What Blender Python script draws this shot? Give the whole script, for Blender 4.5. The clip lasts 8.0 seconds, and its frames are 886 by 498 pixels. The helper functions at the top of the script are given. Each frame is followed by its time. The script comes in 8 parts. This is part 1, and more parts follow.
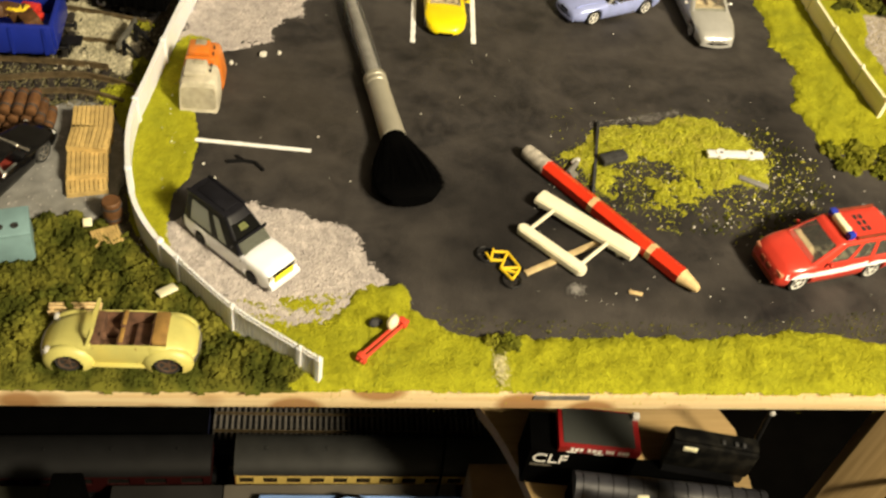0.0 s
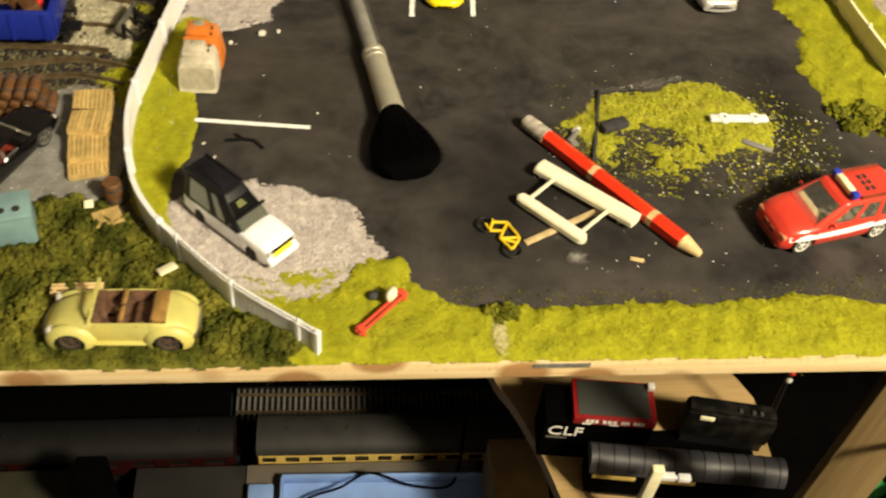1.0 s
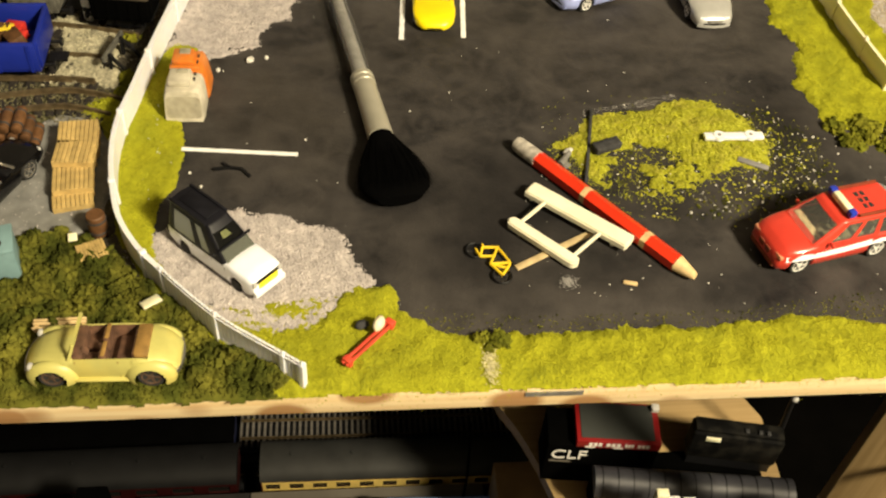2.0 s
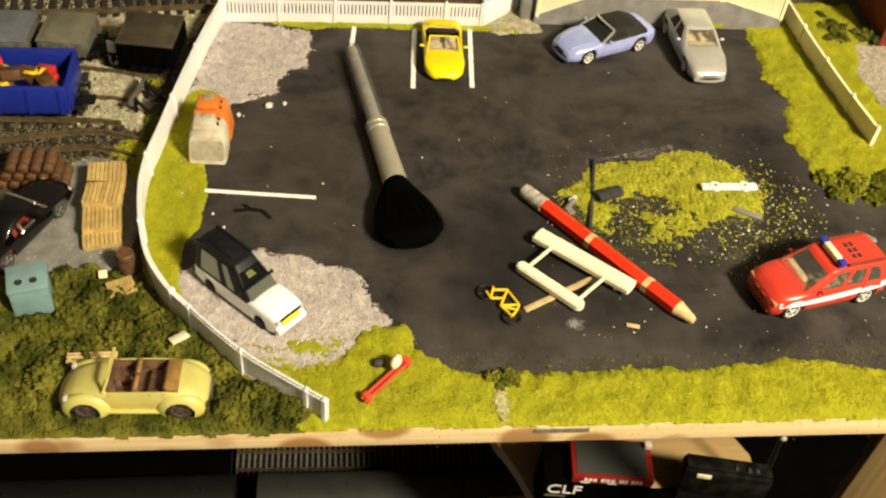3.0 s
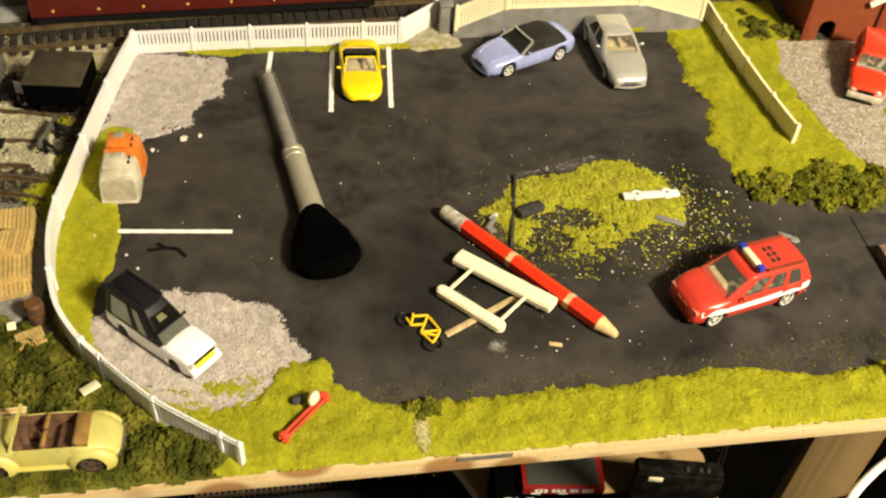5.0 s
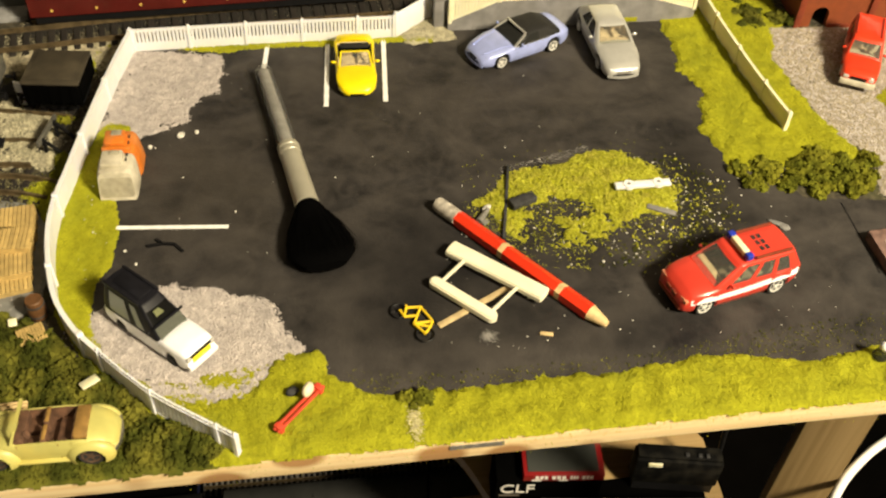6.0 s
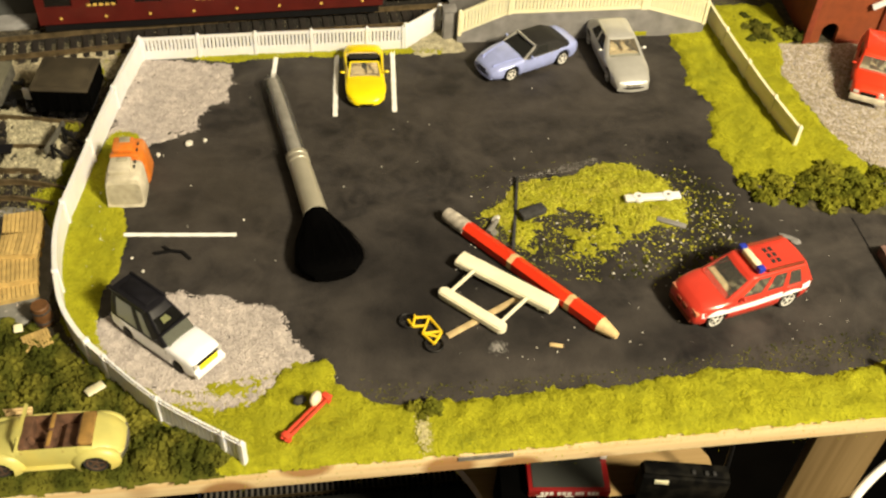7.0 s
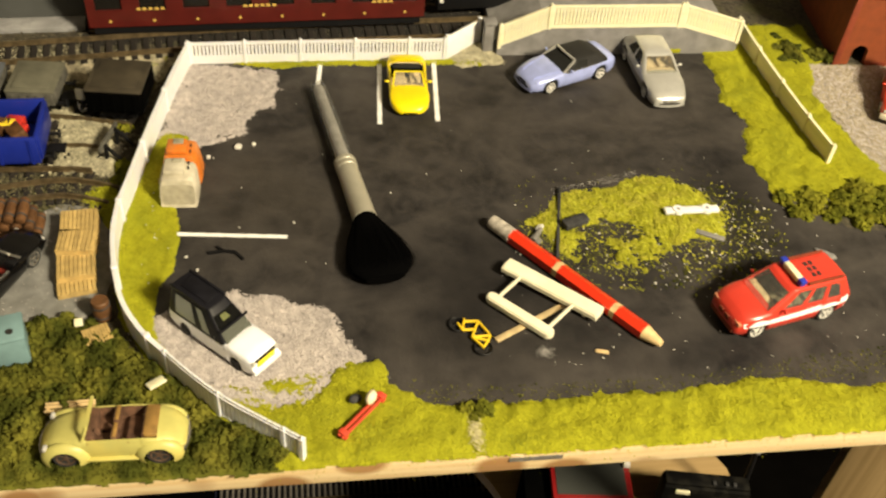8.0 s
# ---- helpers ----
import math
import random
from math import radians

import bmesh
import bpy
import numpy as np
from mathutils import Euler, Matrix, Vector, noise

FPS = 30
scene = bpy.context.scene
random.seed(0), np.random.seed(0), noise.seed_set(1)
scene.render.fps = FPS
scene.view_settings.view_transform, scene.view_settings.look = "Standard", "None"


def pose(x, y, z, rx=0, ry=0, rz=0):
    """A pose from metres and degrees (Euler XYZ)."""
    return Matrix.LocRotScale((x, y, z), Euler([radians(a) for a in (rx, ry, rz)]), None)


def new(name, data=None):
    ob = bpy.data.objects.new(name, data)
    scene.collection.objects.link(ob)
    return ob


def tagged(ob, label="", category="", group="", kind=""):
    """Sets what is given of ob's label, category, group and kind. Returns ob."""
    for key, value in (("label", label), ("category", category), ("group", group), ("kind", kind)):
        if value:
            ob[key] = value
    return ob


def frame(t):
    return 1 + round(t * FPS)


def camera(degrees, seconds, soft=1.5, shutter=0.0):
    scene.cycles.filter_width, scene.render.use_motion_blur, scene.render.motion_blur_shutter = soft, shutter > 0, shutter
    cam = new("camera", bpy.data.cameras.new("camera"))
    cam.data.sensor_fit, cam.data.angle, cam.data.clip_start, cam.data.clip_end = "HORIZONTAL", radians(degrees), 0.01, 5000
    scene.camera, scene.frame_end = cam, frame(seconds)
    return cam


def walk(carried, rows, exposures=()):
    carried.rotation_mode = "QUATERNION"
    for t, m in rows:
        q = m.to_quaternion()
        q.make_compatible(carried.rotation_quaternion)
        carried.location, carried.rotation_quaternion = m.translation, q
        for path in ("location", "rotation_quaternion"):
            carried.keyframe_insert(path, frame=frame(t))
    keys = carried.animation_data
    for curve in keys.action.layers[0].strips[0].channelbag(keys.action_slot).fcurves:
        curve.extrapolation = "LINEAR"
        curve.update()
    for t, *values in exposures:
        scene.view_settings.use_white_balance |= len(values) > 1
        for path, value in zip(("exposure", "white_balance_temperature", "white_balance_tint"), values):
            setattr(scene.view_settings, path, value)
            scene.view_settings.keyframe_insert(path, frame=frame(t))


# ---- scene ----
cam = camera(48.0, 8.0, soft=2.3, shutter=0.5)
# seconds, eye in metres, yaw, pitch, roll
PATH = [
    (0.0, 0.04322, -0.30950, 0.27770, -11.931, -47.036, 10.373),
    (0.5, 0.04268, -0.31029, 0.27761, -10.654, -48.629, 8.986),
    (1.0, 0.05464, -0.31343, 0.27642, -9.624, -48.305, 7.066),
    (1.2, 0.06562, -0.31230, 0.27636, -8.771, -48.249, 5.483),
    (2.3, 0.06195, -0.30671, 0.27469, -8.310, -47.327, 5.031),
    (2.5, 0.05693, -0.30941, 0.27648, -8.924, -47.463, 6.101),
    (3.0, 0.05037, -0.31653, 0.29066, -9.561, -45.473, 6.838),
    (3.5, 0.05903, -0.31837, 0.28678, -10.620, -45.426, 6.544),
    (4.0, 0.06589, -0.30885, 0.29470, -10.547, -45.340, 5.044),
    (4.5, 0.07199, -0.30969, 0.29303, -10.908, -45.526, 4.964),
    (4.7, 0.07332, -0.30781, 0.29502, -11.285, -45.423, 5.132),
    (5.8, 0.07774, -0.30873, 0.29857, -11.524, -45.866, 3.500),
    (6.0, 0.08152, -0.31181, 0.30218, -10.587, -46.167, 3.386),
    (6.5, 0.08115, -0.31391, 0.29844, -11.585, -45.431, 4.270),
    (7.0, 0.07795, -0.31213, 0.29767, -10.476, -45.080, 3.881),
    (7.5, 0.06569, -0.32112, 0.30026, -11.360, -44.946, 4.949),
    (8.0, 0.05317, -0.31795, 0.30098, -11.086, -44.291, 5.674),
]
walk(cam, [(t, pose(x, y, z, 90 + pitch, 0, yaw) @ pose(0, 0, 0, 0, 0, roll)) for t, x, y, z, yaw, pitch, roll in PATH])

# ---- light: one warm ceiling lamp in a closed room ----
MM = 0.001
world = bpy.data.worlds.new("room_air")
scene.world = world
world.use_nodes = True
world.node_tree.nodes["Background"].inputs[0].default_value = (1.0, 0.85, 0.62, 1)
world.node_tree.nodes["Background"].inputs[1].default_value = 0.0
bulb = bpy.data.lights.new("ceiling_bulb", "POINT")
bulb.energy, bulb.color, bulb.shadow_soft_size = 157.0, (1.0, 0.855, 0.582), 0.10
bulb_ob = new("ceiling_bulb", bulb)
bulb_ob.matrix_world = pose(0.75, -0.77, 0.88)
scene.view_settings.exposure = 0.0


# ---- materials ----
def mat(name, colour, rough=0.6, metal=0.0, vary=0.12, grain=3.0, spot=0.0, spot_colour=None, spot_size=20.0,
        bump=0.0, bump_size=1.0, island=0.0, coat=0.0, random=0.0, spec=0.5, spot_edge=0.12, spot_at=0.58):
    """A surface: base colour with grain (mm), blotches of a second colour (mm), fine relief and variation by piece."""
    m = bpy.data.materials.new(name)
    m.use_nodes = True
    nt = m.node_tree
    bs = nt.nodes["Principled BSDF"]
    co = nt.nodes.new("ShaderNodeTexCoord")
    mp = co.outputs["Object"]

    def noise_tex(size, detail=4.0):
        n = nt.nodes.new("ShaderNodeTexNoise")
        n.inputs["Scale"].default_value = 1000.0 / size
        n.inputs["Detail"].default_value = detail
        nt.links.new(mp, n.inputs["Vector"])
        return n.outputs["Fac"]

    def mixer(fac, a, b):
        x = nt.nodes.new("ShaderNodeMix")
        x.data_type = "RGBA"
        for sock, v in ((x.inputs[0], fac), (x.inputs[6], a), (x.inputs[7], b)):
            if isinstance(v, (int, float)):
                sock.default_value = v
            elif isinstance(v, tuple):
                sock.default_value = (*v[:3], 1)
            else:
                nt.links.new(v, sock)
        return x.outputs[2]

    def ramp(src, lo, hi):
        r = nt.nodes.new("ShaderNodeMapRange")
        r.inputs[1].default_value, r.inputs[2].default_value = lo, hi
        nt.links.new(src, r.inputs[0])
        return r.outputs[0]

    c = tuple(colour)
    dark = tuple(max(0.0, v * (1 - 1.6 * vary)) for v in c)
    light = tuple(min(1.0, v * (1 + 1.6 * vary)) for v in c)
    out = mixer(ramp(noise_tex(grain), 0.3, 0.7), dark, light) if vary else None
    if out is None:
        bs.inputs["Base Color"].default_value = (*c, 1)
    if spot and spot_colour:
        f = ramp(noise_tex(spot_size, 6.0), spot_at - spot_edge, spot_at + spot_edge)
        k = nt.nodes.new("ShaderNodeMath")
        k.operation = "MULTIPLY"
        k.inputs[1].default_value = spot
        nt.links.new(f, k.inputs[0])
        out = mixer(k.outputs[0], out if out is not None else c, tuple(spot_colour))
    if island or random:
        g = nt.nodes.new("ShaderNodeNewGeometry" if island else "ShaderNodeObjectInfo")
        src = g.outputs["Random Per Island"] if island else g.outputs["Random"]
        amount = island or random
        h = nt.nodes.new("ShaderNodeHueSaturation")
        nt.links.new(ramp(src, 0, 1), h.inputs["Value"])
        r = h.inputs["Value"].links[0].from_node
        r.inputs[3].default_value, r.inputs[4].default_value = 1 - amount, 1 + amount
        if out is not None:
            nt.links.new(out, h.inputs["Color"])
        else:
            h.inputs["Color"].default_value = (*c, 1)
        out = h.outputs["Color"]
    if out is not None:
        nt.links.new(out, bs.inputs["Base Color"])
    bs.inputs["Roughness"].default_value = rough
    bs.inputs["Metallic"].default_value = metal
    bs.inputs["Coat Weight"].default_value = coat
    bs.inputs["Coat Roughness"].default_value = 0.12
    bs.inputs["Specular IOR Level"].default_value = spec
    if bump:
        b = nt.nodes.new("ShaderNodeBump")
        b.inputs["Strength"].default_value = min(1.0, bump)
        b.inputs["Distance"].default_value = 0.0006
        nt.links.new(noise_tex(bump_size, 5.0), b.inputs["Height"])
        nt.links.new(b.outputs["Normal"], bs.inputs["Normal"])
    return m


def glass(name, tint, alpha_mix=0.75, rough=0.05, haze=0.03):
    """A clear pane: part see-through, part glossy, tinted."""
    m = bpy.data.materials.new(name)
    m.use_nodes = True
    nt = m.node_tree
    bs = nt.nodes["Principled BSDF"]
    # haze puts a car pane's pale reflections into its base colour
    bs.inputs["Base Color"].default_value = (*[v * haze for v in tint], 1)
    bs.inputs["Roughness"].default_value = rough
    tr = nt.nodes.new("ShaderNodeBsdfTransparent")
    tr.inputs[0].default_value = (*tint, 1)
    mx = nt.nodes.new("ShaderNodeMixShader")
    mx.inputs[0].default_value = alpha_mix
    nt.links.new(bs.outputs[0], mx.inputs[1])
    nt.links.new(tr.outputs[0], mx.inputs[2])
    nt.links.new(mx.outputs[0], nt.nodes["Material Output"].inputs[0])
    return m


M = dict(
    plaster=mat("plaster", (0.15, 0.135, 0.112), 0.9, vary=0.05, grain=60, bump=0.2, bump_size=4),
    carpet=mat("carpet", (0.022, 0.017, 0.013), 0.95, vary=0.2, grain=8, bump=0.4, bump_size=3),
    pine=None,
    asphalt=mat("asphalt", (0.0222, 0.0205, 0.0205), 0.62, vary=0.26, grain=12, spot=0.8, spot_colour=(0.0060, 0.0058, 0.0074),
                spot_size=30, bump=0.4, bump_size=1.1, spot_edge=0.10, spot_at=0.585, spec=0.2),
    line=mat("line_paint", (0.84, 0.84, 0.84), 0.7, vary=0.06, grain=2.5, bump=0.2, bump_size=1),
    ballast=mat("ballast_bed", (0.050, 0.042, 0.028), 0.95, vary=0.4, grain=2.6, spot=0.6, spot_colour=(0.075, 0.08, 0.02), spot_size=22,
                bump=0.8, bump_size=1.4),
    ballast_grain=mat("ballast_grain", (0.115, 0.100, 0.066), 0.9, vary=0.15, grain=2, island=0.5),
    mossy_stone=mat("mossy_stone", (0.12, 0.108, 0.052), 0.9, vary=0.2, grain=3, island=0.5),
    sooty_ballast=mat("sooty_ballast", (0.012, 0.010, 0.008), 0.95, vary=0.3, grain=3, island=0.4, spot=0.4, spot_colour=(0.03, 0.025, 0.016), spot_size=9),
    pale_ballast=mat("pale_ballast", (0.40, 0.37, 0.26), 0.9, vary=0.25, grain=4, island=0.25, spot=0.6, spot_colour=(0.20, 0.19, 0.12), spot_size=8),
    buff_ballast=mat("buff_ballast", (0.30, 0.265, 0.185), 0.9, vary=0.25, grain=4, island=0.3, spot=0.6, spot_colour=(0.14, 0.13, 0.07), spot_size=9),
    concrete=mat("concrete_pad", (0.185, 0.185, 0.18), 0.9, vary=0.15, grain=5, spot=0.4, spot_colour=(0.16, 0.16, 0.14), spot_size=16, bump=0.3),
    gravel=mat("gravel_bed", (0.40, 0.363, 0.35), 0.95, vary=0.2, grain=3.5, bump=0.8, bump_size=1.2),
    gravel_grain=mat("gravel_grain", (0.445, 0.403, 0.390), 0.9, vary=0.16, grain=4.5, island=0.17, spot=0.7, spot_colour=(0.325, 0.298, 0.298), spot_size=11, spot_edge=0.08, spot_at=0.52),
    path_grain=mat("path_grain", (0.35, 0.305, 0.225), 0.9, vary=0.14, grain=4.0, island=0.20, spot=0.6, spot_colour=(0.27, 0.23, 0.18), spot_size=8, spot_edge=0.09, spot_at=0.55),
    grass=mat("foam_grass_bed", (0.270, 0.270, 0.014), 0.95, vary=0.16, grain=2.4, spot=0.5, spot_colour=(0.225, 0.235, 0.010), spot_size=16,
              bump=1.0, bump_size=1.3, spec=0.1),
    grass_crumb=mat("foam_grass_crumb", (0.360, 0.358, 0.022), 0.95, vary=0.18, grain=11, island=0.05, spec=0.05, spot=0.7, spot_colour=(0.215, 0.240, 0.024), spot_size=20, spot_at=0.54, spot_edge=0.12),
    heap_crumb=mat("heap_foam_crumb", (0.345, 0.350, 0.036), 0.95, vary=0.22, grain=5, island=0.22, spec=0.1, spot=0.5, spot_colour=(0.42, 0.36, 0.07), spot_size=7, spot_at=0.58),
    dim_crumb=mat("dull_foam_crumb", (0.16, 0.16, 0.020), 0.95, vary=0.2, grain=3, island=0.6, spec=0.05),
    bush=mat("bush_foam", (0.043, 0.049, 0.008), 0.95, vary=0.3, grain=7.0, island=0.22, spot=0.75, spot_colour=(0.165, 0.155, 0.024), spot_size=13, spot_at=0.55, spec=0.05),
    hedge=mat("hedge_foam", (0.085, 0.092, 0.010), 0.95, vary=0.3, grain=6.0, island=0.25, spot=0.7, spot_colour=(0.19, 0.18, 0.018), spot_size=11, spot_at=0.54, spec=0.05),
    white=mat("white_plastic", (0.75, 0.76, 0.80), 0.45, vary=0.03, grain=6, spot=0.3, spot_colour=(0.74, 0.71, 0.60), spot_size=12),
    cream=mat("cream_plastic", (0.79, 0.75, 0.53), 0.5, vary=0.06, grain=6, spot=0.3, spot_colour=(0.64, 0.60, 0.42), spot_size=14),
    greywall=mat("grey_platform", (0.205, 0.20, 0.20), 0.8, vary=0.15, grain=7, spot=0.4, spot_colour=(0.16, 0.15, 0.14), spot_size=18, bump=0.3),
    palegrey=mat("pale_grey_slab", (0.30, 0.30, 0.31), 0.85, vary=0.2, grain=6, spot=0.6, spot_colour=(0.12, 0.12, 0.12), spot_size=12, bump=0.4),
    red=mat("red_paint", (0.58, 0.046, 0.028), 0.28, vary=0.05, grain=9, coat=0.5),
    orange_red=mat("orange_red_paint", (0.66, 0.045, 0.014), 0.3, vary=0.05, grain=9, coat=0.4),
    yellow=mat("yellow_paint", (0.80, 0.64, 0.004), 0.3, vary=0.04, grain=9, coat=0.4),
    lilac=mat("lilac_paint", (0.370, 0.433, 0.818), 0.3, metal=0.2, vary=0.06, grain=6, coat=0.4),
    silver=mat("silver_paint", (0.52, 0.52, 0.505), 0.32, metal=0.4, vary=0.04, grain=5, coat=0.3),
    whitecar=mat("white_paint", (0.88, 0.89, 0.97), 0.3, vary=0.03, grain=8, coat=0.4),
    lemon=mat("lemon_paint", (0.475, 0.445, 0.140), 0.42, vary=0.07, grain=9, spot=0.45, spot_colour=(0.62, 0.46, 0.08), spot_size=14, spot_at=0.62),
    black=mat("black_plastic", (0.006, 0.006, 0.007), 0.5, vary=0.1, grain=4, spec=0.25),
    roofblack=mat("black_roof", (0.0075, 0.0075, 0.011), 0.5, vary=0.15, grain=5, spec=0.22),
    cloth=mat("dark_hood_cloth", (0.0065, 0.0060, 0.0060), 0.8, vary=0.2, grain=2, bump=0.3, bump_size=0.7),
    tyre=mat("tyre_rubber", (0.018, 0.018, 0.018), 0.8, vary=0.15, grain=3),
    rim=mat("rim_metal", (0.70, 0.69, 0.66), 0.4, metal=0.1, vary=0.1, grain=2),
    chrome=mat("chrome", (0.72, 0.70, 0.66), 0.2, metal=0.9, vary=0.05, grain=3),
    tan=mat("tan_interior", (0.60, 0.49, 0.32), 0.7, vary=0.15, grain=3),
    brown=mat("brown_interior", (0.12, 0.06, 0.035), 0.7, vary=0.3, grain=4),
    ochre=mat("ochre_interior", (0.26, 0.15, 0.04), 0.65, vary=0.25, grain=4),
    amberlamp=mat("amber_headlamp", (0.62, 0.24, 0.14), 0.15, vary=0.2, grain=2, coat=0.6),
    olive_inside=mat("olive_grey_interior", (0.17, 0.15, 0.10), 0.7, vary=0.25, grain=4),
    greyfilm=mat("dull_grey_film", (0.02, 0.019, 0.019), 0.5, vary=0.15, grain=25),
    lampglass=mat("headlamp", (0.46, 0.45, 0.43), 0.15, vary=0.1, grain=2, coat=0.6),
    plate=mat("yellow_plate", (0.78, 0.68, 0.03), 0.5, vary=0.04, grain=4),
    sticker=mat("green_reflection", (0.085, 0.095, 0.012), 0.4, vary=0.15, grain=3),
    ink=mat("dark_ink", (0.02, 0.02, 0.02), 0.6, vary=0),
    glossblack=mat("gloss_black", (0.0035, 0.0035, 0.004), 0.12, vary=0.1, grain=5),
    darkred=mat("dark_red_interior", (0.20, 0.026, 0.016), 0.6, vary=0.2, grain=3),
    blue=mat("blue_lamp", (0.02, 0.04, 0.42), 0.2, vary=0.05, grain=3, coat=0.5),
    bluewagon=mat("blue_wagon", (0.008, 0.020, 0.235), 0.4, vary=0.06, grain=8),
    loadred=mat("load_red", (0.5, 0.03, 0.02), 0.5, vary=0.2, grain=3),
    loadyellow=mat("load_yellow", (0.75, 0.55, 0.03), 0.5, vary=0.2, grain=3),
    maroon=mat("maroon_coach", (0.078, 0.009, 0.007), 0.38, vary=0.1, grain=9, coat=0.3),
    gold=mat("gold_print", (0.62, 0.42, 0.10), 0.5, vary=0.1, grain=2),
    roofgrey=mat("coach_roof_grey", (0.046, 0.049, 0.049), 0.55, vary=0.12, grain=14, spot=0.4, spot_colour=(0.05, 0.052, 0.05), spot_size=40),
    dustyroof=mat("dusty_wagon_roof", (0.038, 0.030, 0.018), 0.7, vary=0.2, grain=8, spot=0.5, spot_colour=(0.085, 0.07, 0.045), spot_size=14),
    powder=mat("dust_powder", (0.26, 0.25, 0.24), 0.9, vary=0.2, grain=1.5, island=0.3),
    dryfoam=mat("dry_pale_foam", (0.46, 0.42, 0.22), 0.9, vary=0.2, grain=1.5, island=0.3),
    rail=mat("rail_steel", (0.150, 0.112, 0.062), 0.45, metal=0.5, vary=0.25, grain=4),
    greysleeper=mat("grey_sleeper", (0.11, 0.10, 0.088), 0.7, vary=0.2, grain=4, random=0.2),
    sleeper=mat("sleeper_plastic", (0.013, 0.010, 0.008), 0.8, vary=0.25, grain=3, random=0.3),
    crate=mat("crate_wood", (0.46, 0.325, 0.118), 0.7, vary=0.14, grain=4, random=0.15, bump=0.2),
    barrel=mat("barrel_brown", (0.092, 0.041, 0.014), 0.6, vary=0.25, grain=3, random=0.25),
    teal=mat("teal_plastic", (0.165, 0.270, 0.290), 0.5, vary=0.08, grain=7),
    orange=mat("orange_plastic", (0.60, 0.165, 0.018), 0.5, vary=0.1, grain=4, spot=0.5, spot_colour=(0.45, 0.24, 0.10), spot_size=9),
    beige=mat("beige_plastic", (0.54, 0.50, 0.40), 0.55, vary=0.12, grain=5, spot=0.5, spot_colour=(0.28, 0.25, 0.18), spot_size=8),
    dullbeige=mat("dull_beige_plastic", (0.36, 0.33, 0.25), 0.6, vary=0.15, grain=4, spot=0.6, spot_colour=(0.24, 0.21, 0.15), spot_size=6),
    handle=mat("brush_handle_core", (0.34, 0.33, 0.315), 0.35, vary=0.12, grain=5),
    ferrule=mat("brush_ferrule", (0.40, 0.38, 0.31), 0.38, metal=0.3, vary=0.04, grain=9),
    bristle=mat("black_bristle", (0.0012, 0.0012, 0.0013), 1.0, vary=0, spec=0.02),
    pencil=mat("pencil_red", (0.66, 0.035, 0.010), 0.35, vary=0.05, grain=8, coat=0.3),
    pencilwood=mat("pencil_wood", (0.60, 0.44, 0.22), 0.7, vary=0.12, grain=3),
    eraser=mat("worn_eraser_sleeve", (0.52, 0.48, 0.42), 0.6, vary=0.3, grain=3, spot=0.6, spot_colour=(0.16, 0.14, 0.12), spot_size=5),
    balsa=mat("cream_balsa", (0.78, 0.74, 0.57), 0.65, vary=0.06, grain=6, spot=0.25, spot_colour=(0.56, 0.48, 0.28), spot_size=12),
    stick=mat("bare_stick", (0.47, 0.36, 0.19), 0.75, vary=0.15, grain=4),
    bike=mat("bike_yellow", (0.75, 0.52, 0.02), 0.4, vary=0.05, grain=3),
    bench=mat("bench_red", (0.56, 0.06, 0.03), 0.5, vary=0.1, grain=4),
    pebble=mat("cream_pebble", (0.70, 0.62, 0.45), 0.7, vary=0.12, grain=2),
    debris=mat("dark_debris", (0.030, 0.030, 0.032), 0.7, vary=0.3, grain=3),
    chip=mat("white_chip", (0.62, 0.60, 0.55), 0.8, vary=0.2, grain=1.5, island=0.3),
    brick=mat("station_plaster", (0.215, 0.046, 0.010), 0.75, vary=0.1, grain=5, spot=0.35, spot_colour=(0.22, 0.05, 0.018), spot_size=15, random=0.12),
    brickdark=mat("station_trim", (0.20, 0.035, 0.012), 0.7, vary=0.12, grain=5),
    card=mat("stone_print_card", (0.15, 0.085, 0.07), 0.75, vary=0.3, grain=4, spot=0.5, spot_colour=(0.25, 0.17, 0.15), spot_size=9),
    boxred=mat("red_box", (0.24, 0.009, 0.010), 0.4, vary=0.06, grain=10),
    screen=mat("grey_screen", (0.05, 0.053, 0.05), 0.3, vary=0.08, grain=30),
    darkpane=mat("dark_coach_pane", (0.010, 0.009, 0.008), 0.25, vary=0.1, grain=10),
    brownbox=mat("brown_card", (0.28, 0.18, 0.085), 0.8, vary=0.15, grain=18),
    paper=mat("white_print", (0.75, 0.73, 0.70), 0.6, vary=0.03, grain=5),
    trayblue=mat("blue_tray", (0.19, 0.31, 0.62), 0.45, vary=0.08, grain=20),
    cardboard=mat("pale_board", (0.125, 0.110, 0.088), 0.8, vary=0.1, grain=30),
    creamstripe=mat("coach_cream", (0.62, 0.46, 0.13), 0.5, vary=0.08, grain=6),
    cable=mat("black_cable", (0.0010, 0.0010, 0.0010), 0.7, vary=0, spec=0.02),
    # near-zero black; below the board it also carries the shelf's shade
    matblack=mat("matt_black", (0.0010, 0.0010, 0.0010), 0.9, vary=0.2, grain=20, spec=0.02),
    # shaded copy of the coach maroon
    shademaroon=mat("shaded_maroon_coach", (0.022, 0.003, 0.003), 0.5, vary=0.1, grain=9, spec=0.2),
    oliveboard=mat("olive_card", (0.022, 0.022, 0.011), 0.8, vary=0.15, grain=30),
    rust=mat("rusty_hub", (0.070, 0.040, 0.024), 0.7, vary=0.3, grain=3),
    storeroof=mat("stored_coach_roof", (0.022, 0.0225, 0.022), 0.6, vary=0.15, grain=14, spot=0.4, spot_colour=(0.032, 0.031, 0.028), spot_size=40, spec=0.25),
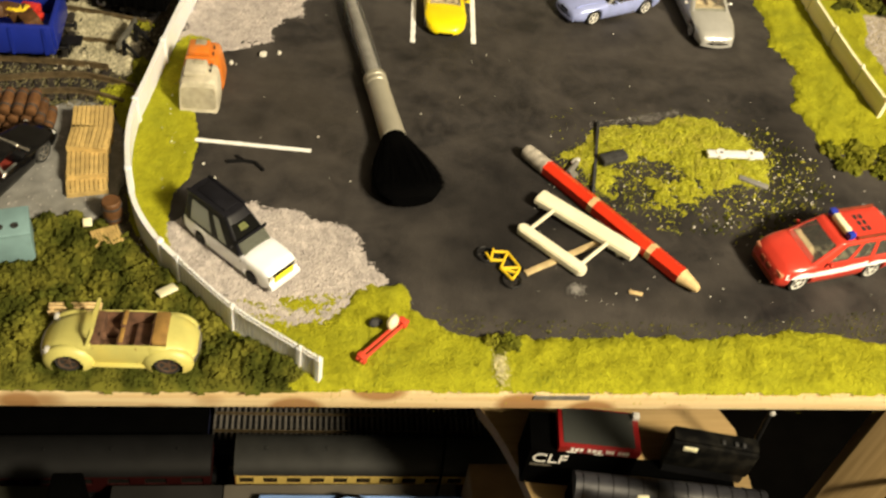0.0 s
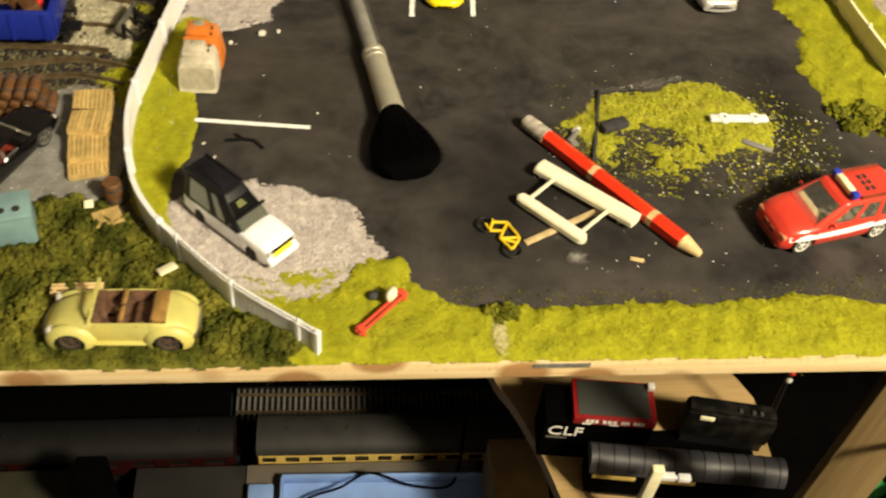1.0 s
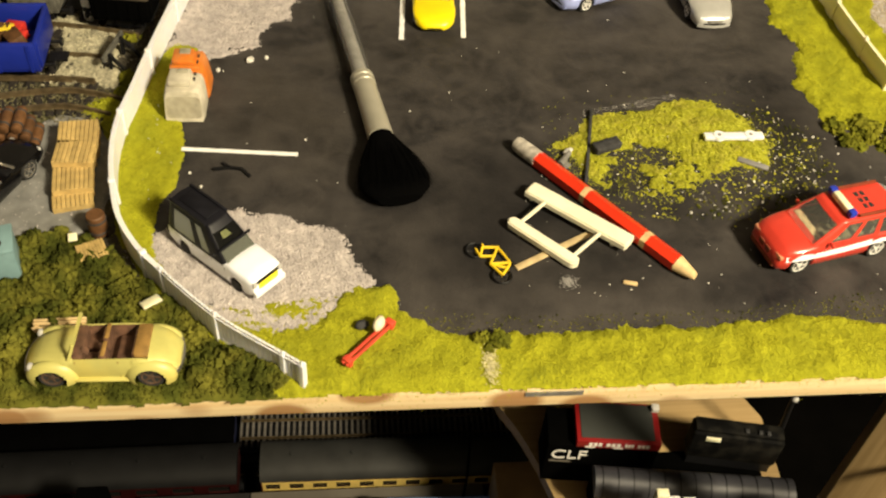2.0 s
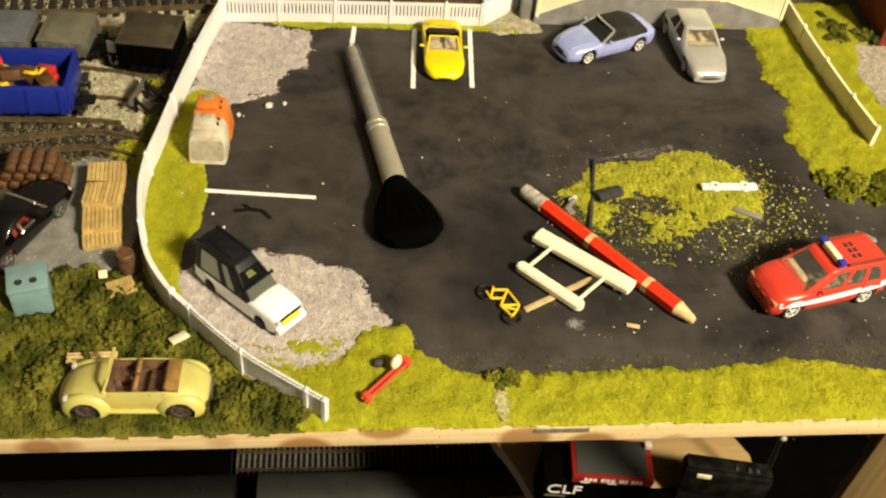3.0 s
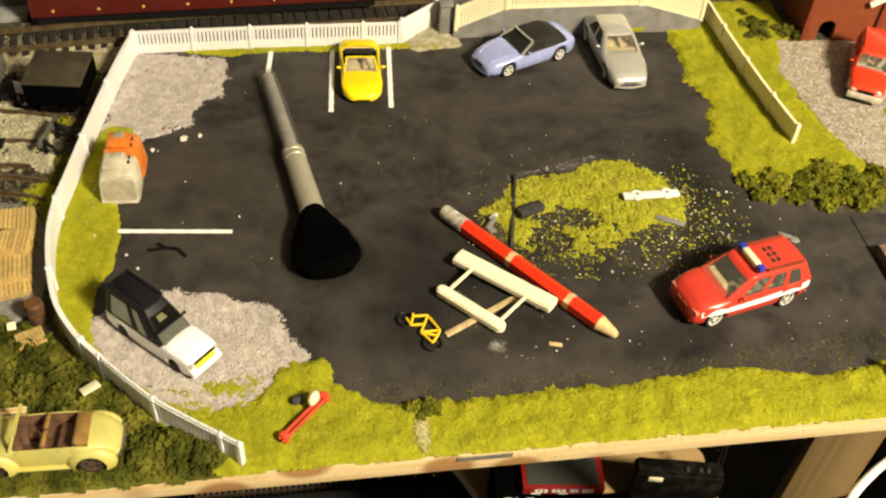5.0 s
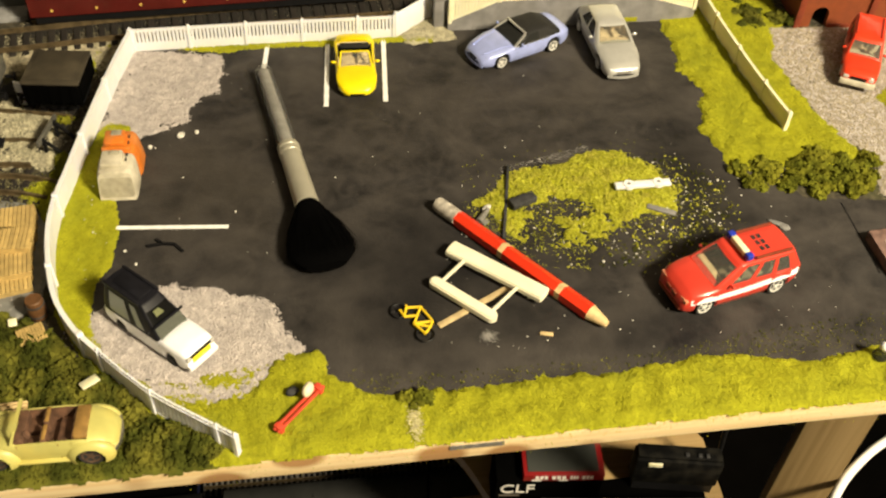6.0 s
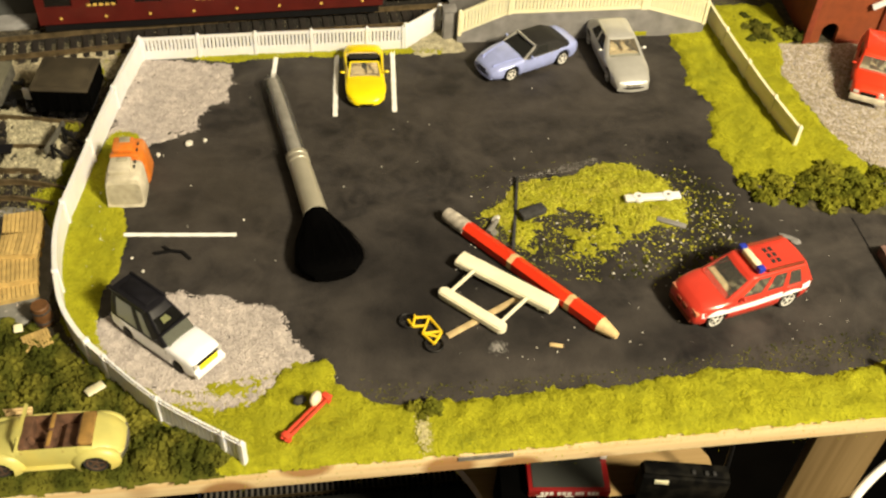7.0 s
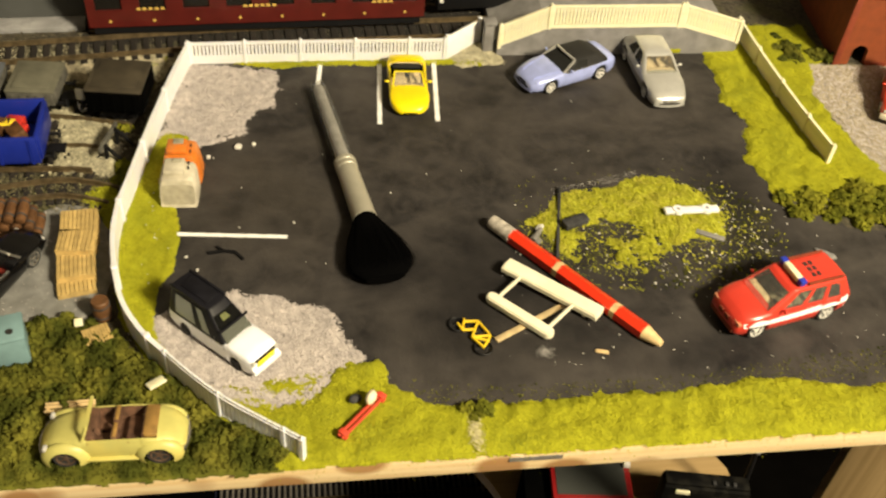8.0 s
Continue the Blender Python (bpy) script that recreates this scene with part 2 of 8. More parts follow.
    # shaded copy of the roof grey, for the shelf's dark left end
    shadegrey=mat("shaded_coach_grey", (0.007, 0.007, 0.0075), 0.6, vary=0.12, grain=14, spec=0.2),
    olivetop=mat("olive_grey_sheet", (0.115, 0.112, 0.082), 0.75, vary=0.15, grain=8, spot=0.4, spot_colour=(0.16, 0.15, 0.11), spot_size=12),
    bluetop=mat("blue_grey_sheet", (0.10, 0.11, 0.13), 0.75, vary=0.15, grain=8),
    greybuffer=mat("weathered_grey", (0.075, 0.072, 0.060), 0.8, vary=0.25, grain=3),
    whitecable=mat("white_cable", (0.82, 0.82, 0.80), 0.4, vary=0.02, grain=9),
    green=mat("green_plastic", (0.03, 0.22, 0.06), 0.4, vary=0.1, grain=9),
    # shade of the storage shelf, put into the boards' own colour
    shadeboard=mat("shade_black_board", (0.0014, 0.0012, 0.0010), 0.95, spec=0.02, vary=0.2, grain=30),
    navy=mat("navy_paint", (0.006, 0.010, 0.045), 0.45, vary=0.1, grain=20),
    tender=mat("tender_grey", (0.003, 0.003, 0.003), 0.7, spec=0.08, vary=0.2, grain=8, spot=0.4, spot_colour=(0.035, 0.032, 0.025), spot_size=10),
    roofblue=mat("blue_black_roof", (0.036, 0.036, 0.044), 0.5, vary=0.12, grain=12),
    steel=mat("dull_steel", (0.30, 0.29, 0.27), 0.45, metal=0.5, vary=0.2, grain=4),
    clear_glass=glass("car_glass", (0.94, 0.94, 0.88), 0.84, 0.1, 0.22),
    dark_glass=glass("dark_car_glass", (0.34, 0.35, 0.34), 0.6, 0.08, 0.12),
    black_glass=glass("black_car_glass", (0.16, 0.17, 0.17), 0.5, 0.08, 0.05),
    pale_glass=glass("pale_car_glass", (0.62, 0.65, 0.60), 0.34, 0.12, 0.62),
    smoke_glass=glass("smoked_car_glass", (0.55, 0.58, 0.50), 0.42, 0.1, 0.22),
    handle_glass=glass("clear_handle_plastic", (0.92, 0.92, 0.90), 0.80, 0.12, 0.26),
    pin_glass=glass("clear_plastic", (0.80, 0.82, 0.78), 0.5, 0.15),
)


for key in ("white", "cream"):
    bs = M[key].node_tree.nodes["Principled BSDF"]
    bs.inputs["Subsurface Weight"].default_value = 0.55
    bs.inputs["Subsurface Radius"].default_value = (1.0, 0.9, 0.7)
    bs.inputs["Subsurface Scale"].default_value = 0.0016


def wood(name, colour, dark, knots=True, along="X", scale=1.0):
    """Planed softwood: long grain streaks, and knots."""
    m = mat(name, colour, 0.6, vary=0)
    nt = m.node_tree
    bs = nt.nodes["Principled BSDF"]
    co = nt.nodes.new("ShaderNodeTexCoord")
    mp = nt.nodes.new("ShaderNodeMapping")
    s = {"X": (12, 420, 420), "Z": (420, 420, 12)}[along]
    mp.inputs["Scale"].default_value = [v * scale for v in s]
    nt.links.new(co.outputs["Object"], mp.inputs["Vector"])
    n = nt.nodes.new("ShaderNodeTexNoise")
    n.inputs["Scale"].default_value, n.inputs["Detail"].default_value, n.inputs["Distortion"].default_value = 1.0, 5.0, 0.6
    nt.links.new(mp.outputs[0], n.inputs["Vector"])
    r = nt.nodes.new("ShaderNodeValToRGB")
    r.color_ramp.elements[0].position, r.color_ramp.elements[1].position = 0.36, 0.62
    r.color_ramp.elements[0].color, r.color_ramp.elements[1].color = (*dark, 1), (*colour, 1)
    nt.links.new(n.outputs["Fac"], r.inputs[0])
    last = r.outputs[0]
    if knots:
        mp2 = nt.nodes.new("ShaderNodeMapping")
        mp2.inputs["Scale"].default_value = (30 * scale, 38 * scale, 40 * scale)
        nt.links.new(co.outputs["Object"], mp2.inputs["Vector"])
        v = nt.nodes.new("ShaderNodeTexVoronoi")
        v.inputs["Scale"].default_value = 1.0
        nt.links.new(mp2.outputs[0], v.inputs["Vector"])
        k = nt.nodes.new("ShaderNodeMapRange")
        k.inputs[1].default_value, k.inputs[2].default_value, k.inputs[3].default_value, k.inputs[4].default_value = 0.24, 0.34, 0.8, 0.0
        nt.links.new(v.outputs["Distance"], k.inputs[0])
        x = nt.nodes.new("ShaderNodeMix")
        x.data_type = "RGBA"
        nt.links.new(k.outputs[0], x.inputs[0])
        nt.links.new(last, x.inputs[6])
        x.inputs[7].default_value = (0.30, 0.13, 0.035, 1)
        last = x.outputs[2]
    nt.links.new(last, bs.inputs["Base Color"])
    return m


M["pine"] = wood("planed_pine", (0.82, 0.66, 0.40), (0.72, 0.53, 0.28))
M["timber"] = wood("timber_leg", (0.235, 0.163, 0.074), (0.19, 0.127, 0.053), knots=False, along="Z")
M["ply"] = wood("plywood_shelf", (0.43, 0.295, 0.135), (0.36, 0.24, 0.10), knots=False)


def brush_marks(m, light, amount):
    """Adds soft dry smudges at three sizes over a painted sheet."""
    nt = m.node_tree
    bs = nt.nodes["Principled BSDF"]
    base = bs.inputs["Base Color"].links[0].from_socket
    co = nt.nodes.new("ShaderNodeTexCoord")
    for scale, turn, share in (((13, 17, 15), 0.5, 1.0), ((34, 44, 30), 0.25, 0.5), ((95, 80, 70), -0.3, 0.4)):
        mp = nt.nodes.new("ShaderNodeMapping")
        mp.inputs["Scale"].default_value = scale
        mp.inputs["Rotation"].default_value = (0, 0, turn)
        nt.links.new(co.outputs["Object"], mp.inputs["Vector"])
        n = nt.nodes.new("ShaderNodeTexNoise")
        n.inputs["Scale"].default_value, n.inputs["Detail"].default_value, n.inputs["Distortion"].default_value = 1.0, 6.0, 1.6
        nt.links.new(mp.outputs[0], n.inputs["Vector"])
        r = nt.nodes.new("ShaderNodeMapRange")
        r.inputs[1].default_value, r.inputs[2].default_value, r.inputs[4].default_value = 0.42, 0.74, amount * share
        nt.links.new(n.outputs["Fac"], r.inputs[0])
        x = nt.nodes.new("ShaderNodeMix")
        x.data_type = "RGBA"
        nt.links.new(r.outputs[0], x.inputs[0])
        nt.links.new(base, x.inputs[6])
        x.inputs[7].default_value = (*light, 1)
        base = x.outputs[2]
    nt.links.new(base, bs.inputs["Base Color"])


brush_marks(M["asphalt"], (0.073, 0.065, 0.060), 0.9)


def blotchy_area(m, centre, radii, colour, strength):
    """A lighter or darker patch with a blotchy rim, centred in mm."""
    nt = m.node_tree
    bs = nt.nodes["Principled BSDF"]
    base = bs.inputs["Base Color"].links[0].from_socket
    co = nt.nodes.new("ShaderNodeTexCoord")
    mp = nt.nodes.new("ShaderNodeMapping")
    mp.inputs["Scale"].default_value = (1000.0 / radii[0], 1000.0 / radii[1], 1.0)
    mp.inputs["Location"].default_value = (-centre[0] / radii[0], -centre[1] / radii[1], 0)
    nt.links.new(co.outputs["Object"], mp.inputs["Vector"])
    ln = nt.nodes.new("ShaderNodeVectorMath")
    ln.operation = "LENGTH"
    nt.links.new(mp.outputs[0], ln.inputs[0])
    n = nt.nodes.new("ShaderNodeTexNoise")
    n.inputs["Scale"].default_value, n.inputs["Detail"].default_value = 38.0, 6.0
    nt.links.new(co.outputs["Object"], n.inputs["Vector"])
    add = nt.nodes.new("ShaderNodeMath")
    add.operation = "MULTIPLY_ADD"
    add.inputs[1].default_value = 1.3
    nt.links.new(n.outputs["Fac"], add.inputs[0])
    nt.links.new(ln.outputs["Value"], add.inputs[2])
    r = nt.nodes.new("ShaderNodeMapRange")
    r.inputs[1].default_value, r.inputs[2].default_value, r.inputs[3].default_value, r.inputs[4].default_value = 0.75, 1.65, strength, 0.0
    nt.links.new(add.outputs[0], r.inputs[0])
    x = nt.nodes.new("ShaderNodeMix")
    x.data_type = "RGBA"
    nt.links.new(r.outputs[0], x.inputs[0])
    nt.links.new(base, x.inputs[6])
    x.inputs[7].default_value = (*colour, 1)
    nt.links.new(x.outputs[2], bs.inputs["Base Color"])


blotchy_area(M["asphalt"], (130, 70), (150, 70), (0.046, 0.040, 0.033), 0.22)
blotchy_area(M["asphalt"], (40, 20), (50, 60), (0.052, 0.045, 0.037), 0.45)
blotchy_area(M["asphalt"], (352, -52), (62, 34), (0.050, 0.047, 0.046), 0.6)
blotchy_area(M["asphalt"], (255, 5), (26, 60), (0.0085, 0.0078, 0.0080), 0.75)
blotchy_area(M["asphalt"], (128, -42), (86, 58), (0.0080, 0.0074, 0.0080), 0.85)
blotchy_area(M["asphalt"], (215, -75), (50, 22), (0.0090, 0.0080, 0.0090), 0.6)
for stain in ((88, 62), (24, 14), (40, 4), (150, 92)):
    blotchy_area(M["asphalt"], stain, (8, 9), (0.0080, 0.0076, 0.0072), 0.55)


# ---- mesh helpers, all in millimetres ----
def mesh_of(name, bm, material, smooth=False):
    bmesh.ops.recalc_face_normals(bm, faces=bm.faces)
    for v in bm.verts:
        v.co *= MM
    me = bpy.data.meshes.new(name)
    bm.to_mesh(me)
    bm.free()
    me.materials.append(material)
    if smooth:
        me.shade_smooth()
        me.set_sharp_from_angle(angle=radians(38 if smooth is True else smooth))
    return me


def part(name, bm, material, parent, label="", smooth=True):
    ob = new(name, mesh_of(name, bm, material, smooth))
    ob.parent = parent
    if label:
        ob["label"] = label
    return ob


def thing(name, x, y, z, rz=0.0, label="", category="", group="", kind="", rx=0.0, ry=0.0, size=(1, 1, 1)):
    ob = new(name)
    ob.empty_display_size = 0.005
    ob.matrix_basis = pose(x * MM, y * MM, z * MM, rx, ry, rz) @ Matrix.Diagonal((*size, 1))
    return tagged(ob, label, category, group, kind)


def solid(name, bm, material, label, category="", group="", kind="", smooth=True):
    return tagged(new(name, mesh_of(name, bm, material, smooth)), label, category, group, kind)


def box(bm, x0, y0, z0, x1, y1, z1, bevel=0.0, m=None):
    r = bmesh.ops.create_cube(bm, size=1.0)
    vs = r["verts"]
    for v in vs:
        v.co = Vector((x0 + (v.co.x + 0.5) * (x1 - x0), y0 + (v.co.y + 0.5) * (y1 - y0), z0 + (v.co.z + 0.5) * (z1 - z0)))
    if bevel:
        es = {e for v in vs for e in v.link_edges}
        got = bmesh.ops.bevel(bm, geom=list(es), offset=bevel, segments=2, affect="EDGES", profile=0.5)
        vs = list({v for f in got["faces"] for v in f.verts} | {v for v in vs if v.is_valid})
    if m is not None:
        bmesh.ops.transform(bm, matrix=m, verts=vs)
    return vs


def beam(bm, a, b, w, h=None, bevel=0.0):
    """A bar of width w and height h from a to b."""
    a, b = Vector(a), Vector(b)
    h = h or w
    d = b - a
    q = d.to_track_quat("X", "Z").to_matrix().to_4x4()
    return box(bm, 0, -w / 2, -h / 2, d.length, w / 2, h / 2, bevel, Matrix.Translation(a) @ q)


def tube(bm, a, b, r0, r1=None, seg=16):
    """A round bar or cone from a to b."""
    a, b = Vector(a), Vector(b)
    d = b - a
    q = d.to_track_quat("Z", "Y").to_matrix().to_4x4()
    m = Matrix.Translation((a + b) / 2) @ q
    return bmesh.ops.create_cone(bm, cap_ends=True, segments=seg, radius1=r0, radius2=r0 if r1 is None else r1, depth=d.length, matrix=m)["verts"]


def turned(bm, profile, seg=20, m=None):
    """A body of revolution about x: profile of (x, r)."""
    rings = []
    for x, r in profile:
        rings.append([bm.verts.new((x, r * math.cos(2 * math.pi * k / seg), r * math.sin(2 * math.pi * k / seg))) for k in range(seg)])
    for a, b in zip(rings, rings[1:]):
        for k in range(seg):
            bm.faces.new((a[k], a[(k + 1) % seg], b[(k + 1) % seg], b[k]))
    bm.faces.new(rings[0][::-1])
    bm.faces.new(rings[-1])
    if m is not None:
        bmesh.ops.transform(bm, matrix=m, verts=[v for r in rings for v in r])


def prism(bm, pts, z0, z1, m=None):
    """An upright prism over a polygon."""
    lo = [bm.verts.new((x, y, z0)) for x, y in pts]
    hi = [bm.verts.new((x, y, z1)) for x, y in pts]
    n = len(pts)
    bm.faces.new(lo[::-1])
    bm.faces.new(hi)
    for k in range(n):
        bm.faces.new((lo[k], lo[(k + 1) % n], hi[(k + 1) % n], hi[k]))
    if m is not None:
        bmesh.ops.transform(bm, matrix=m, verts=lo + hi)


def bent(name, pts, r, material, label="", parent=None, category="", seg=8):
    """A cable or rod along points."""
    cu = bpy.data.curves.new(name, "CURVE")
    cu.dimensions, cu.bevel_depth, cu.bevel_resolution, cu.use_fill_caps = "3D", r * MM, 2, True
    sp = cu.splines.new("POLY")
    dense = []
    n = len(pts)
    for i in range(n - 1):
        p0, p1, p2, p3 = (Vector(pts[max(0, min(n - 1, i + k))]) for k in (-1, 0, 1, 2))
        for s in range(seg):
            t = s / seg
            dense.append(0.5 * (2 * p1 + (p2 - p0) * t + (2 * p0 - 5 * p1 + 4 * p2 - p3) * t * t + (3 * p1 - p0 - 3 * p2 + p3) * t ** 3))
    dense.append(Vector(pts[-1]))
    sp.points.add(len(dense) - 1)
    for q, p in zip(sp.points, dense):
        q.co = (*(p * MM), 1)
    cu.materials.append(material)
    ob = new(name, cu)
    if parent:
        ob.parent = parent
    return tagged(ob, label, category)


# ---- scatter helpers (numpy) ----
rng = np.random.default_rng(7)


def inside(poly, p):
    """Signed distance of points to a polygon's outline in mm, positive inside."""
    poly = np.asarray(poly, float)
    a, b = poly, np.roll(poly, -1, 0)
    hit = np.zeros(len(p), bool)
    dist = np.full(len(p), 1e9)
    for (x0, y0), (x1, y1) in zip(a, b):
        c = ((y0 > p[:, 1]) != (y1 > p[:, 1])) & (p[:, 0] < (x1 - x0) * (p[:, 1] - y0) / (y1 - y0 + 1e-12) + x0)
        hit ^= c
        d = np.array([x1 - x0, y1 - y0])
        t = np.clip(((p - (x0, y0)) @ d) / (d @ d + 1e-12), 0, 1)
        dist = np.minimum(dist, np.hypot(*(p - (x0, y0) - t[:, None] * d).T))
    return np.where(hit, dist, -dist)


def wobble(p, size, seed=0.0):
    """Smooth noise from -1 to 1 at points, features of that size in mm."""
    return np.array([noise.noise(Vector((x / size + seed, y / size - seed, seed))) for x, y in p])


OCTA_V = np.array([(1, 0, 0), (-1, 0, 0), (0, 1, 0), (0, -1, 0), (0, 0, 1), (0, 0, -1)], float)
OCTA_F = np.array([(0, 2, 4), (2, 1, 4), (1, 3, 4), (3, 0, 4), (2, 0, 5), (1, 2, 5), (3, 1, 5), (0, 3, 5)])


def crumbs(centres, sizes, flat=0.8):
    """Vertices and faces of many small irregular grains."""
    n = len(centres)
    v = OCTA_V[None] * rng.uniform(0.55, 1.25, (n, 6, 1))
    th, ph = rng.uniform(0, 6.283, n), rng.uniform(-0.7, 0.7, n)
    c, s, cp, sp = np.cos(th), np.sin(th), np.cos(ph), np.sin(ph)
    R = np.stack([np.stack([c, -s * cp, s * sp], -1), np.stack([s, c * cp, -c * sp], -1), np.stack([0 * c, sp, cp], -1)], 1)
    v = np.einsum("nij,nkj->nki", R, v) * sizes[:, None, None]
    v[:, :, 2] *= flat
    v = v + centres[:, None, :]
    f = OCTA_F[None] + 6 * np.arange(n)[:, None, None]
    return v.reshape(-1, 3), f.reshape(-1, 3)


def stuff_mesh(name, v, f, material, smooth=False):
    me = bpy.data.meshes.new(name)
    me.from_pydata((np.asarray(v) * MM).tolist(), [], np.asarray(f).tolist())
    me.materials.append(material)
    if smooth:
        me.shade_smooth()
    return me


def patch(name, poly, material, crumb_material, label, category, height=2.0, cell=0.9, density=0.8, size=(0.35, 0.9), rag=2.5,
          ramp=4.0, rough=0.5, seed=1.0, spill=0.06, mask=None, lump=0.0):
    """Loose scatter glued on the board: a low uneven bed with a ragged rim, and grains on and round it."""
    poly = np.asarray(poly, float)
    lo, hi = poly.min(0) - 6, poly.max(0) + 6
    nx, ny = (np.ceil((hi - lo) / cell)).astype(int)
    gx, gy = np.meshgrid(lo[0] + cell * np.arange(nx + 1), lo[1] + cell * np.arange(ny + 1), indexing="ij")
    p = np.stack([gx.ravel(), gy.ravel()], -1)
    p += rng.uniform(-0.3, 0.3, p.shape) * cell

    def depth(q):
        d = inside(poly, q) + rag * wobble(q, 9.0, seed) + 0.5 * rag * wobble(q, 2.6, seed + 3)
        if mask is not None:
            d = np.minimum(d, mask(q))
        return d

    def tufts(q):
        return lump * (np.maximum(0, wobble(q, 5.5, seed + 9)) + 0.5 * np.maximum(0, wobble(q, 2.8, seed + 11)))

    d = depth(p)
    h = height * np.clip(d / ramp, 0, 1) ** 0.6
    h = np.where(d > 0, h * (0.75 + 0.4 * wobble(p, 7.0, seed + 5)) + rough * wobble(p, 1.5, seed + 7) + tufts(p) + 0.05, -0.6)
    idx = np.arange(len(p)).reshape(nx + 1, ny + 1)
    quads = np.stack([idx[:-1, :-1], idx[1:, :-1], idx[1:, 1:], idx[:-1, 1:]], -1).reshape(-1, 4)
    quads = quads[(d[quads] > -0.2).any(1)]
    used, inv = np.unique(quads, return_inverse=True)
    bed = new(name, stuff_mesh(name, np.column_stack([p, h])[used], inv.reshape(-1, 4), material, True))
    tagged(bed, label, category, kind="structure")
    if density:
        area = float(np.prod(hi - lo))
        q = rng.uniform(lo, hi, (int(area * density), 2))
        dq = depth(q)
        keep = (dq > 0.2) | ((dq > -9) & (rng.random(len(q)) < spill * np.exp(dq / 3.0)))
        q, dq = q[keep], dq[keep]
        s = rng.uniform(*size, len(q)) * np.where(dq > 0, 1, 0.75)
        z = np.where(dq > 0, height * np.clip(dq / ramp, 0, 1) ** 0.6 * (0.75 + 0.4 * wobble(q, 7.0, seed + 5)) + rough * wobble(q, 1.5, seed + 7) + tufts(q), 0.0)
        v, f = crumbs(np.column_stack([q, z + 0.25 * s]), s, 0.5 if lump else 0.8)
        ob = new(name + "_grains", stuff_mesh(name + "_grains", v, f, crumb_material, bool(lump)))
        ob.parent = bed
        ob["kind"] = "stuff"
    return bed


def foam_bush(name, spots, label, category="bush", grains=95, grain=(0.8, 2.1), group="", material="bush"):
    """A clump of foliage foam: many small flocks gathered round uneven heads. spots: (x, y, z, radius)."""
    vs, fs, k = [], [], 0
    for x, y, z, r in spots:
        n = int(grains * (r / 4.0) ** 2) + 6
        u = rng.normal(size=(n, 3))
        u /= np.linalg.norm(u, axis=1)[:, None]
        u[:, 2] = np.abs(u[:, 2]) * 1.0 - 0.25
        rad = r * rng.uniform(0.4, 1.18, n) * (1 + 0.25 * np.sin(5 * u[:, 0] + x) * np.cos(4 * u[:, 1] + y))
        c = np.array((x, y, z)) + u * rad[:, None] * (1, 1, 0.85)
        v, f = crumbs(c, rng.uniform(*grain, n), 0.9)
        vs.append(v), fs.append(f + k)
        k += len(v)
        v, f = crumbs(np.array([(x, y, z)]), np.array([r * 0.5]), 0.85)
        vs.append(v), fs.append(f + k)
        k += len(v)
    ob = new(name, stuff_mesh(name, np.concatenate(vs), np.concatenate(fs), M[material]))
    return tagged(ob, label, category, group, "stuff")


# ---- the room, the board and its ground ----
# unseen closing walls and ceiling, toned to set how much lamplight bounces
def room():
    x0, x1, y0, y1, z0, z1, t = -1900, 2100, -2000, 1000, -900, 1500, 60
    for name, b, m in (
        ("floor", (x0, y0, z0 - t, x1, y1, z0), "carpet"), ("ceiling", (x0, y0, z1, x1, y1, z1 + t), "plaster"),
        ("wall_north", (x0, y1, z0, x1, y1 + t, z1), "plaster"), ("wall_south", (x0, y0 - t, z0, x1, y0, z1), "plaster"),
        ("wall_west", (x0 - t, y0, z0, x0, y1, z1), "plaster"), ("wall_east", (x1, y0, z0, x1 + t, y1, z1), "plaster"),
    ):
        bm = bmesh.new()
        box(bm, *b)
        solid(name, bm, M[m], {"floor": "dark brown carpet of the hobby room", "ceiling": "plain unseen ceiling that bounces warm light"}.get(name, "plain unseen room wall that bounces warm light"),
              name.split("_")[0], kind="structure", smooth=False)


room()

board = thing("baseboard_table", 130, -120, 0, label="plywood layout baseboard with a pale pine front edge", category="baseboard", kind="structure")
bm = bmesh.new()
box(bm, -480, 6, -9, 520, 560, 0)
part("board_top", bm, M["ballast"], board, "scenic board dusted with grey brown ballast", smooth=False)
bm = bmesh.new()
box(bm, -480, -0.5, -11.6, 520, 6, -0.15, 0.4)
part("front_edge", bm, M["pine"], board, "planed pine strip with brown knots")
bm = bmesh.new()
box(bm, -6, -0.9, -5.6, 14, -0.4, -3.2)
part("edge_mark", bm, M["steel"], board, "grey green pencil smear on the pine edge")

# tarmac of the car park and the road
tarmac = [(-14, 127), (160, 128), (160, 134), (300, 134), (300, 126), (296, 110), (296, 60), (284, 20), (296, 2), (302, -12), (430, -30), (430, -119), (40, -119),
          (-10, -70), (-20, -20), (-20, 40), (-12, 90)]
bm = bmesh.new()
prism(bm, tarmac, -0.5, 0.45)
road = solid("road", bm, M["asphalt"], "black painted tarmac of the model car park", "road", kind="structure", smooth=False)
bm = bmesh.new()
for a, b in (((317.5, -17), (317, -40)), ((317, -40), (316, -60))):
    beam(bm, (*a, 0.42), (*b, 0.42), 0.7, 0.2)
part("joint", bm, M["black"], road, "dark joint between two road sheets")


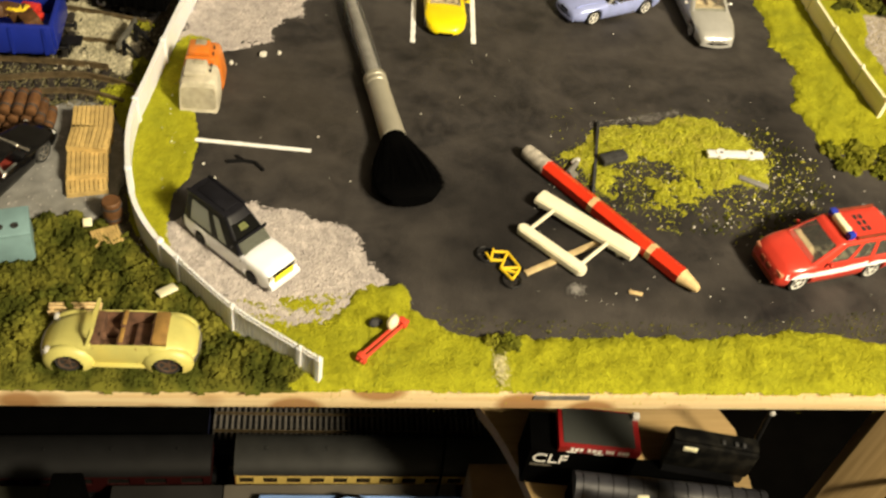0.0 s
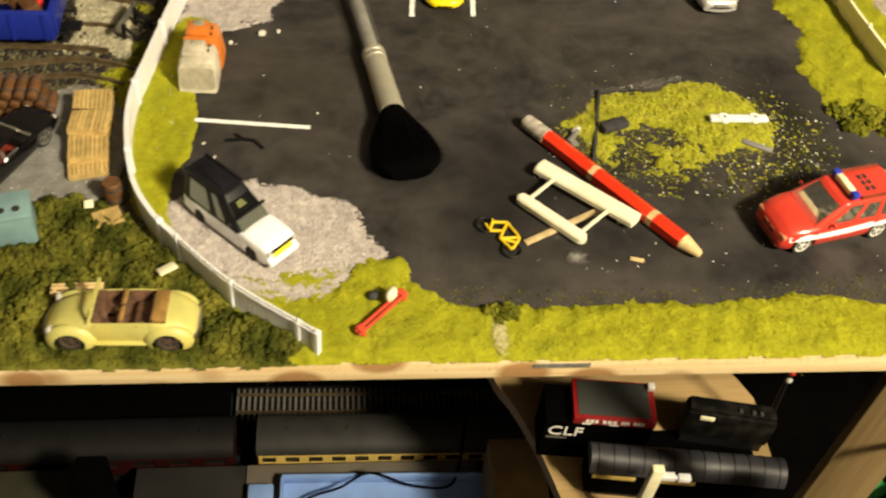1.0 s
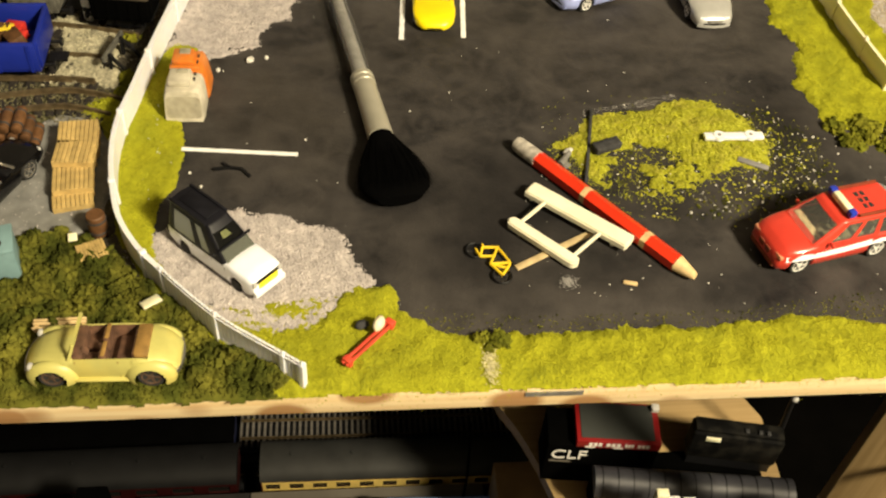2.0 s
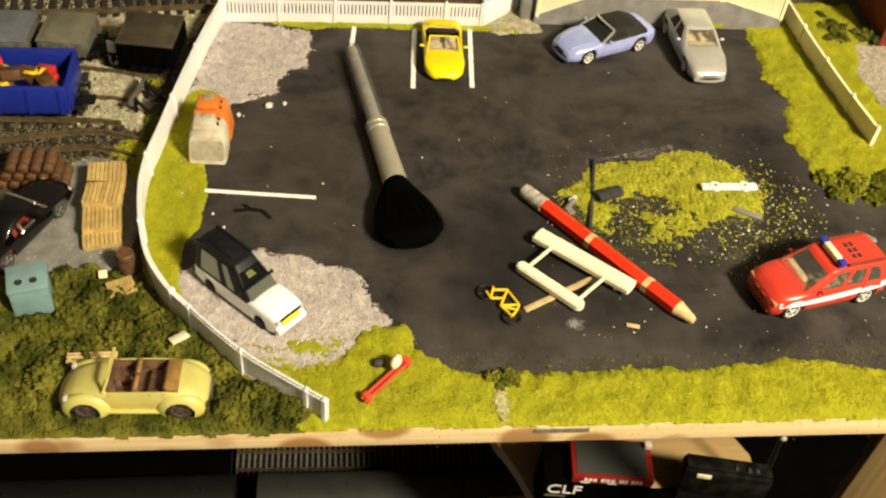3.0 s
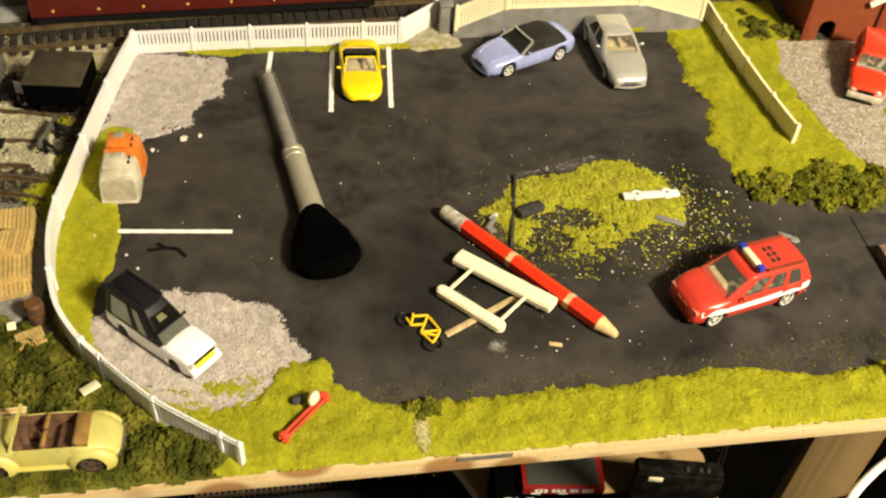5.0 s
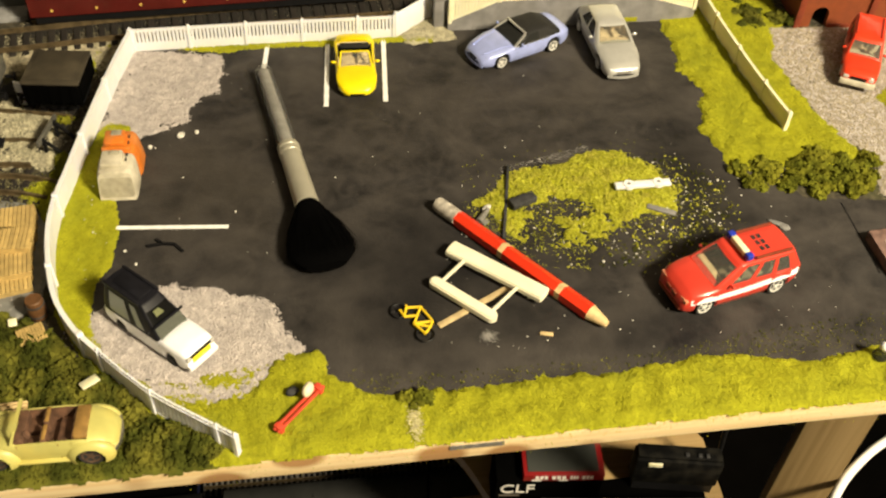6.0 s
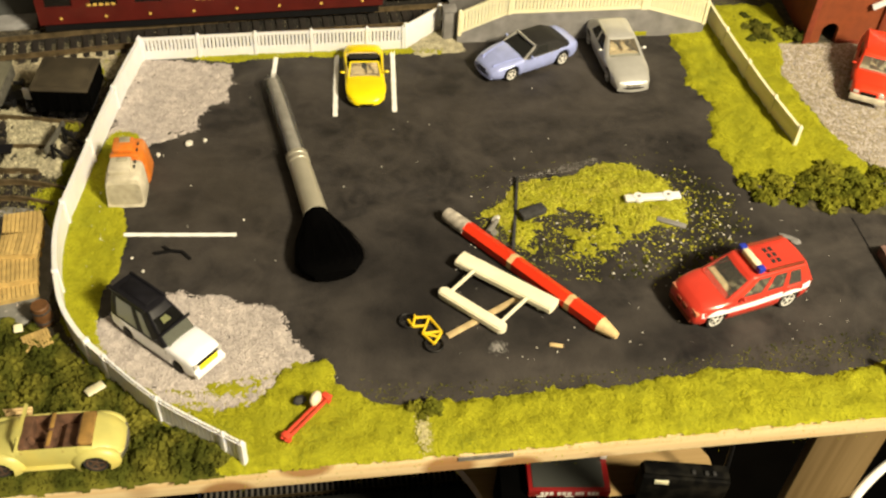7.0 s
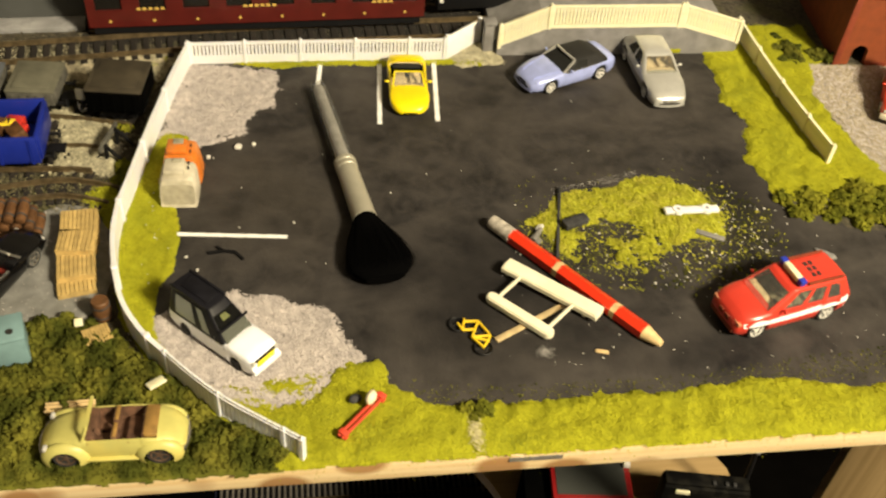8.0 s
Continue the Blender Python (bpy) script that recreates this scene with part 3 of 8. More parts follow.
def paint_line(x0, y0, x1, y1, w=2.0):
    bm = bmesh.new()
    d = Vector((x1 - x0, y1 - y0, 0))
    n = max(6, int(d.length / 2))
    s = Vector((-d.y, d.x, 0)).normalized()
    top = []
    for k in range(n + 1):
        p = Vector((x0, y0, 0)) + d * k / n
        a = w / 2 * (1 + 0.08 * math.sin(k * 1.7 + x0))
        top.append((p + s * a, p - s * a))
    for za, zb in ((0.46, 0.80),):
        lo = [[bm.verts.new((q.x, q.y, za)) for q in row] for row in top]
        hi = [[bm.verts.new((q.x, q.y, zb)) for q in row] for row in top]
        for k in range(n):
            bm.faces.new((hi[k][0], hi[k][1], hi[k + 1][1], hi[k + 1][0]))
            for j in (0, 1):
                bm.faces.new((lo[k][j], lo[k + 1][j], hi[k + 1][j], hi[k][j]))
        for k in (0, n):
            bm.faces.new((lo[k][0], lo[k][1], hi[k][1], hi[k][0]))
    solid("parking_line", bm, M["line"], "white painted parking bay line on the tarmac", "road marking", "parking bay lines", "structure", smooth=False)


paint_line(-0.5, -0.8, 46, -4.8, 1.9)
paint_line(96, 126, 92, 73.2, 2.3)
paint_line(125, 126, 121, 74.6, 2.3)
paint_line(65, 126, 62, 98, 2.2)

# gravel, grass and paths
patch("gravel_corner", [(-6, 129), (8, 126.5), (20, 124), (41, 119), (45, 104), (41, 90), (30, 77), (28, 68), (17, 60.5), (7, 58.5), (-14, 57), (-12, 90)], M["gravel"], M["gravel_grain"],
      "pinkish grey gravel glued in the car park corner", "gravel", 0.9, 0.9, 2.2, (0.22, 0.62), 3.8, 3, 0.34, 1.0, 0.16)
patch("gravel_bay", [(24, -34.5), (42, -40), (62, -47), (68, -57), (72, -67), (77, -74), (66, -82), (57, -98), (40, -102), (22, -98), (8, -84), (-6, -68), (-14, -52), (-2, -44), (8, -37)],
      M["gravel"], M["gravel_grain"], "pinkish grey gravel under the white car", "gravel", 0.9, 0.9, 1.9, (0.22, 0.64), 2.4, 3, 0.24, 2.0, 0.14)
patch("gravel_path", [(334, 122), (351, 120), (400, 122), (440, 100), (440, 20), (385, 40), (372, 30), (372, -6), (345, -22), (338, -12), (348, 11), (340, 22), (333, 40), (330, 65), (326, 92)],
      M["gravel"], M["path_grain"], "pale buff gravel path beside the station", "gravel", 0.8, 1.1, 1.6, (0.3, 0.7), 2.0, 3, 0.25, 3.0, 0.06)
patch("grass_verge_front", [(22, -92), (37, -95), (50, -95), (57, -87), (60, -81), (66, -77), (78, -75), (84, -78), (84, -86), (89, -91), (96, -97), (112, -100), (124, -99), (139, -98), (165, -97.5), (198, -97),
      (222, -94), (245, -95.5), (266, -100), (290, -98), (312, -96), (440, -90), (440, -130), (47, -130), (30, -106)], M["grass"], M["grass_crumb"],
      "yellow green foam grass verge along the board edge", "grass", 2.6, 0.8, 4.6, (0.17, 0.40), 3.0, 4, 0.26, 4.0, 0.16, lump=0.7, mask=lambda q: q[:, 1] + 120.6 + 0.9 * wobble(q, 11.0, 2.0))
patch("grass_verge_fence", [(-12, 72), (2, 66), (1, 45), (-2, 23), (1, -2), (0, -21), (-6, -36), (-6, -48), (-2, -62), (8, -76), (22, -90), (19, -99), (-4, -76), (-20, -48), (-26, -14), (-25, 14), (-19, 50)],
      M["grass"], M["grass_crumb"], "yellow green foam grass strip inside the white fence", "grass", 1.6, 0.8, 4.6, (0.17, 0.40), 1.2, 3, 0.22, 5.0, 0.05, lump=0.5)
patch("grass_fence_corner", [(2, -72), (16, -84), (30, -93), (44, -97), (52, -112), (46, -117), (26, -102), (12, -89)],
      M["grass"], M["grass_crumb"], "thin yellow green foam grass in the fence's bend", "grass", 1.4, 0.8, 4.0, (0.17, 0.4), 3.4, 3, 0.3, 17.0, 0.3, lump=0.8)
patch("thin_grass_on_gravel", [(10, -82), (24, -84), (41, -81), (52, -78), (62, -80), (66, -90), (52, -97), (36, -98), (22, -94)], M["grass"], M["grass_crumb"],
      "thin yellow green foam grass scattered over the gravel", "grass", 0.9, 0.8, 3.0, (0.17, 0.42), 3.0, 2, 0.3, 19.0, 0.5, lump=0.7,
      mask=lambda q: 2.2 + 4.5 * wobble(q, 8.0, 51.0) + 3.5 * wobble(q, 2.6, 53.0))
patch("grass_bank", [(276, 142), (277.5, 134), (276, 110), (273, 87), (280, 70), (277, 58), (269, 37), (273, 24), (276, 12), (290, 6), (330, 8), (342, 16), (334, 38), (331, 63), (328, 90), (337, 118), (348, 122), (346, 160), (300, 160)],
      M["grass"], M["grass_crumb"], "yellow green foam grass bank beside the road", "grass", 2.2, 0.85, 4.2, (0.18, 0.42), 3.2, 4, 0.24, 6.0, 0.26, lump=0.6)
patch("grass_edge_path", [(366, 55), (372, 45), (366, 20), (385, 22), (430, 60), (430, 100), (390, 75)], M["grass"], M["grass_crumb"],
      "yellow green foam grass beyond the gravel path", "grass", 2.0, 1.0, 2.6, (0.24, 0.55), 1.8, 4, 0.3, 7.0, 0.05, lump=1.0)
patch("grass_at_fence_foot", [(20, 126), (40, 122), (60, 123.5), (90, 123), (126, 123), (150, 122), (156, 128), (120, 129), (20, 129)], M["grass"], M["grass_crumb"],
      "thin yellow green foam grass at the fence foot", "grass", 0.9, 0.8, 2.4, (0.3, 0.7), 1.6, 2, 0.35, 8.0, 0.1)
patch("earth_at_fence_end", [(132, 128), (140, 120), (165, 124), (163, 134), (150, 150), (138, 136)], M["pale_ballast"], M["pale_ballast"],
      "pale earth and gravel between fence and platform", "gravel", 1.2, 0.9, 2.0, (0.3, 0.65), 1.2, 3, 0.3, 9.0, 0.1)


def heap_mask(q):
    """Thin and bare places in the spilled heap, where the tarmac shows."""
    x, y = q[:, 0], q[:, 1]
    bare = 19 * np.exp(-((x - 191) / 13) ** 2 - ((y + 7.5) / 6) ** 2) + 20 * np.exp(-((x - 178) / 6.5) ** 2 - ((y + 21) / 9) ** 2) + 9 * np.exp(-((x - 229) / 12) ** 2 - ((y + 22) / 6) ** 2)
    return 7.6 + 5 * wobble(q, 12.0, 21.0) + 8 * wobble(q, 4.5, 23.0) + 5 * wobble(q, 1.8, 25.0) - bare - 0.34 * np.maximum(0, -10 - y) - 0.65 * np.maximum(0, x - 238 + 6 * wobble(q, 5.0, 29.0))


HEAP = [(170, 18), (184, 21), (200, 22), (210, 29), (227, 28), (240, 16), (245, 0), (241, -14), (229, -18), (213, -23), (202, -30), (196, -37), (186, -36), (176, -30), (165, -24), (157, -8), (151, 0), (165, 8)]
patch("grass_heap", HEAP, M["grass"], M["heap_crumb"], "loose yellow green foam spilled in a heap on the tarmac", "grass heap", 2.2, 0.8, 4.2, (0.22, 0.60), 2.8, 8, 0.5, 11.0, 0.5, mask=heap_mask, lump=0.6)
patch("concrete_yard", [(-58, 16), (-52, 22), (-40, 22), (-30, 4), (-24, -10), (-26, -40), (-38, -50), (-64, -46), (-90, -40), (-90, -10), (-64, 2)], M["concrete"], M["gravel_grain"],
      "grey concrete yard behind the fence", "yard", 0.9, 1.2, 0.06, (0.2, 0.5), 1.0, 2, 0.08, 12.0, 0.0)
patch("weeds_left", [(-40, 34), (-28, 34), (-23, 16), (-26, 2), (-33, 14), (-44, 20)], M["grass"], M["grass_crumb"],
      "mossy green foam weeds beside the track", "grass", 2.6, 0.9, 1.6, (0.3, 0.8), 3.0, 4, 0.4, 13.0, 0.2, lump=1.4)


def loose(name, n, poly, material, size, label, category, z=0.45):
    """Crumbs that lie about one by one."""
    poly = np.asarray(poly, float)
    q = rng.uniform(poly.min(0), poly.max(0), (n * 4, 2))
    q = q[inside(poly, q) > 0][:n]
    s = rng.uniform(size[0], size[1], len(q)) * rng.choice([0.6, 0.8, 1.0], len(q), p=[0.6, 0.3, 0.1])
    v, f = crumbs(np.column_stack([q, z + 0.5 * s]), s, 0.7)
    ob = new(name, stuff_mesh(name, v, f, material))
    tagged(ob, label, category, kind="stuff")


loose("chips_on_tarmac", 55, [(10, 110), (280, 110), (300, -90), (60, -90), (10, -20)], M["chip"], (0.3, 0.7), "white chips and crumbs strewn over the tarmac", "crumbs")
loose("chips_round_heap", 105, [(120, -30), (170, 40), (250, 36), (300, -20), (300, -90), (140, -84)], M["chip"], (0.3, 0.75), "pale crumbs strewn round the grass heap", "crumbs")
loose("foam_in_heap", 1900, [(x * 1.04 - 8, y * 1.04 - 1.5) for x, y in HEAP], M["grass_crumb"], (0.3, 0.75), "thin loose foam crumbs through the heap", "crumbs")
loose("dark_foam_in_heap", 900, [(x * 1.02 - 4, y) for x, y in HEAP], M["bush"], (0.3, 0.8), "dark olive foam crumbs through the heap", "crumbs")
loose("chips_in_heap", 150, [(x * 1.06 - 11, y * 1.1 - 3) for x, y in HEAP], M["chip"], (0.3, 0.8), "pale plaster crumbs through the heap", "crumbs")
loose("pale_rim_of_heap", 420, [(168, 17), (176, 21), (198, 24), (212, 30), (212, 33), (196, 29), (182, 24.5), (168, 22)], M["powder"], (0.15, 0.4), "pale dust along the rim of the heap", "crumbs")
loose("foam_by_pencil", 420, [(148, -3), (160, 8), (168, 4), (166, -28), (180, -44), (192, -40), (196, -46), (170, -40), (152, -16)], M["heap_crumb"], (0.25, 0.6), "thin foam crumbs between the heap and the pencil", "crumbs")
loose("foam_on_road", 620, [(150, 30), (240, 36), (266, 10), (272, -34), (230, -46), (190, -46), (146, -20)], M["dim_crumb"], (0.2, 0.62), "stray yellow green foam crumbs on the tarmac", "crumbs")
loose("foam_dust_by_verge", 620, [(86, -84), (130, -92), (200, -90), (250, -86), (310, -84), (310, -98), (220, -97), (100, -99)], M["dim_crumb"], (0.15, 0.5), "fine foam dust on the tarmac beside the verge", "crumbs")
loose("foam_right_of_heap", 170, [(236, 22), (246, 16), (256, 4), (258, -12), (250, -26), (236, -34), (216, -36), (216, -24), (232, -20), (240, -6), (240, 8)], M["heap_crumb"], (0.45, 1.15), "coarse yellow green foam crumbs spilling from the heap", "crumbs")
loose("dark_foam_beside_heap", 520, [(236, 24), (252, 18), (268, 2), (268, -16), (252, -36), (222, -46), (196, -44), (206, -32), (236, -20)], M["bush"], (0.4, 1.1), "dark olive foam crumbs spilling from the heap", "crumbs")
loose("pale_crumbs_beside_heap", 130, [(240, 22), (254, 16), (266, 2), (268, -20), (252, -38), (222, -46), (200, -42), (206, -30), (236, -18)], M["chip"], (0.3, 0.85), "pale crumbs beside the foam heap", "crumbs")
loose("coarse_foam_on_road", 70, [(246, 24), (262, 14), (274, -4), (268, -32), (240, -46), (214, -50), (220, -38), (246, -22)], M["heap_crumb"], (0.5, 1.25), "coarse foam crumbs on the tarmac", "crumbs")
loose("foam_on_verge_edge", 620, [(90, -90), (200, -91), (250, -84), (310, -80), (310, -98), (220, -96), (100, -98)], M["bush"], (0.25, 0.7), "stray yellow green foam crumbs along the verge", "crumbs")
patch("pale_ballast", [(-68, 85), (-57, 92), (-46, 80), (-34, 78), (-33, 58), (-30, 40), (-57, 40), (-58, 56), (-60, 72)], M["pale_ballast"], M["pale_ballast"],
      "pale cream ballast between the sidings", "ballast", 2.5, 0.9, 2.4, (0.35, 0.8), 3.2, 3, 0.4, 41.0, 0.1)
patch("pale_ballast_by_fence", [(-52, 127), (-36, 137), (-8, 137), (-9, 128), (-13, 115), (-19, 108), (-24, 124)], M["pale_ballast"], M["pale_ballast"],
      "pale cream ballast beside the fence corner", "ballast", 0.9, 0.9, 2.2, (0.3, 0.7), 2.6, 3, 0.35, 43.0, 0.1)
patch("pale_ballast_by_track", [(-130, 104), (-90, 108), (-54, 112), (-30, 116), (-14, 120), (-8, 133), (20, 136), (20, 141), (-40, 134), (-80, 129), (-130, 124)], M["buff_ballast"], M["buff_ballast"],
      "pale buff ballast shoulder beside the back track", "ballast", 1.0, 1.1, 1.6, (0.35, 0.8), 2.6, 3, 0.35, 45.0, 0.2)
patch("moss_by_fence_corner", [(-20, 112), (-14, 124), (-9, 134), (-18, 134), (-26, 122)], M["grass"], M["grass_crumb"],
      "mossy green foam between the fence corner and the track", "grass", 1.4, 0.9, 2.4, (0.25, 0.6), 2.0, 3, 0.4, 47.0, 0.2, lump=0.8, mask=lambda q: 1.0 + 4 * wobble(q, 4.0, 61.0))
# the coach's shade over the track bed, painted as near-black ballast
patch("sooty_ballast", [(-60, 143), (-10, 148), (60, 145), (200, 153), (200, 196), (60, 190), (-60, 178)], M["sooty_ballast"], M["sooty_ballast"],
      "ballast with the maroon coach's shade put into its colour", "ballast", 0.8, 1.2, 0.9, (0.35, 0.8), 1.5, 3, 0.3, 49.0, 0.1)
loose("pale_stones_in_siding", 420, [(-62, 38), (-36, 43), (-33, 52), (-40, 55), (-62, 46)], M["pale_ballast"], (0.5, 1.1), "pale stones between the siding's sleepers", "ballast", 1.0)
loose("chips_on_grass_strip", 22, [(-14, 40), (-4, 40), (-3, -20), (-14, -40)], M["chip"], (0.3, 0.7), "white chips in the grass strip", "crumbs", 1.7)
loose("mossy_stones", 2600, [(-120, 40), (-40, 40), (-28, 30), (-24, 14), (-60, 16), (-120, 4)], M["mossy_stone"], (0.4, 0.9), "olive brown ballast between the narrow rails", "ballast", 1.2)
loose("ballast_stones", 5200, [(-120, 170), (-18, 150), (-12, 70), (-28, 24), (-60, 26), (-120, 26)], M["ballast_grain"], (0.4, 0.9), "grey brown ballast stones between the tracks", "ballast")
loose("pale_stones_between_sleepers", 1500, [(-130, 116), (-45, 126), (-12, 130), (-12, 136), (-45, 133), (-60, 146), (-130, 142)], M["pale_ballast"], (0.4, 0.9), "pale buff ballast stones between the sleepers", "ballast")
loose("ballast_stones_back", 1800, [(-120, 134), (170, 134), (200, 200), (-120, 200)], M["ballast_grain"], (0.4, 0.9), "grey brown ballast stones under the back track", "ballast")


# ---- fences ----
def dense(pts, step):
    """Points every step mm along a smooth line."""
    out, n = [], len(pts)
    fine = []
    for i in range(n - 1):
        p0, p1, p2, p3 = (Vector(pts[max(0, min(n - 1, i + k))]) for k in (-1, 0, 1, 2))
        for s in range(24):
            t = s / 24
            fine.append(0.5 * (2 * p1 + (p2 - p0) * t + (2 * p0 - 5 * p1 + 4 * p2 - p3) * t * t + (3 * p1 - p0 - 3 * p2 + p3) * t ** 3))
    fine.append(Vector(pts[-1]))
    acc, out = 0.0, [fine[0]]
    for a, b in zip(fine, fine[1:]):
        d = (b - a).length
        while acc + d >= step:
            k = (step - acc) / d
            a = a + (b - a) * k
            out.append(a)
            d, acc = (b - a).length, 0.0
        acc += d
    return out


def ribbon(bm, pts, z0, z1, t):
    """A standing strip of thickness t along 3D points; z0, z1 above each point."""
    rows = []
    for i, p in enumerate(pts):
        d = (pts[min(i + 1, len(pts) - 1)] - pts[max(i - 1, 0)])
        s = Vector((-d.y, d.x, 0)).normalized() * t / 2
        rows.append([bm.verts.new(q) for q in (p + s + Vector((0, 0, z0)), p - s + Vector((0, 0, z0)), p - s + Vector((0, 0, z1)), p + s + Vector((0, 0, z1)))])
    for a, b in zip(rows, rows[1:]):
        for k in range(4):
            bm.faces.new((a[k], a[(k + 1) % 4], b[(k + 1) % 4], b[k]))
    bm.faces.new(rows[0][::-1])
    bm.faces.new(rows[-1])


def picket_fence(pts, material, label, height=13.0, plinth=4.0, pitch=1.9, post_every=29.0, group="", top=1.2, picket_w=0.55, tip=0.1):
    """pts: 3D foot line."""
    f = thing("picket_fence", *pts[0], label=label, category="fence", group=group)
    base = Vector(pts[0])
    line = [p - base for p in dense([Vector(p) for p in pts], pitch)]
    bm = bmesh.new()
    ribbon(bm, line, -0.5, plinth, 1.1)
    part("plinth", bm, material, f, smooth=False)
    bm = bmesh.new()
    ribbon(bm, line, height - top, height, 1.5)
    part("top_rail", bm, material, f, smooth=False)
    bm = bmesh.new()
    box(bm, -picket_w, -0.4, plinth - 0.2, picket_w, 0.4, height - top + tip)
    picket = mesh_of("picket", bm, material)
    bm = bmesh.new()
    box(bm, -1.0, -1.1, -0.5, 1.0, 1.1, height + 0.6, 0.25)
    tube(bm, (0, 0, height + 0.5), (0, 0, height + 1.6), 0.95, 0.3, 8)
    post = mesh_of("post", bm, material)
    every = max(2, round(post_every / pitch))
    for i, p in enumerate(line):
        d = line[min(i + 1, len(line) - 1)] - line[max(i - 1, 0)]
        is_post = i % every == 0 or i == len(line) - 1
        ob = new("post" if is_post else "picket", post if is_post else picket)
        ob.parent = f
        ob.matrix_basis = pose(*(p * MM), 0, 0, math.degrees(math.atan2(d.y, d.x)))
    return f


FENCE = "fences round the car park"
bend = [(-2, 126, 0), (-8, 100, 0), (-15, 62, 0), (-21, 24, 0), (-24, 4, 0), (-23.5, -18, 0), (-18, -46, 0), (-9, -64, 0), (1, -76, 0), (13, -89, 0), (25, -100, 0), (50, -118, 0)]
wall = thing("board_fence", *bend[0], label="solid white plastic fence strip curving round the car park", category="fence", group=FENCE)
line = [p - Vector(bend[0]) for p in dense([Vector(p) for p in bend[:9]], 2.0)]
bm = bmesh.new()
ribbon(bm, line, -0.5, 12.2, 1.1)
part("strip", bm, M["white"], wall, smooth=False)
bm = bmesh.new()
ribbon(bm, line, 12.2, 13.2, 1.9)
part("coping", bm, M["white"], wall, smooth=False)
for k in range(0, len(line), 20):
    d = line[min(k + 1, len(line) - 1)] - line[max(k - 1, 0)]
    bm = bmesh.new()
    box(bm, -1.0, -1.3, -0.5, 1.0, 1.3, 14.0, 0.3)
    ob = part("post", bm, M["white"], wall)
    ob.matrix_basis = pose(*(line[k] * MM), 0, 0, math.degrees(math.atan2(d.y, d.x)))
picket_fence([(1, -76, 0), (13, -89, 0), (25, -100, 0), (50, -118, 0)], M["white"], "white plastic picket fence at the board's edge", 12.6, 2.0, 1.9, 28, FENCE, picket_w=0.78, tip=2.4)
picket_fence([(-2, 127, 0), (60, 128.5, 0), (132, 129, 0)], M["white"], "white plastic picket fence along the railway", 13.0, 5.2, 1.9, 28.5, FENCE, picket_w=0.66)
picket_fence([(303, 150, 0), (304, 110, 0), (306.5, 70, 0), (310.5, 34, 0)], M["cream"], "cream plastic picket fence on the grass bank", 11.5, 2.0, 1.9, 30, FENCE, picket_w=0.84)

# plain white panel that closes the gap at the fence's end
panel = thing("fence_panel", 132, 129, 0, 40, label="plain white plastic fence panel set at an angle", category="fence", group=FENCE)
bm = bmesh.new()
box(bm, 0, -0.6, 0, 26, 0.6, 14.5, 0.3)
part("board", bm, M["white"], panel)
bm = bmesh.new()
box(bm, -1, -1, 0, 1, 1, 15.5, 0.3)
part("post", bm, M["white"], panel)
bm = bmesh.new()
box(bm, 25, -1, 0, 27, 1, 15.8, 0.3)
part("post", bm, M["white"], panel)

# ramped platform with its cream fence
PY = 132.0
platform = thing("ramped_platform", 160, PY, 0, label="grey ramped platform behind the car park", category="platform", kind="structure")
bm = bmesh.new()
prof = [(0, 0), (0, 5.5), (27, 17), (101, 17.5), (136, 7), (136, 0)]
lo = [bm.verts.new((x, 0, z)) for x, z in prof]
hi = [bm.verts.new((x, 46, z)) for x, z in prof]
bm.faces.new(lo)
bm.faces.new(hi[::-1])
for k in range(len(prof)):
    j = (k + 1) % len(prof)
    bm.faces.new((lo[k], lo[j], hi[j], hi[k]))
part("slab", bm, M["greywall"], platform, smooth=False)
bm = bmesh.new()
box(bm, 92, -0.5, 1.2, 104, 0.1, 3.6)
part("moss_patch", bm, M["grass"], platform, "yellow green moss on the grey wall")
for a, b in (((161, 5.2), (187, 17)), ((187, 17), (261, 17.5)), ((261, 17.5), (296, 7))):
    picket_fence([(a[0], PY + 0.8, a[1]), (b[0], PY + 0.8, b[1])], M["cream"], "cream plastic picket fence along the ramped platform", 13.5, 2.0, 1.9, 200, "platform fences", picket_w=0.74)
pillar = thing("grey_pillar", 156, 138, 0, label="grey square pillar beside the platform ramp", category="pillar")
bm = bmesh.new()
box(bm, -3, -3, 0, 3, 3, 17, 0.4)
part("shaft", bm, M["greywall"], pillar)
bm = bmesh.new()
box(bm, -3.6, -3.6, 17, 3.6, 3.6, 18.6, 0.4)
part("cap", bm, M["greywall"], pillar)


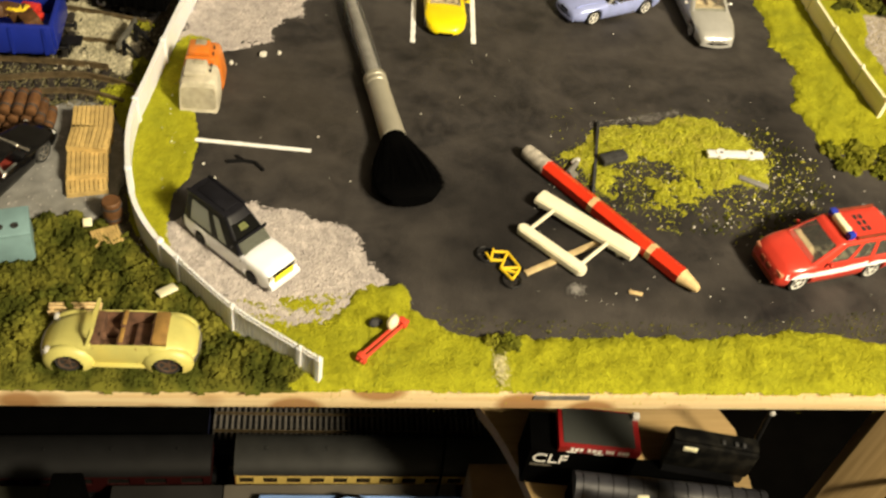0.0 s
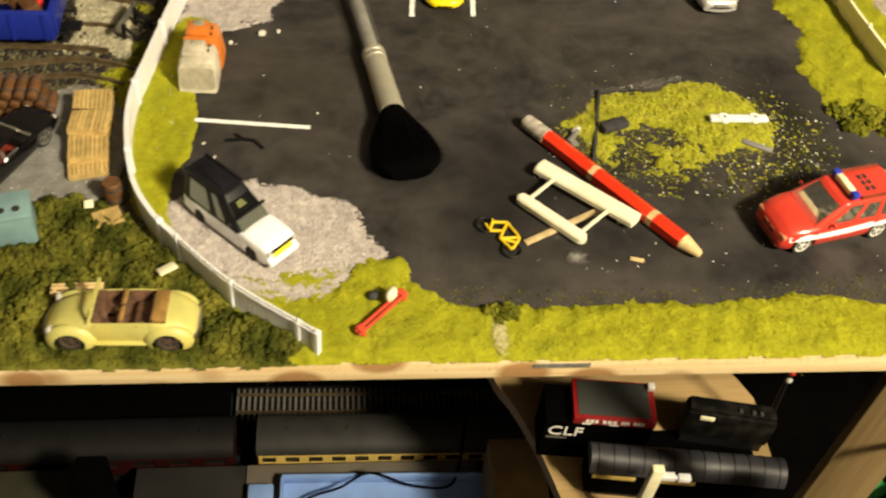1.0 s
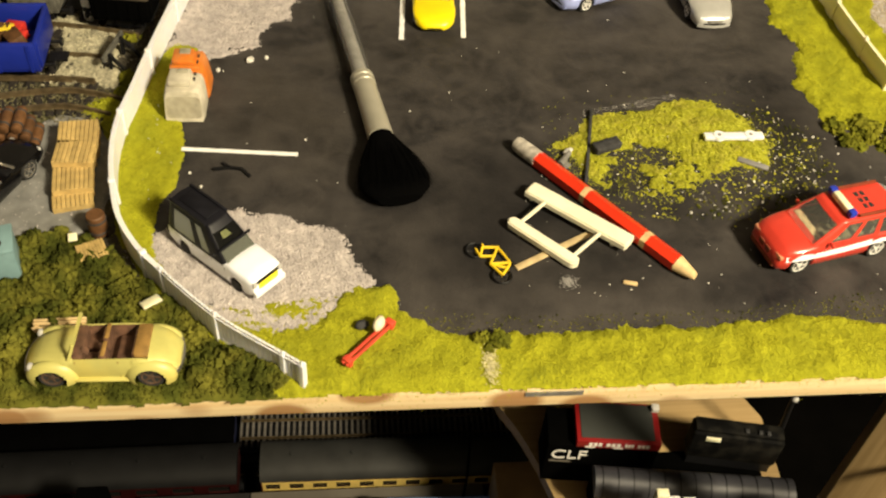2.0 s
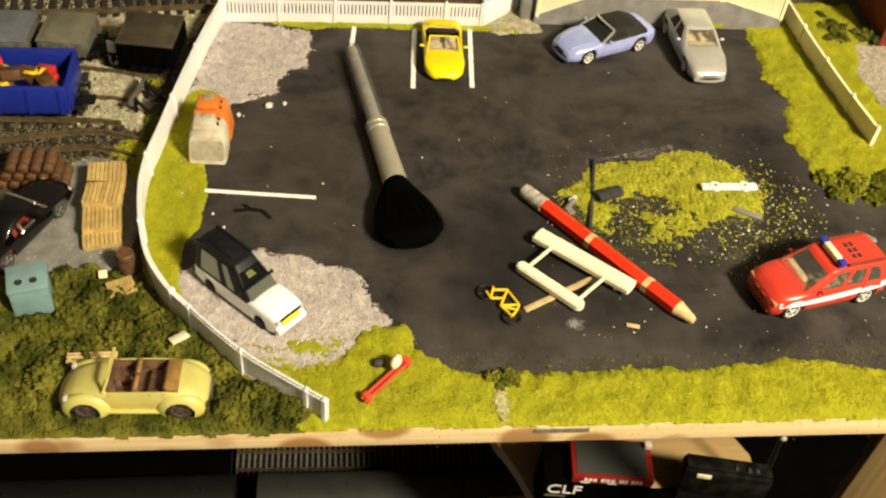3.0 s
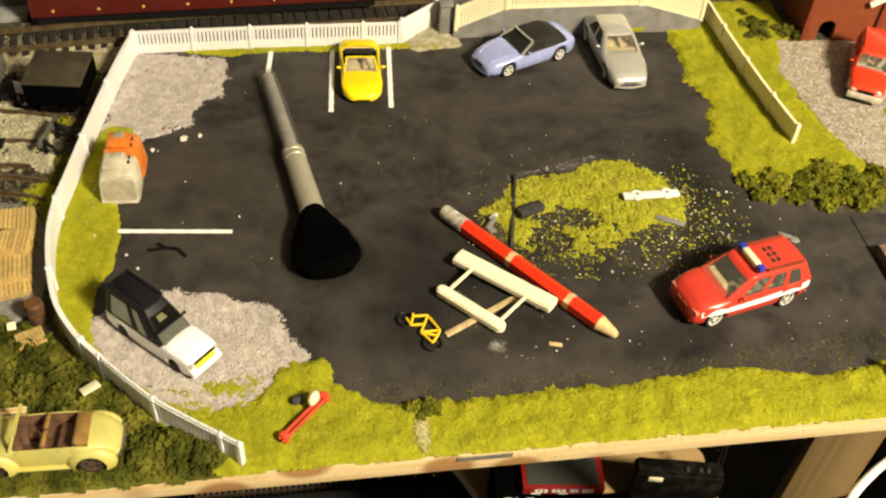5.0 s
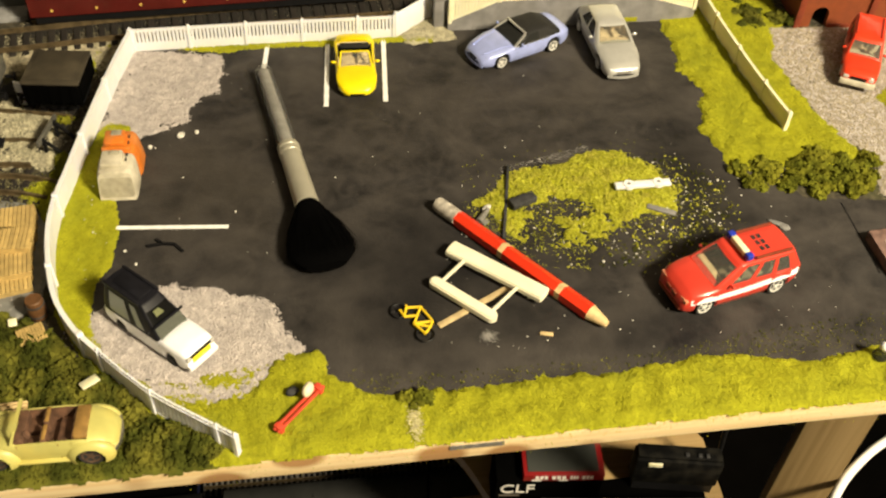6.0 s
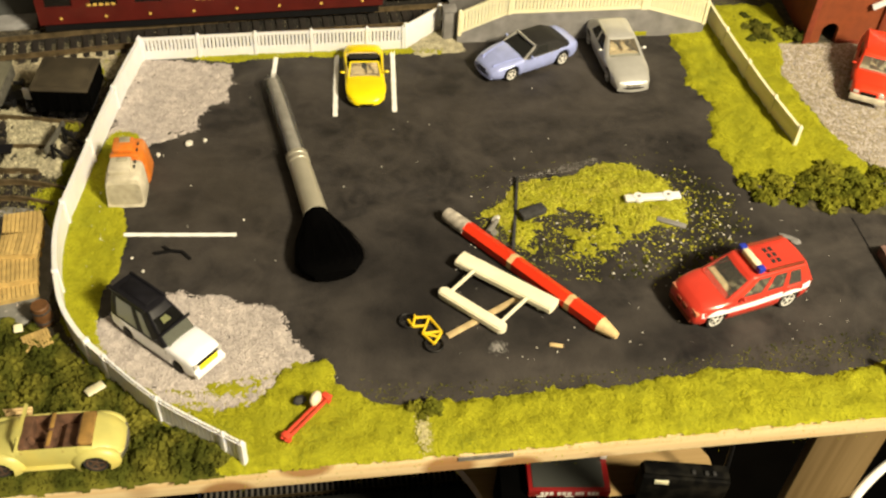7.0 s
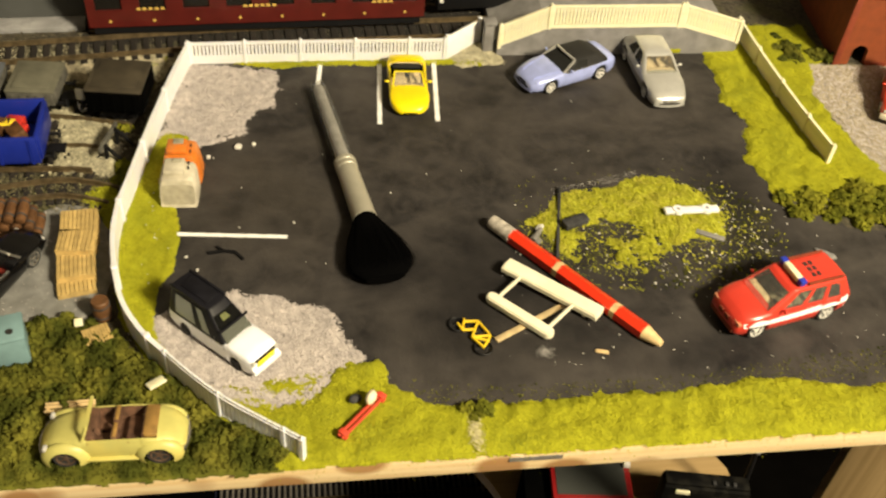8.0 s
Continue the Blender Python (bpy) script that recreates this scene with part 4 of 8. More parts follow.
# ---- tracks ----
def track(pts, label, pitch=7.0, half=8.25, sleeper=15.0, wide=1.6):
    t = thing("railway_track", *pts[0], label=label, category="railway track", group="railway tracks")
    base = Vector(pts[0])
    line = [p - base for p in dense([Vector(p) for p in pts], pitch)]
    fine = [p - base for p in dense([Vector(p) for p in pts], 2.0)]
    bm = bmesh.new()
    box(bm, -wide, -sleeper, 0, wide, sleeper, 1.6, 0.25)
    sl = mesh_of("sleeper", bm, M["sleeper"])
    for i, p in enumerate(line):
        d = line[min(i + 1, len(line) - 1)] - line[max(i - 1, 0)]
        ob = new("sleeper", sl)
        ob.parent = t
        ob.matrix_basis = pose(*(p * MM), 0, 0, math.degrees(math.atan2(d.y, d.x)))
    for side in (half, -half):
        off = []
        for i, p in enumerate(fine):
            d = fine[min(i + 1, len(fine) - 1)] - fine[max(i - 1, 0)]
            off.append(p + Vector((-d.y, d.x, 0)).normalized() * side)
        bm = bmesh.new()
        ribbon(bm, off, 1.5, 3.9, 0.55)
        ribbon(bm, off, 3.4, 4.1, 1.0)
        ribbon(bm, off, 1.5, 1.9, 1.6)
        part("rail", bm, M["rail"], t, "dull brown steel rail", smooth=False)
    return t


track([(-130, 131, 0), (-80, 136.6, 0), (-45, 140.6, 0), (-9, 145, 0), (60, 151, 0), (120, 155, 0), (200, 160, 0)], "dark sleepered railway track behind the fence", 6.2, sleeper=12.5)
track([(-56, 164, -1.7), (34, 169, -1.7), (200, 178.3, -1.7)], "dark railway track under the maroon coach", sleeper=12.5)
track([(-130, 50, 0), (-80, 51, 0), (-50, 50, 0), (-37, 48, 0)], "short dark railway siding that ends at a buffer stop")
track([(-130, 14, 0), (-100, 20, 0), (-80, 24.5, 0), (-55, 29, 0), (-42, 27.5, 0), (-28, 22.5, 0)], "narrow dark track that curves towards the fence", 5.0, 5.2, 8.6)
track([(-130, 92, 0), (-70, 90, 0), (-36, 84, 0), (-22, 80, 0)], "dark railway siding under the black wagon")


def buffer_stop(x, y, rz):
    b = thing("buffer_stop", x, y, 0, rz, size=(0.7, 0.8, 0.8), label="weathered grey and black buffer stop at the siding's end", category="buffer stop")
    for s in (8, -8):
        bm = bmesh.new()
        beam(bm, (0, s, 1), (0, s, 12), 1.8)
        beam(bm, (11, s, 1), (0.5, s, 11), 1.6)
        part("frame", bm, M["black"], b, smooth=False)
    bm = bmesh.new()
    box(bm, -2.4, -13, 9.4, -0.4, 13, 13, 0.3)
    part("buffer_beam", bm, M["greybuffer"], b, "weathered grey buffer beam")
    return b


buffer_stop(-33, 56, -14)


# ---- station building at the back ----
def station():
    s = thing("station_building", 351, 121, 0, -6, label="terracotta red model station with arched openings", category="building")
    x1, y1, h = 120, 70, 46
    # front wall with two arched openings
    edge = [(0, 0)]
    for a, b, zc in ((8, 17, 8), (56, 71, 9)):
        r = (b - a) / 2
        edge += [(a, 0)] + [(a + r - r * math.cos(math.pi * k / 12), zc + r * math.sin(math.pi * k / 12)) for k in range(13)] + [(b, 0)]
    edge += [(x1, 0), (x1, h), (0, h)]
    bm = bmesh.new()
    prism(bm, edge, -3, 0, Matrix.Rotation(math.radians(90), 4, "X"))
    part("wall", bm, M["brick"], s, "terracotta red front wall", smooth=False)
    bm = bmesh.new()
    prism(bm, [(0, 3.02), (3, 3.02), (3, y1 - 3), (x1 - 3, y1 - 3), (x1 - 3, 3.02), (x1, 3.02), (x1, y1), (0, y1)], 0, h)
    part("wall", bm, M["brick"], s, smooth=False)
    bm = bmesh.new()
    box(bm, 3, 30, 0, x1 - 3, 32, h)
    part("inner_wall", bm, M["brickdark"], s, smooth=False)
    for x in (-1.2, 38, 80):
        bm = bmesh.new()
        box(bm, x, -1.6, 0, x + 3.6, 0.1, h, 0.3)
        part("pilaster", bm, M["brickdark"], s, "dark red corner pilaster")
    bm = bmesh.new()
    box(bm, 17.1, -1.0, 0, 55.9, -0.05, 2.6)
    part("plinth", bm, M["brickdark"], s, smooth=False)
    bm = bmesh.new()
    beam(bm, (30, -2, 24), (62, -2, 44), 1.4, 3.2)
    beam(bm, (62, -2, 44), (94, -2, 24), 1.4, 3.2)
    part("bargeboard", bm, M["white"], s, "white painted bargeboard of the porch gable", smooth=False)
    bm = bmesh.new()
    a = [(-5, -5, h), (x1 + 5, -5, h), (x1 + 5, y1 + 5, h), (-5, y1 + 5, h), (-5, y1 / 2, h + 26), (x1 + 5, y1 / 2, h + 26)]
    v = [bm.verts.new(p) for p in a]
    for f in ((0, 1, 5, 4), (3, 4, 5, 2), (0, 4, 3), (1, 2, 5), (0, 3, 2, 1)):
        bm.faces.new([v[i] for i in f])
    part("roof", bm, M["roofgrey"], s, "dark slate roof", smooth=False)
    return s


station()

# low stone-printed block beyond the road joint
blk = thing("stone_printed_block", 318, -40, 0.4, -5, label="low card block with a brown stone print", category="card block")
bm = bmesh.new()
prism(bm, [(0.5, 0), (34, 6), (34, -40), (10, -44), (2.5, -20)], 0, 5)
part("block", bm, M["card"], blk, smooth=False)
bm = bmesh.new()
beam(bm, (6, -6, 5.2), (10, -30, 5.2), 1.0, 0.5)
part("strip", bm, M["chip"], blk, "pale strip on the card")

# ---- bushes ----
rb = np.random.default_rng(3)


def bush_bed(name, poly, n, r, label, z=0.4, **kw):
    poly = np.asarray(poly, float)
    q = rb.uniform(poly.min(0), poly.max(0), (n * 6, 2))
    q = q[inside(poly, q) > 0][:n]
    return foam_bush(name, [(x, y, z + rb.uniform(-0.1, 0.55) * rr, rr) for (x, y), rr in zip(q, rb.uniform(*r, len(q)))], label, **kw)


patch("shrub_bed", [(-96, -52), (-64, -56), (-40, -46), (-27, -55), (-8, -71), (14, -92), (34, -108), (46, -128), (-96, -128)], M["bush"], M["bush"], "mossy dark ground under the shrubs", "ground cover",
      1.6, 1.2, 1.0, (0.4, 1.0), 1.5, 3, 0.6, 31.0, 0.0, mask=lambda q: q[:, 1] + 121.4 + 0.3 * wobble(q, 9.0, 4.0))
bush_bed("hedge", [(276, 12), (279, -3), (302, -9), (328, -13), (338, -6), (345, 13), (315, 17), (294, 13)], 54, (2.2, 4.6), "dark olive foam hedge on the bank's edge", material="hedge")
bush_bed("shrubbery", [(-92, -52), (-64, -56), (-40, -47), (-27, -56), (-8, -72), (14, -93), (34, -108), (44, -116), (16, -114), (14, -108), (8, -94), (-38, -92), (-42, -112), (-92, -114)], 230, (3.2, 5.4),
         "dark olive foam shrubbery outside the fence", z=0.0)
bush_bed("shrub", [(-46, -113), (14, -112), (40, -114), (40, -115.5), (-46, -115.5)], 46, (1.4, 2.3), "low olive foam shrubs along the board edge")
bush_bed("shrub", [(314, 144), (318, 124), (330, 118), (337, 132), (328, 152)], 17, (2.2, 4.2), "dark olive foam shrub beside the cream fence", group="bank shrubs", z=0.0)
bush_bed("shrub", [(341, 128), (347, 120), (350, 122), (349, 134)], 7, (2.6, 4.2), "dark olive foam shrub at the station corner", group="bank shrubs")
bush_bed("shrub", [(107, -100), (119, -100), (119, -106), (108, -106)], 8, (1.6, 2.8), "small olive green foam shrub on the verge", z=1.8, material="hedge")
bush_bed("shrub", [(-31, 46), (-26, 47), (-25, 33), (-31, 35)], 7, (2.2, 3.4), "small olive foam shrub against the fence", material="hedge")
bush_bed("shrub", [(-35, 76), (-28, 76), (-28, 71), (-34, 71)], 4, (1.5, 2.4), "tuft of olive moss before the black wagon", material="hedge")


# ---- toy cars ----
def ball(bm, c, r, seg=16, rings=10):
    """An ellipsoid at c with radii r."""
    vs = bmesh.ops.create_uvsphere(bm, u_segments=seg, v_segments=rings, radius=1.0)["verts"]
    for v in vs:
        v.co = Vector((c[0] + v.co.x * r[0], c[1] + v.co.y * r[1], c[2] + v.co.z * r[2]))
    return vs


class Car:
    """A die-cast car. Local x points ahead, z up from the road. shape: rows of (x, half width, sill, shoulder, deck)."""

    def __init__(self, name, x, y, rz, label, paint, shape, wheels, tyre_r, cockpit=None, floor_z=5.0, inside="tan", z=0.45, group="toy cars", category="car", rx=0, ry=0,
                 track_in=0.3, rim="rim", crown=0.5, size=(1, 1, 1)):
        self.t = thing(name, x, y, z, rz, label, category, group, rx=rx, ry=ry, size=size)
        self.s = np.array(shape, float)
        self.paint = M[paint]
        self.wheels, self.r = wheels, tyre_r
        xs = self.s[:, 0]
        x0, x1 = xs.min(), xs.max()
        st = set(np.linspace(x0, x1, 49).tolist()) | set(xs.tolist())
        R = tyre_r * 1.2
        for w in wheels:
            for k in range(9):
                st.add(w + R * math.cos(math.pi * k / 8))
        if cockpit:
            for c in cockpit:
                st |= {c - 0.15, c + 0.15}
        st = sorted(v for v in st if x0 <= v <= x1)
        rows = []
        for xx in st:
            w, zs, sh, dk = (self.eased(xx, k) for k in (1, 2, 3, 4))
            for wx in wheels:
                if abs(xx - wx) <= R:
                    zs = max(zs, tyre_r + math.sqrt(max(0, R * R - (xx - wx) ** 2)) * 0.98)
            zs = min(zs, sh - 1.2)
            mid = (zs + sh) / 2
            open_here = cockpit and cockpit[0] < xx < cockpit[1]
            half = [(w * 0.90, zs), (w * 0.985, zs + 0.25 * (sh - zs)), (w, mid), (w * 0.985, sh - 0.22 * (sh - zs)), (w * 0.94, sh)]
            if open_here:
                half += [(w * 0.86, sh), (w * 0.82, floor_z), (0, floor_z)]
            else:
                half += [(w * 0.84, dk - 0.15 * crown), (w * 0.5, dk + 0.7 * crown), (0, dk + crown)]
            rows.append((xx, open_here, [(xx, yy, zz) for yy, zz in half] + [(xx, -yy, zz) for yy, zz in half[-2::-1]]))
        body, tub = bmesh.new(), bmesh.new()
        n = len(rows[0][2])
        cache = {}

        def vert(bm, i, k):
            key = (id(bm), i, k)
            if key not in cache:
                cache[key] = bm.verts.new(rows[i][2][k])
            return cache[key]

        for i in range(len(rows) - 1):
            for k in range(n - 1):
                inner = (rows[i][1] or rows[i + 1][1]) and 5 <= k <= n - 7
                bm = tub if inner else body
                bm.faces.new((vert(bm, i, k), vert(bm, i + 1, k), vert(bm, i + 1, k + 1), vert(bm, i, k + 1)))
        for i in (0, len(rows) - 1):
            body.faces.new([vert(body, i, k) for k in range(n)])
        part("body", body, self.paint, self.t, smooth=58)
        if cockpit:
            part("interior", tub, M[inside], self.t)
        else:
            tub.free()
        # underside and wheels
        bm = bmesh.new()
        wmin = float(self.s[:, 1].max())
        zsill = float(self.s[:, 2].min())
        box(bm, x0 + 5, -wmin * 0.7, zsill * 0.8, x1 - 6, wmin * 0.7, min(zsill + 3.5, floor_z - 0.2))
        part("chassis", bm, M["black"], self.t, smooth=False)
        for wx in wheels:
            for sy in (1, -1):
                wy = sy * (float(np.interp(wx, xs, self.s[:, 1])) - track_in)
                bm = bmesh.new()
                turned(bm, [(-3.2, tyre_r * 0.8), (-3.1, tyre_r * 0.97), (-2.6, tyre_r), (-0.6, tyre_r), (-0.12, tyre_r * 0.96), (0, tyre_r * 0.84), (-0.25, tyre_r * 0.70)], 22,
                       Matrix.Translation((wx, wy, tyre_r)) @ Matrix.Rotation(math.radians(90 * sy), 4, "Z"))
                ty = part("tyre", bm, M["tyre"], self.t, "black rubber tyre")
                bm = bmesh.new()
                mm = Matrix.Translation((wx, wy, tyre_r)) @ Matrix.Rotation(math.radians(90 * sy), 4, "Z")
                turned(bm, [(-1.0, tyre_r * 0.2), (-0.5, tyre_r * 0.74), (0.0, tyre_r * 0.74), (-0.1, tyre_r * 0.66), (-0.38, tyre_r * 0.55), (-0.3, tyre_r * 0.25), (0.0, tyre_r * 0.15)], 18, mm)
                for k in range(5):
                    a = 2 * math.pi * k / 5
                    vs = box(bm, -0.55, 0.1 * tyre_r, -0.35, -0.12, 0.62 * tyre_r, 0.35)
                    bmesh.ops.transform(bm, matrix=mm @ Matrix.Rotation(a, 4, "X"), verts=vs)
                part("rim", bm, M[rim], ty, "pale metal wheel rim", smooth=False)

    def eased(self, x, k):
        """A station's value, with the corners of the outline rounded off."""
        d = min(2.4, x - self.s[:, 0].min(), self.s[:, 0].max() - x)
        f = [float(np.interp(x + e * d, self.s[:, 0], self.s[:, k])) for e in (-1, -0.5, 0, 0.5, 1)]
        return (f[0] + 2 * f[1] + 2 * f[2] + 2 * f[3] + f[4]) / 8

    def at(self, x, k):
        return float(np.interp(x, self.s[:, 0], self.s[:, k]))

    def strip(self, name, x0, x1, z0, z1, material, sides=(1, -1), out=0.14, label="", n=10):
        """A band that lies along the car's flank."""
        for sy in sides:
            bm = bmesh.new()
            rows = []
            for k in range(n + 1):
                x = x0 + (x1 - x0) * k / n
                za, zb = (z0(x), z1(x)) if callable(z0) else (z0, z1)
                sh, zs, w = self.at(x, 3), self.at(x, 2), self.at(x, 1)

                def yy(z):
                    return np.interp((z - zs) / max(0.1, sh - zs), [0, 0.25, 0.5, 0.78, 1.0], [0.90, 0.985, 1.0, 0.985, 0.94]) * w
                rows.append([bm.verts.new((x, sy * (yy(z) + o), z)) for z, o in ((za, -0.3), (za, out), (zb, out), (zb, -0.3))])
            for a, b in zip(rows, rows[1:]):
                for j in range(3):
                    bm.faces.new((a[j], a[j + 1], b[j + 1], b[j]))
            bm.faces.new(rows[0])
            bm.faces.new(rows[-1])
            part(name, bm, material, self.t, label, smooth=False)

    def block(self, name, b, material, label="", bevel=0.3, m=None, parent=None):
        bm = bmesh.new()
        box(bm, *b, bevel, m)
        return part(name, bm, material, parent or self.t, label)

    def cabin(self, base, top, zb, zt, wb, wt, windows, glassmat="clear_glass", frame=None, roof=None, rear_glass=True, sill=0.10, head=0.86, corner=0.16, bow=0.05, crown=0.9,
              side_mat=None, post=0.0):
        """One rounded shell of pillars and roof with panes let into it. base, top: (front x, rear x); windows: stretches of the side, front 0 to rear 1."""
        frame, roof = M[frame] if frame else self.paint, M[roof] if roof else self.paint
        side_mat = glassmat if side_mat is None else side_mat
        rc = corner
        us = sorted({0.0, 0.12, 0.25, 0.37, 0.5, 0.62, 0.75, 0.88, 1.0} | {u for w in windows for u in w})
        us = [rc / 2 + (1 - rc) * u for u in us]
        ring = []

        def arc(cx, cy, a0):
            for k in range(1, 4):
                a = math.radians(a0 + 90 * k / 4)
                ring.append((cx + rc * math.cos(a), cy + rc * math.sin(a), "post"))

        def span(u):
            return next((i for i, (p, q) in enumerate(windows) if p - 1e-6 <= u <= q - 1e-6), None)

        ends = [-0.95 + 1.9 * k / 8 for k in range(9)]
        for k, y in enumerate(ends):
            ring.append((1.0, y * (1 - rc) / 0.95, "front" if k < 8 else "post"))
        arc(1 - rc, 1 - rc, 0)
        for k, u in enumerate(us):
            i = span((u - rc / 2) / (1 - rc)) if k < len(us) - 1 else None
            ring.append((1 - rc - (2 - 2 * rc) * (u - us[0]) / (us[-1] - us[0]), 1.0, "post" if i is None else "near%d" % i))
        arc(-1 + rc, 1 - rc, 90)
        for k, y in enumerate(ends):
            ring.append((-1.0, -y * (1 - rc) / 0.95, "back" if k < 8 else "post"))
        arc(-1 + rc, -1 + rc, 180)
        for k, u in enumerate(us[::-1]):
            i = None
            if k < len(us) - 1:
                i = span((us[::-1][k + 1] - rc / 2) / (1 - rc))
            ring.append((-1 + rc + (2 - 2 * rc) * (us[-1] - u) / (us[-1] - us[0]), -1.0, "post" if i is None else "far%d" % i))
        arc(1 - rc, -1 + rc, 270)
        (bf, br), (tf, tr) = base, top

        def spot(X, Y, h, s):
            xf, xr, w = bf + (tf - bf) * h, br + (tr - br) * h, wb + (wt - wb) * h ** 1.25
            X2 = X + bow * (1 - Y * Y) * (1 if X > 0.5 else -1 if X < -0.5 else 0)
            z = zb + (zt - zb) * h
            if s < 1:
                z = zt + crown * (1 - s ** 3.2)
            return ((xf + xr) / 2 + X2 * (xf - xr) / 2 * s, Y * w * s, z)

        rows = [(0, 1), (sill, 1), (0.5, 1), (head, 1), (0.95, 1), (1, 1), (1, 0.96), (1, 0.86), (1, 0.66), (1, 0.35)]
        meshes, cache = {}, {}

        def vert(key, r, k):
            k %= len(ring)
            if (key, r, k) not in cache:
                cache[key, r, k] = meshes[key].verts.new(spot(*ring[k][:2], *rows[r]))
            return cache[key, r, k]

        for r in range(len(rows) - 1):
            for k in range(len(ring)):
                key = ring[k][2]
                if r not in (1, 2) or key == "post" or (key == "back" and not rear_glass):
                    key = "roof" if r >= 4 else "frame"
                if key not in meshes:
                    meshes[key] = bmesh.new()
                meshes[key].faces.new((vert(key, r, k), vert(key, r, k + 1), vert(key, r + 1, k + 1), vert(key, r + 1, k)))
        meshes["roof"].faces.new([vert("roof", len(rows) - 1, k) for k in range(len(ring))])
        for key, bm in meshes.items():
            if key in ("roof", "frame"):
                bmesh.ops.recalc_face_normals(bm, faces=bm.faces)
                bmesh.ops.solidify(bm, geom=bm.faces[:], thickness=0.45)
                part("roof" if key == "roof" else "cabin_frame", bm, roof if key == "roof" else frame, self.t, smooth=50)
            else:
                g = side_mat if key[:4] == "near" or key[:3] == "far" else glassmat
                bmesh.ops.recalc_face_normals(bm, faces=bm.faces)
                bmesh.ops.solidify(bm, geom=bm.faces[:], thickness=0.2)
                ob = part({"front": "windscreen", "back": "rear_window"}.get(key, "side_window"), bm, M[g], self.t, smooth=50)
                ob.visible_shadow = False

    def pane(self, q, glassmat, name):
        bm = bmesh.new()
        nn = (q[1] - q[0]).cross(q[3] - q[0]).normalized() * 0.12
        lo = [bm.verts.new(p - nn) for p in q]
        hi = [bm.verts.new(p + nn) for p in q]
        bm.faces.new(lo)
        bm.faces.new(hi[::-1])
        for k in range(4):
            bm.faces.new((lo[k], hi[k], hi[(k + 1) % 4], lo[(k + 1) % 4]))
        ob = part(name, bm, M[glassmat], self.t, smooth=False)
        ob.visible_shadow = False
        return ob

    def seats(self, rows, w, z, material, h=5.0):
        for x in rows:
            for y in (w, -w):
                bm = bmesh.new()
                box(bm, x - 3.2, y - 2.9, z, x + 3.2, y + 2.9, z + 2.4, 0.6)
                box(bm, x - 4.2, y - 2.8, z + 1, x - 2.4, y + 2.8, z + h + 1.5, 0.7)
                part("seat", bm, M[material], self.t)

    def dash(self, x, w, z, material):
        self.block("dashboard", (x - 2.0, -w, z - 4, x + 1.6, w, z + 0.6), M[material], bevel=0.6)
        bm = bmesh.new()
        tube(bm, (x - 2.2, w * 0.5, z - 0.4), (x - 2.6, w * 0.5, z - 0.1), 1.6, 1.6, 14)
        part("steering_wheel", bm, M["brown"], self.t)

    def mirrors(self, x, z, w, material):
        for s in (1, -1):
            bm = bmesh.new()
            ball(bm, (x, s * (w + 1.3), z), (0.8, 1.3, 0.9), 10, 8)
            beam(bm, (x, s * (w - 0.3), z - 0.4), (x, s * (w + 1.2), z), 0.5)
            part("wing_mirror", bm, material, self.t)

    def lamps(self, x, y, z, size, material, label, name="headlight"):
        for s in (1, -1):
            bm = bmesh.new()
            box(bm, x - size[0] / 2, s * y - size[1] / 2, z - size[2] / 2, x + size[0] / 2, s * y + size[1] / 2, z + size[2] / 2, min(size) * 0.35)
            part(name, bm, material, self.t, label)


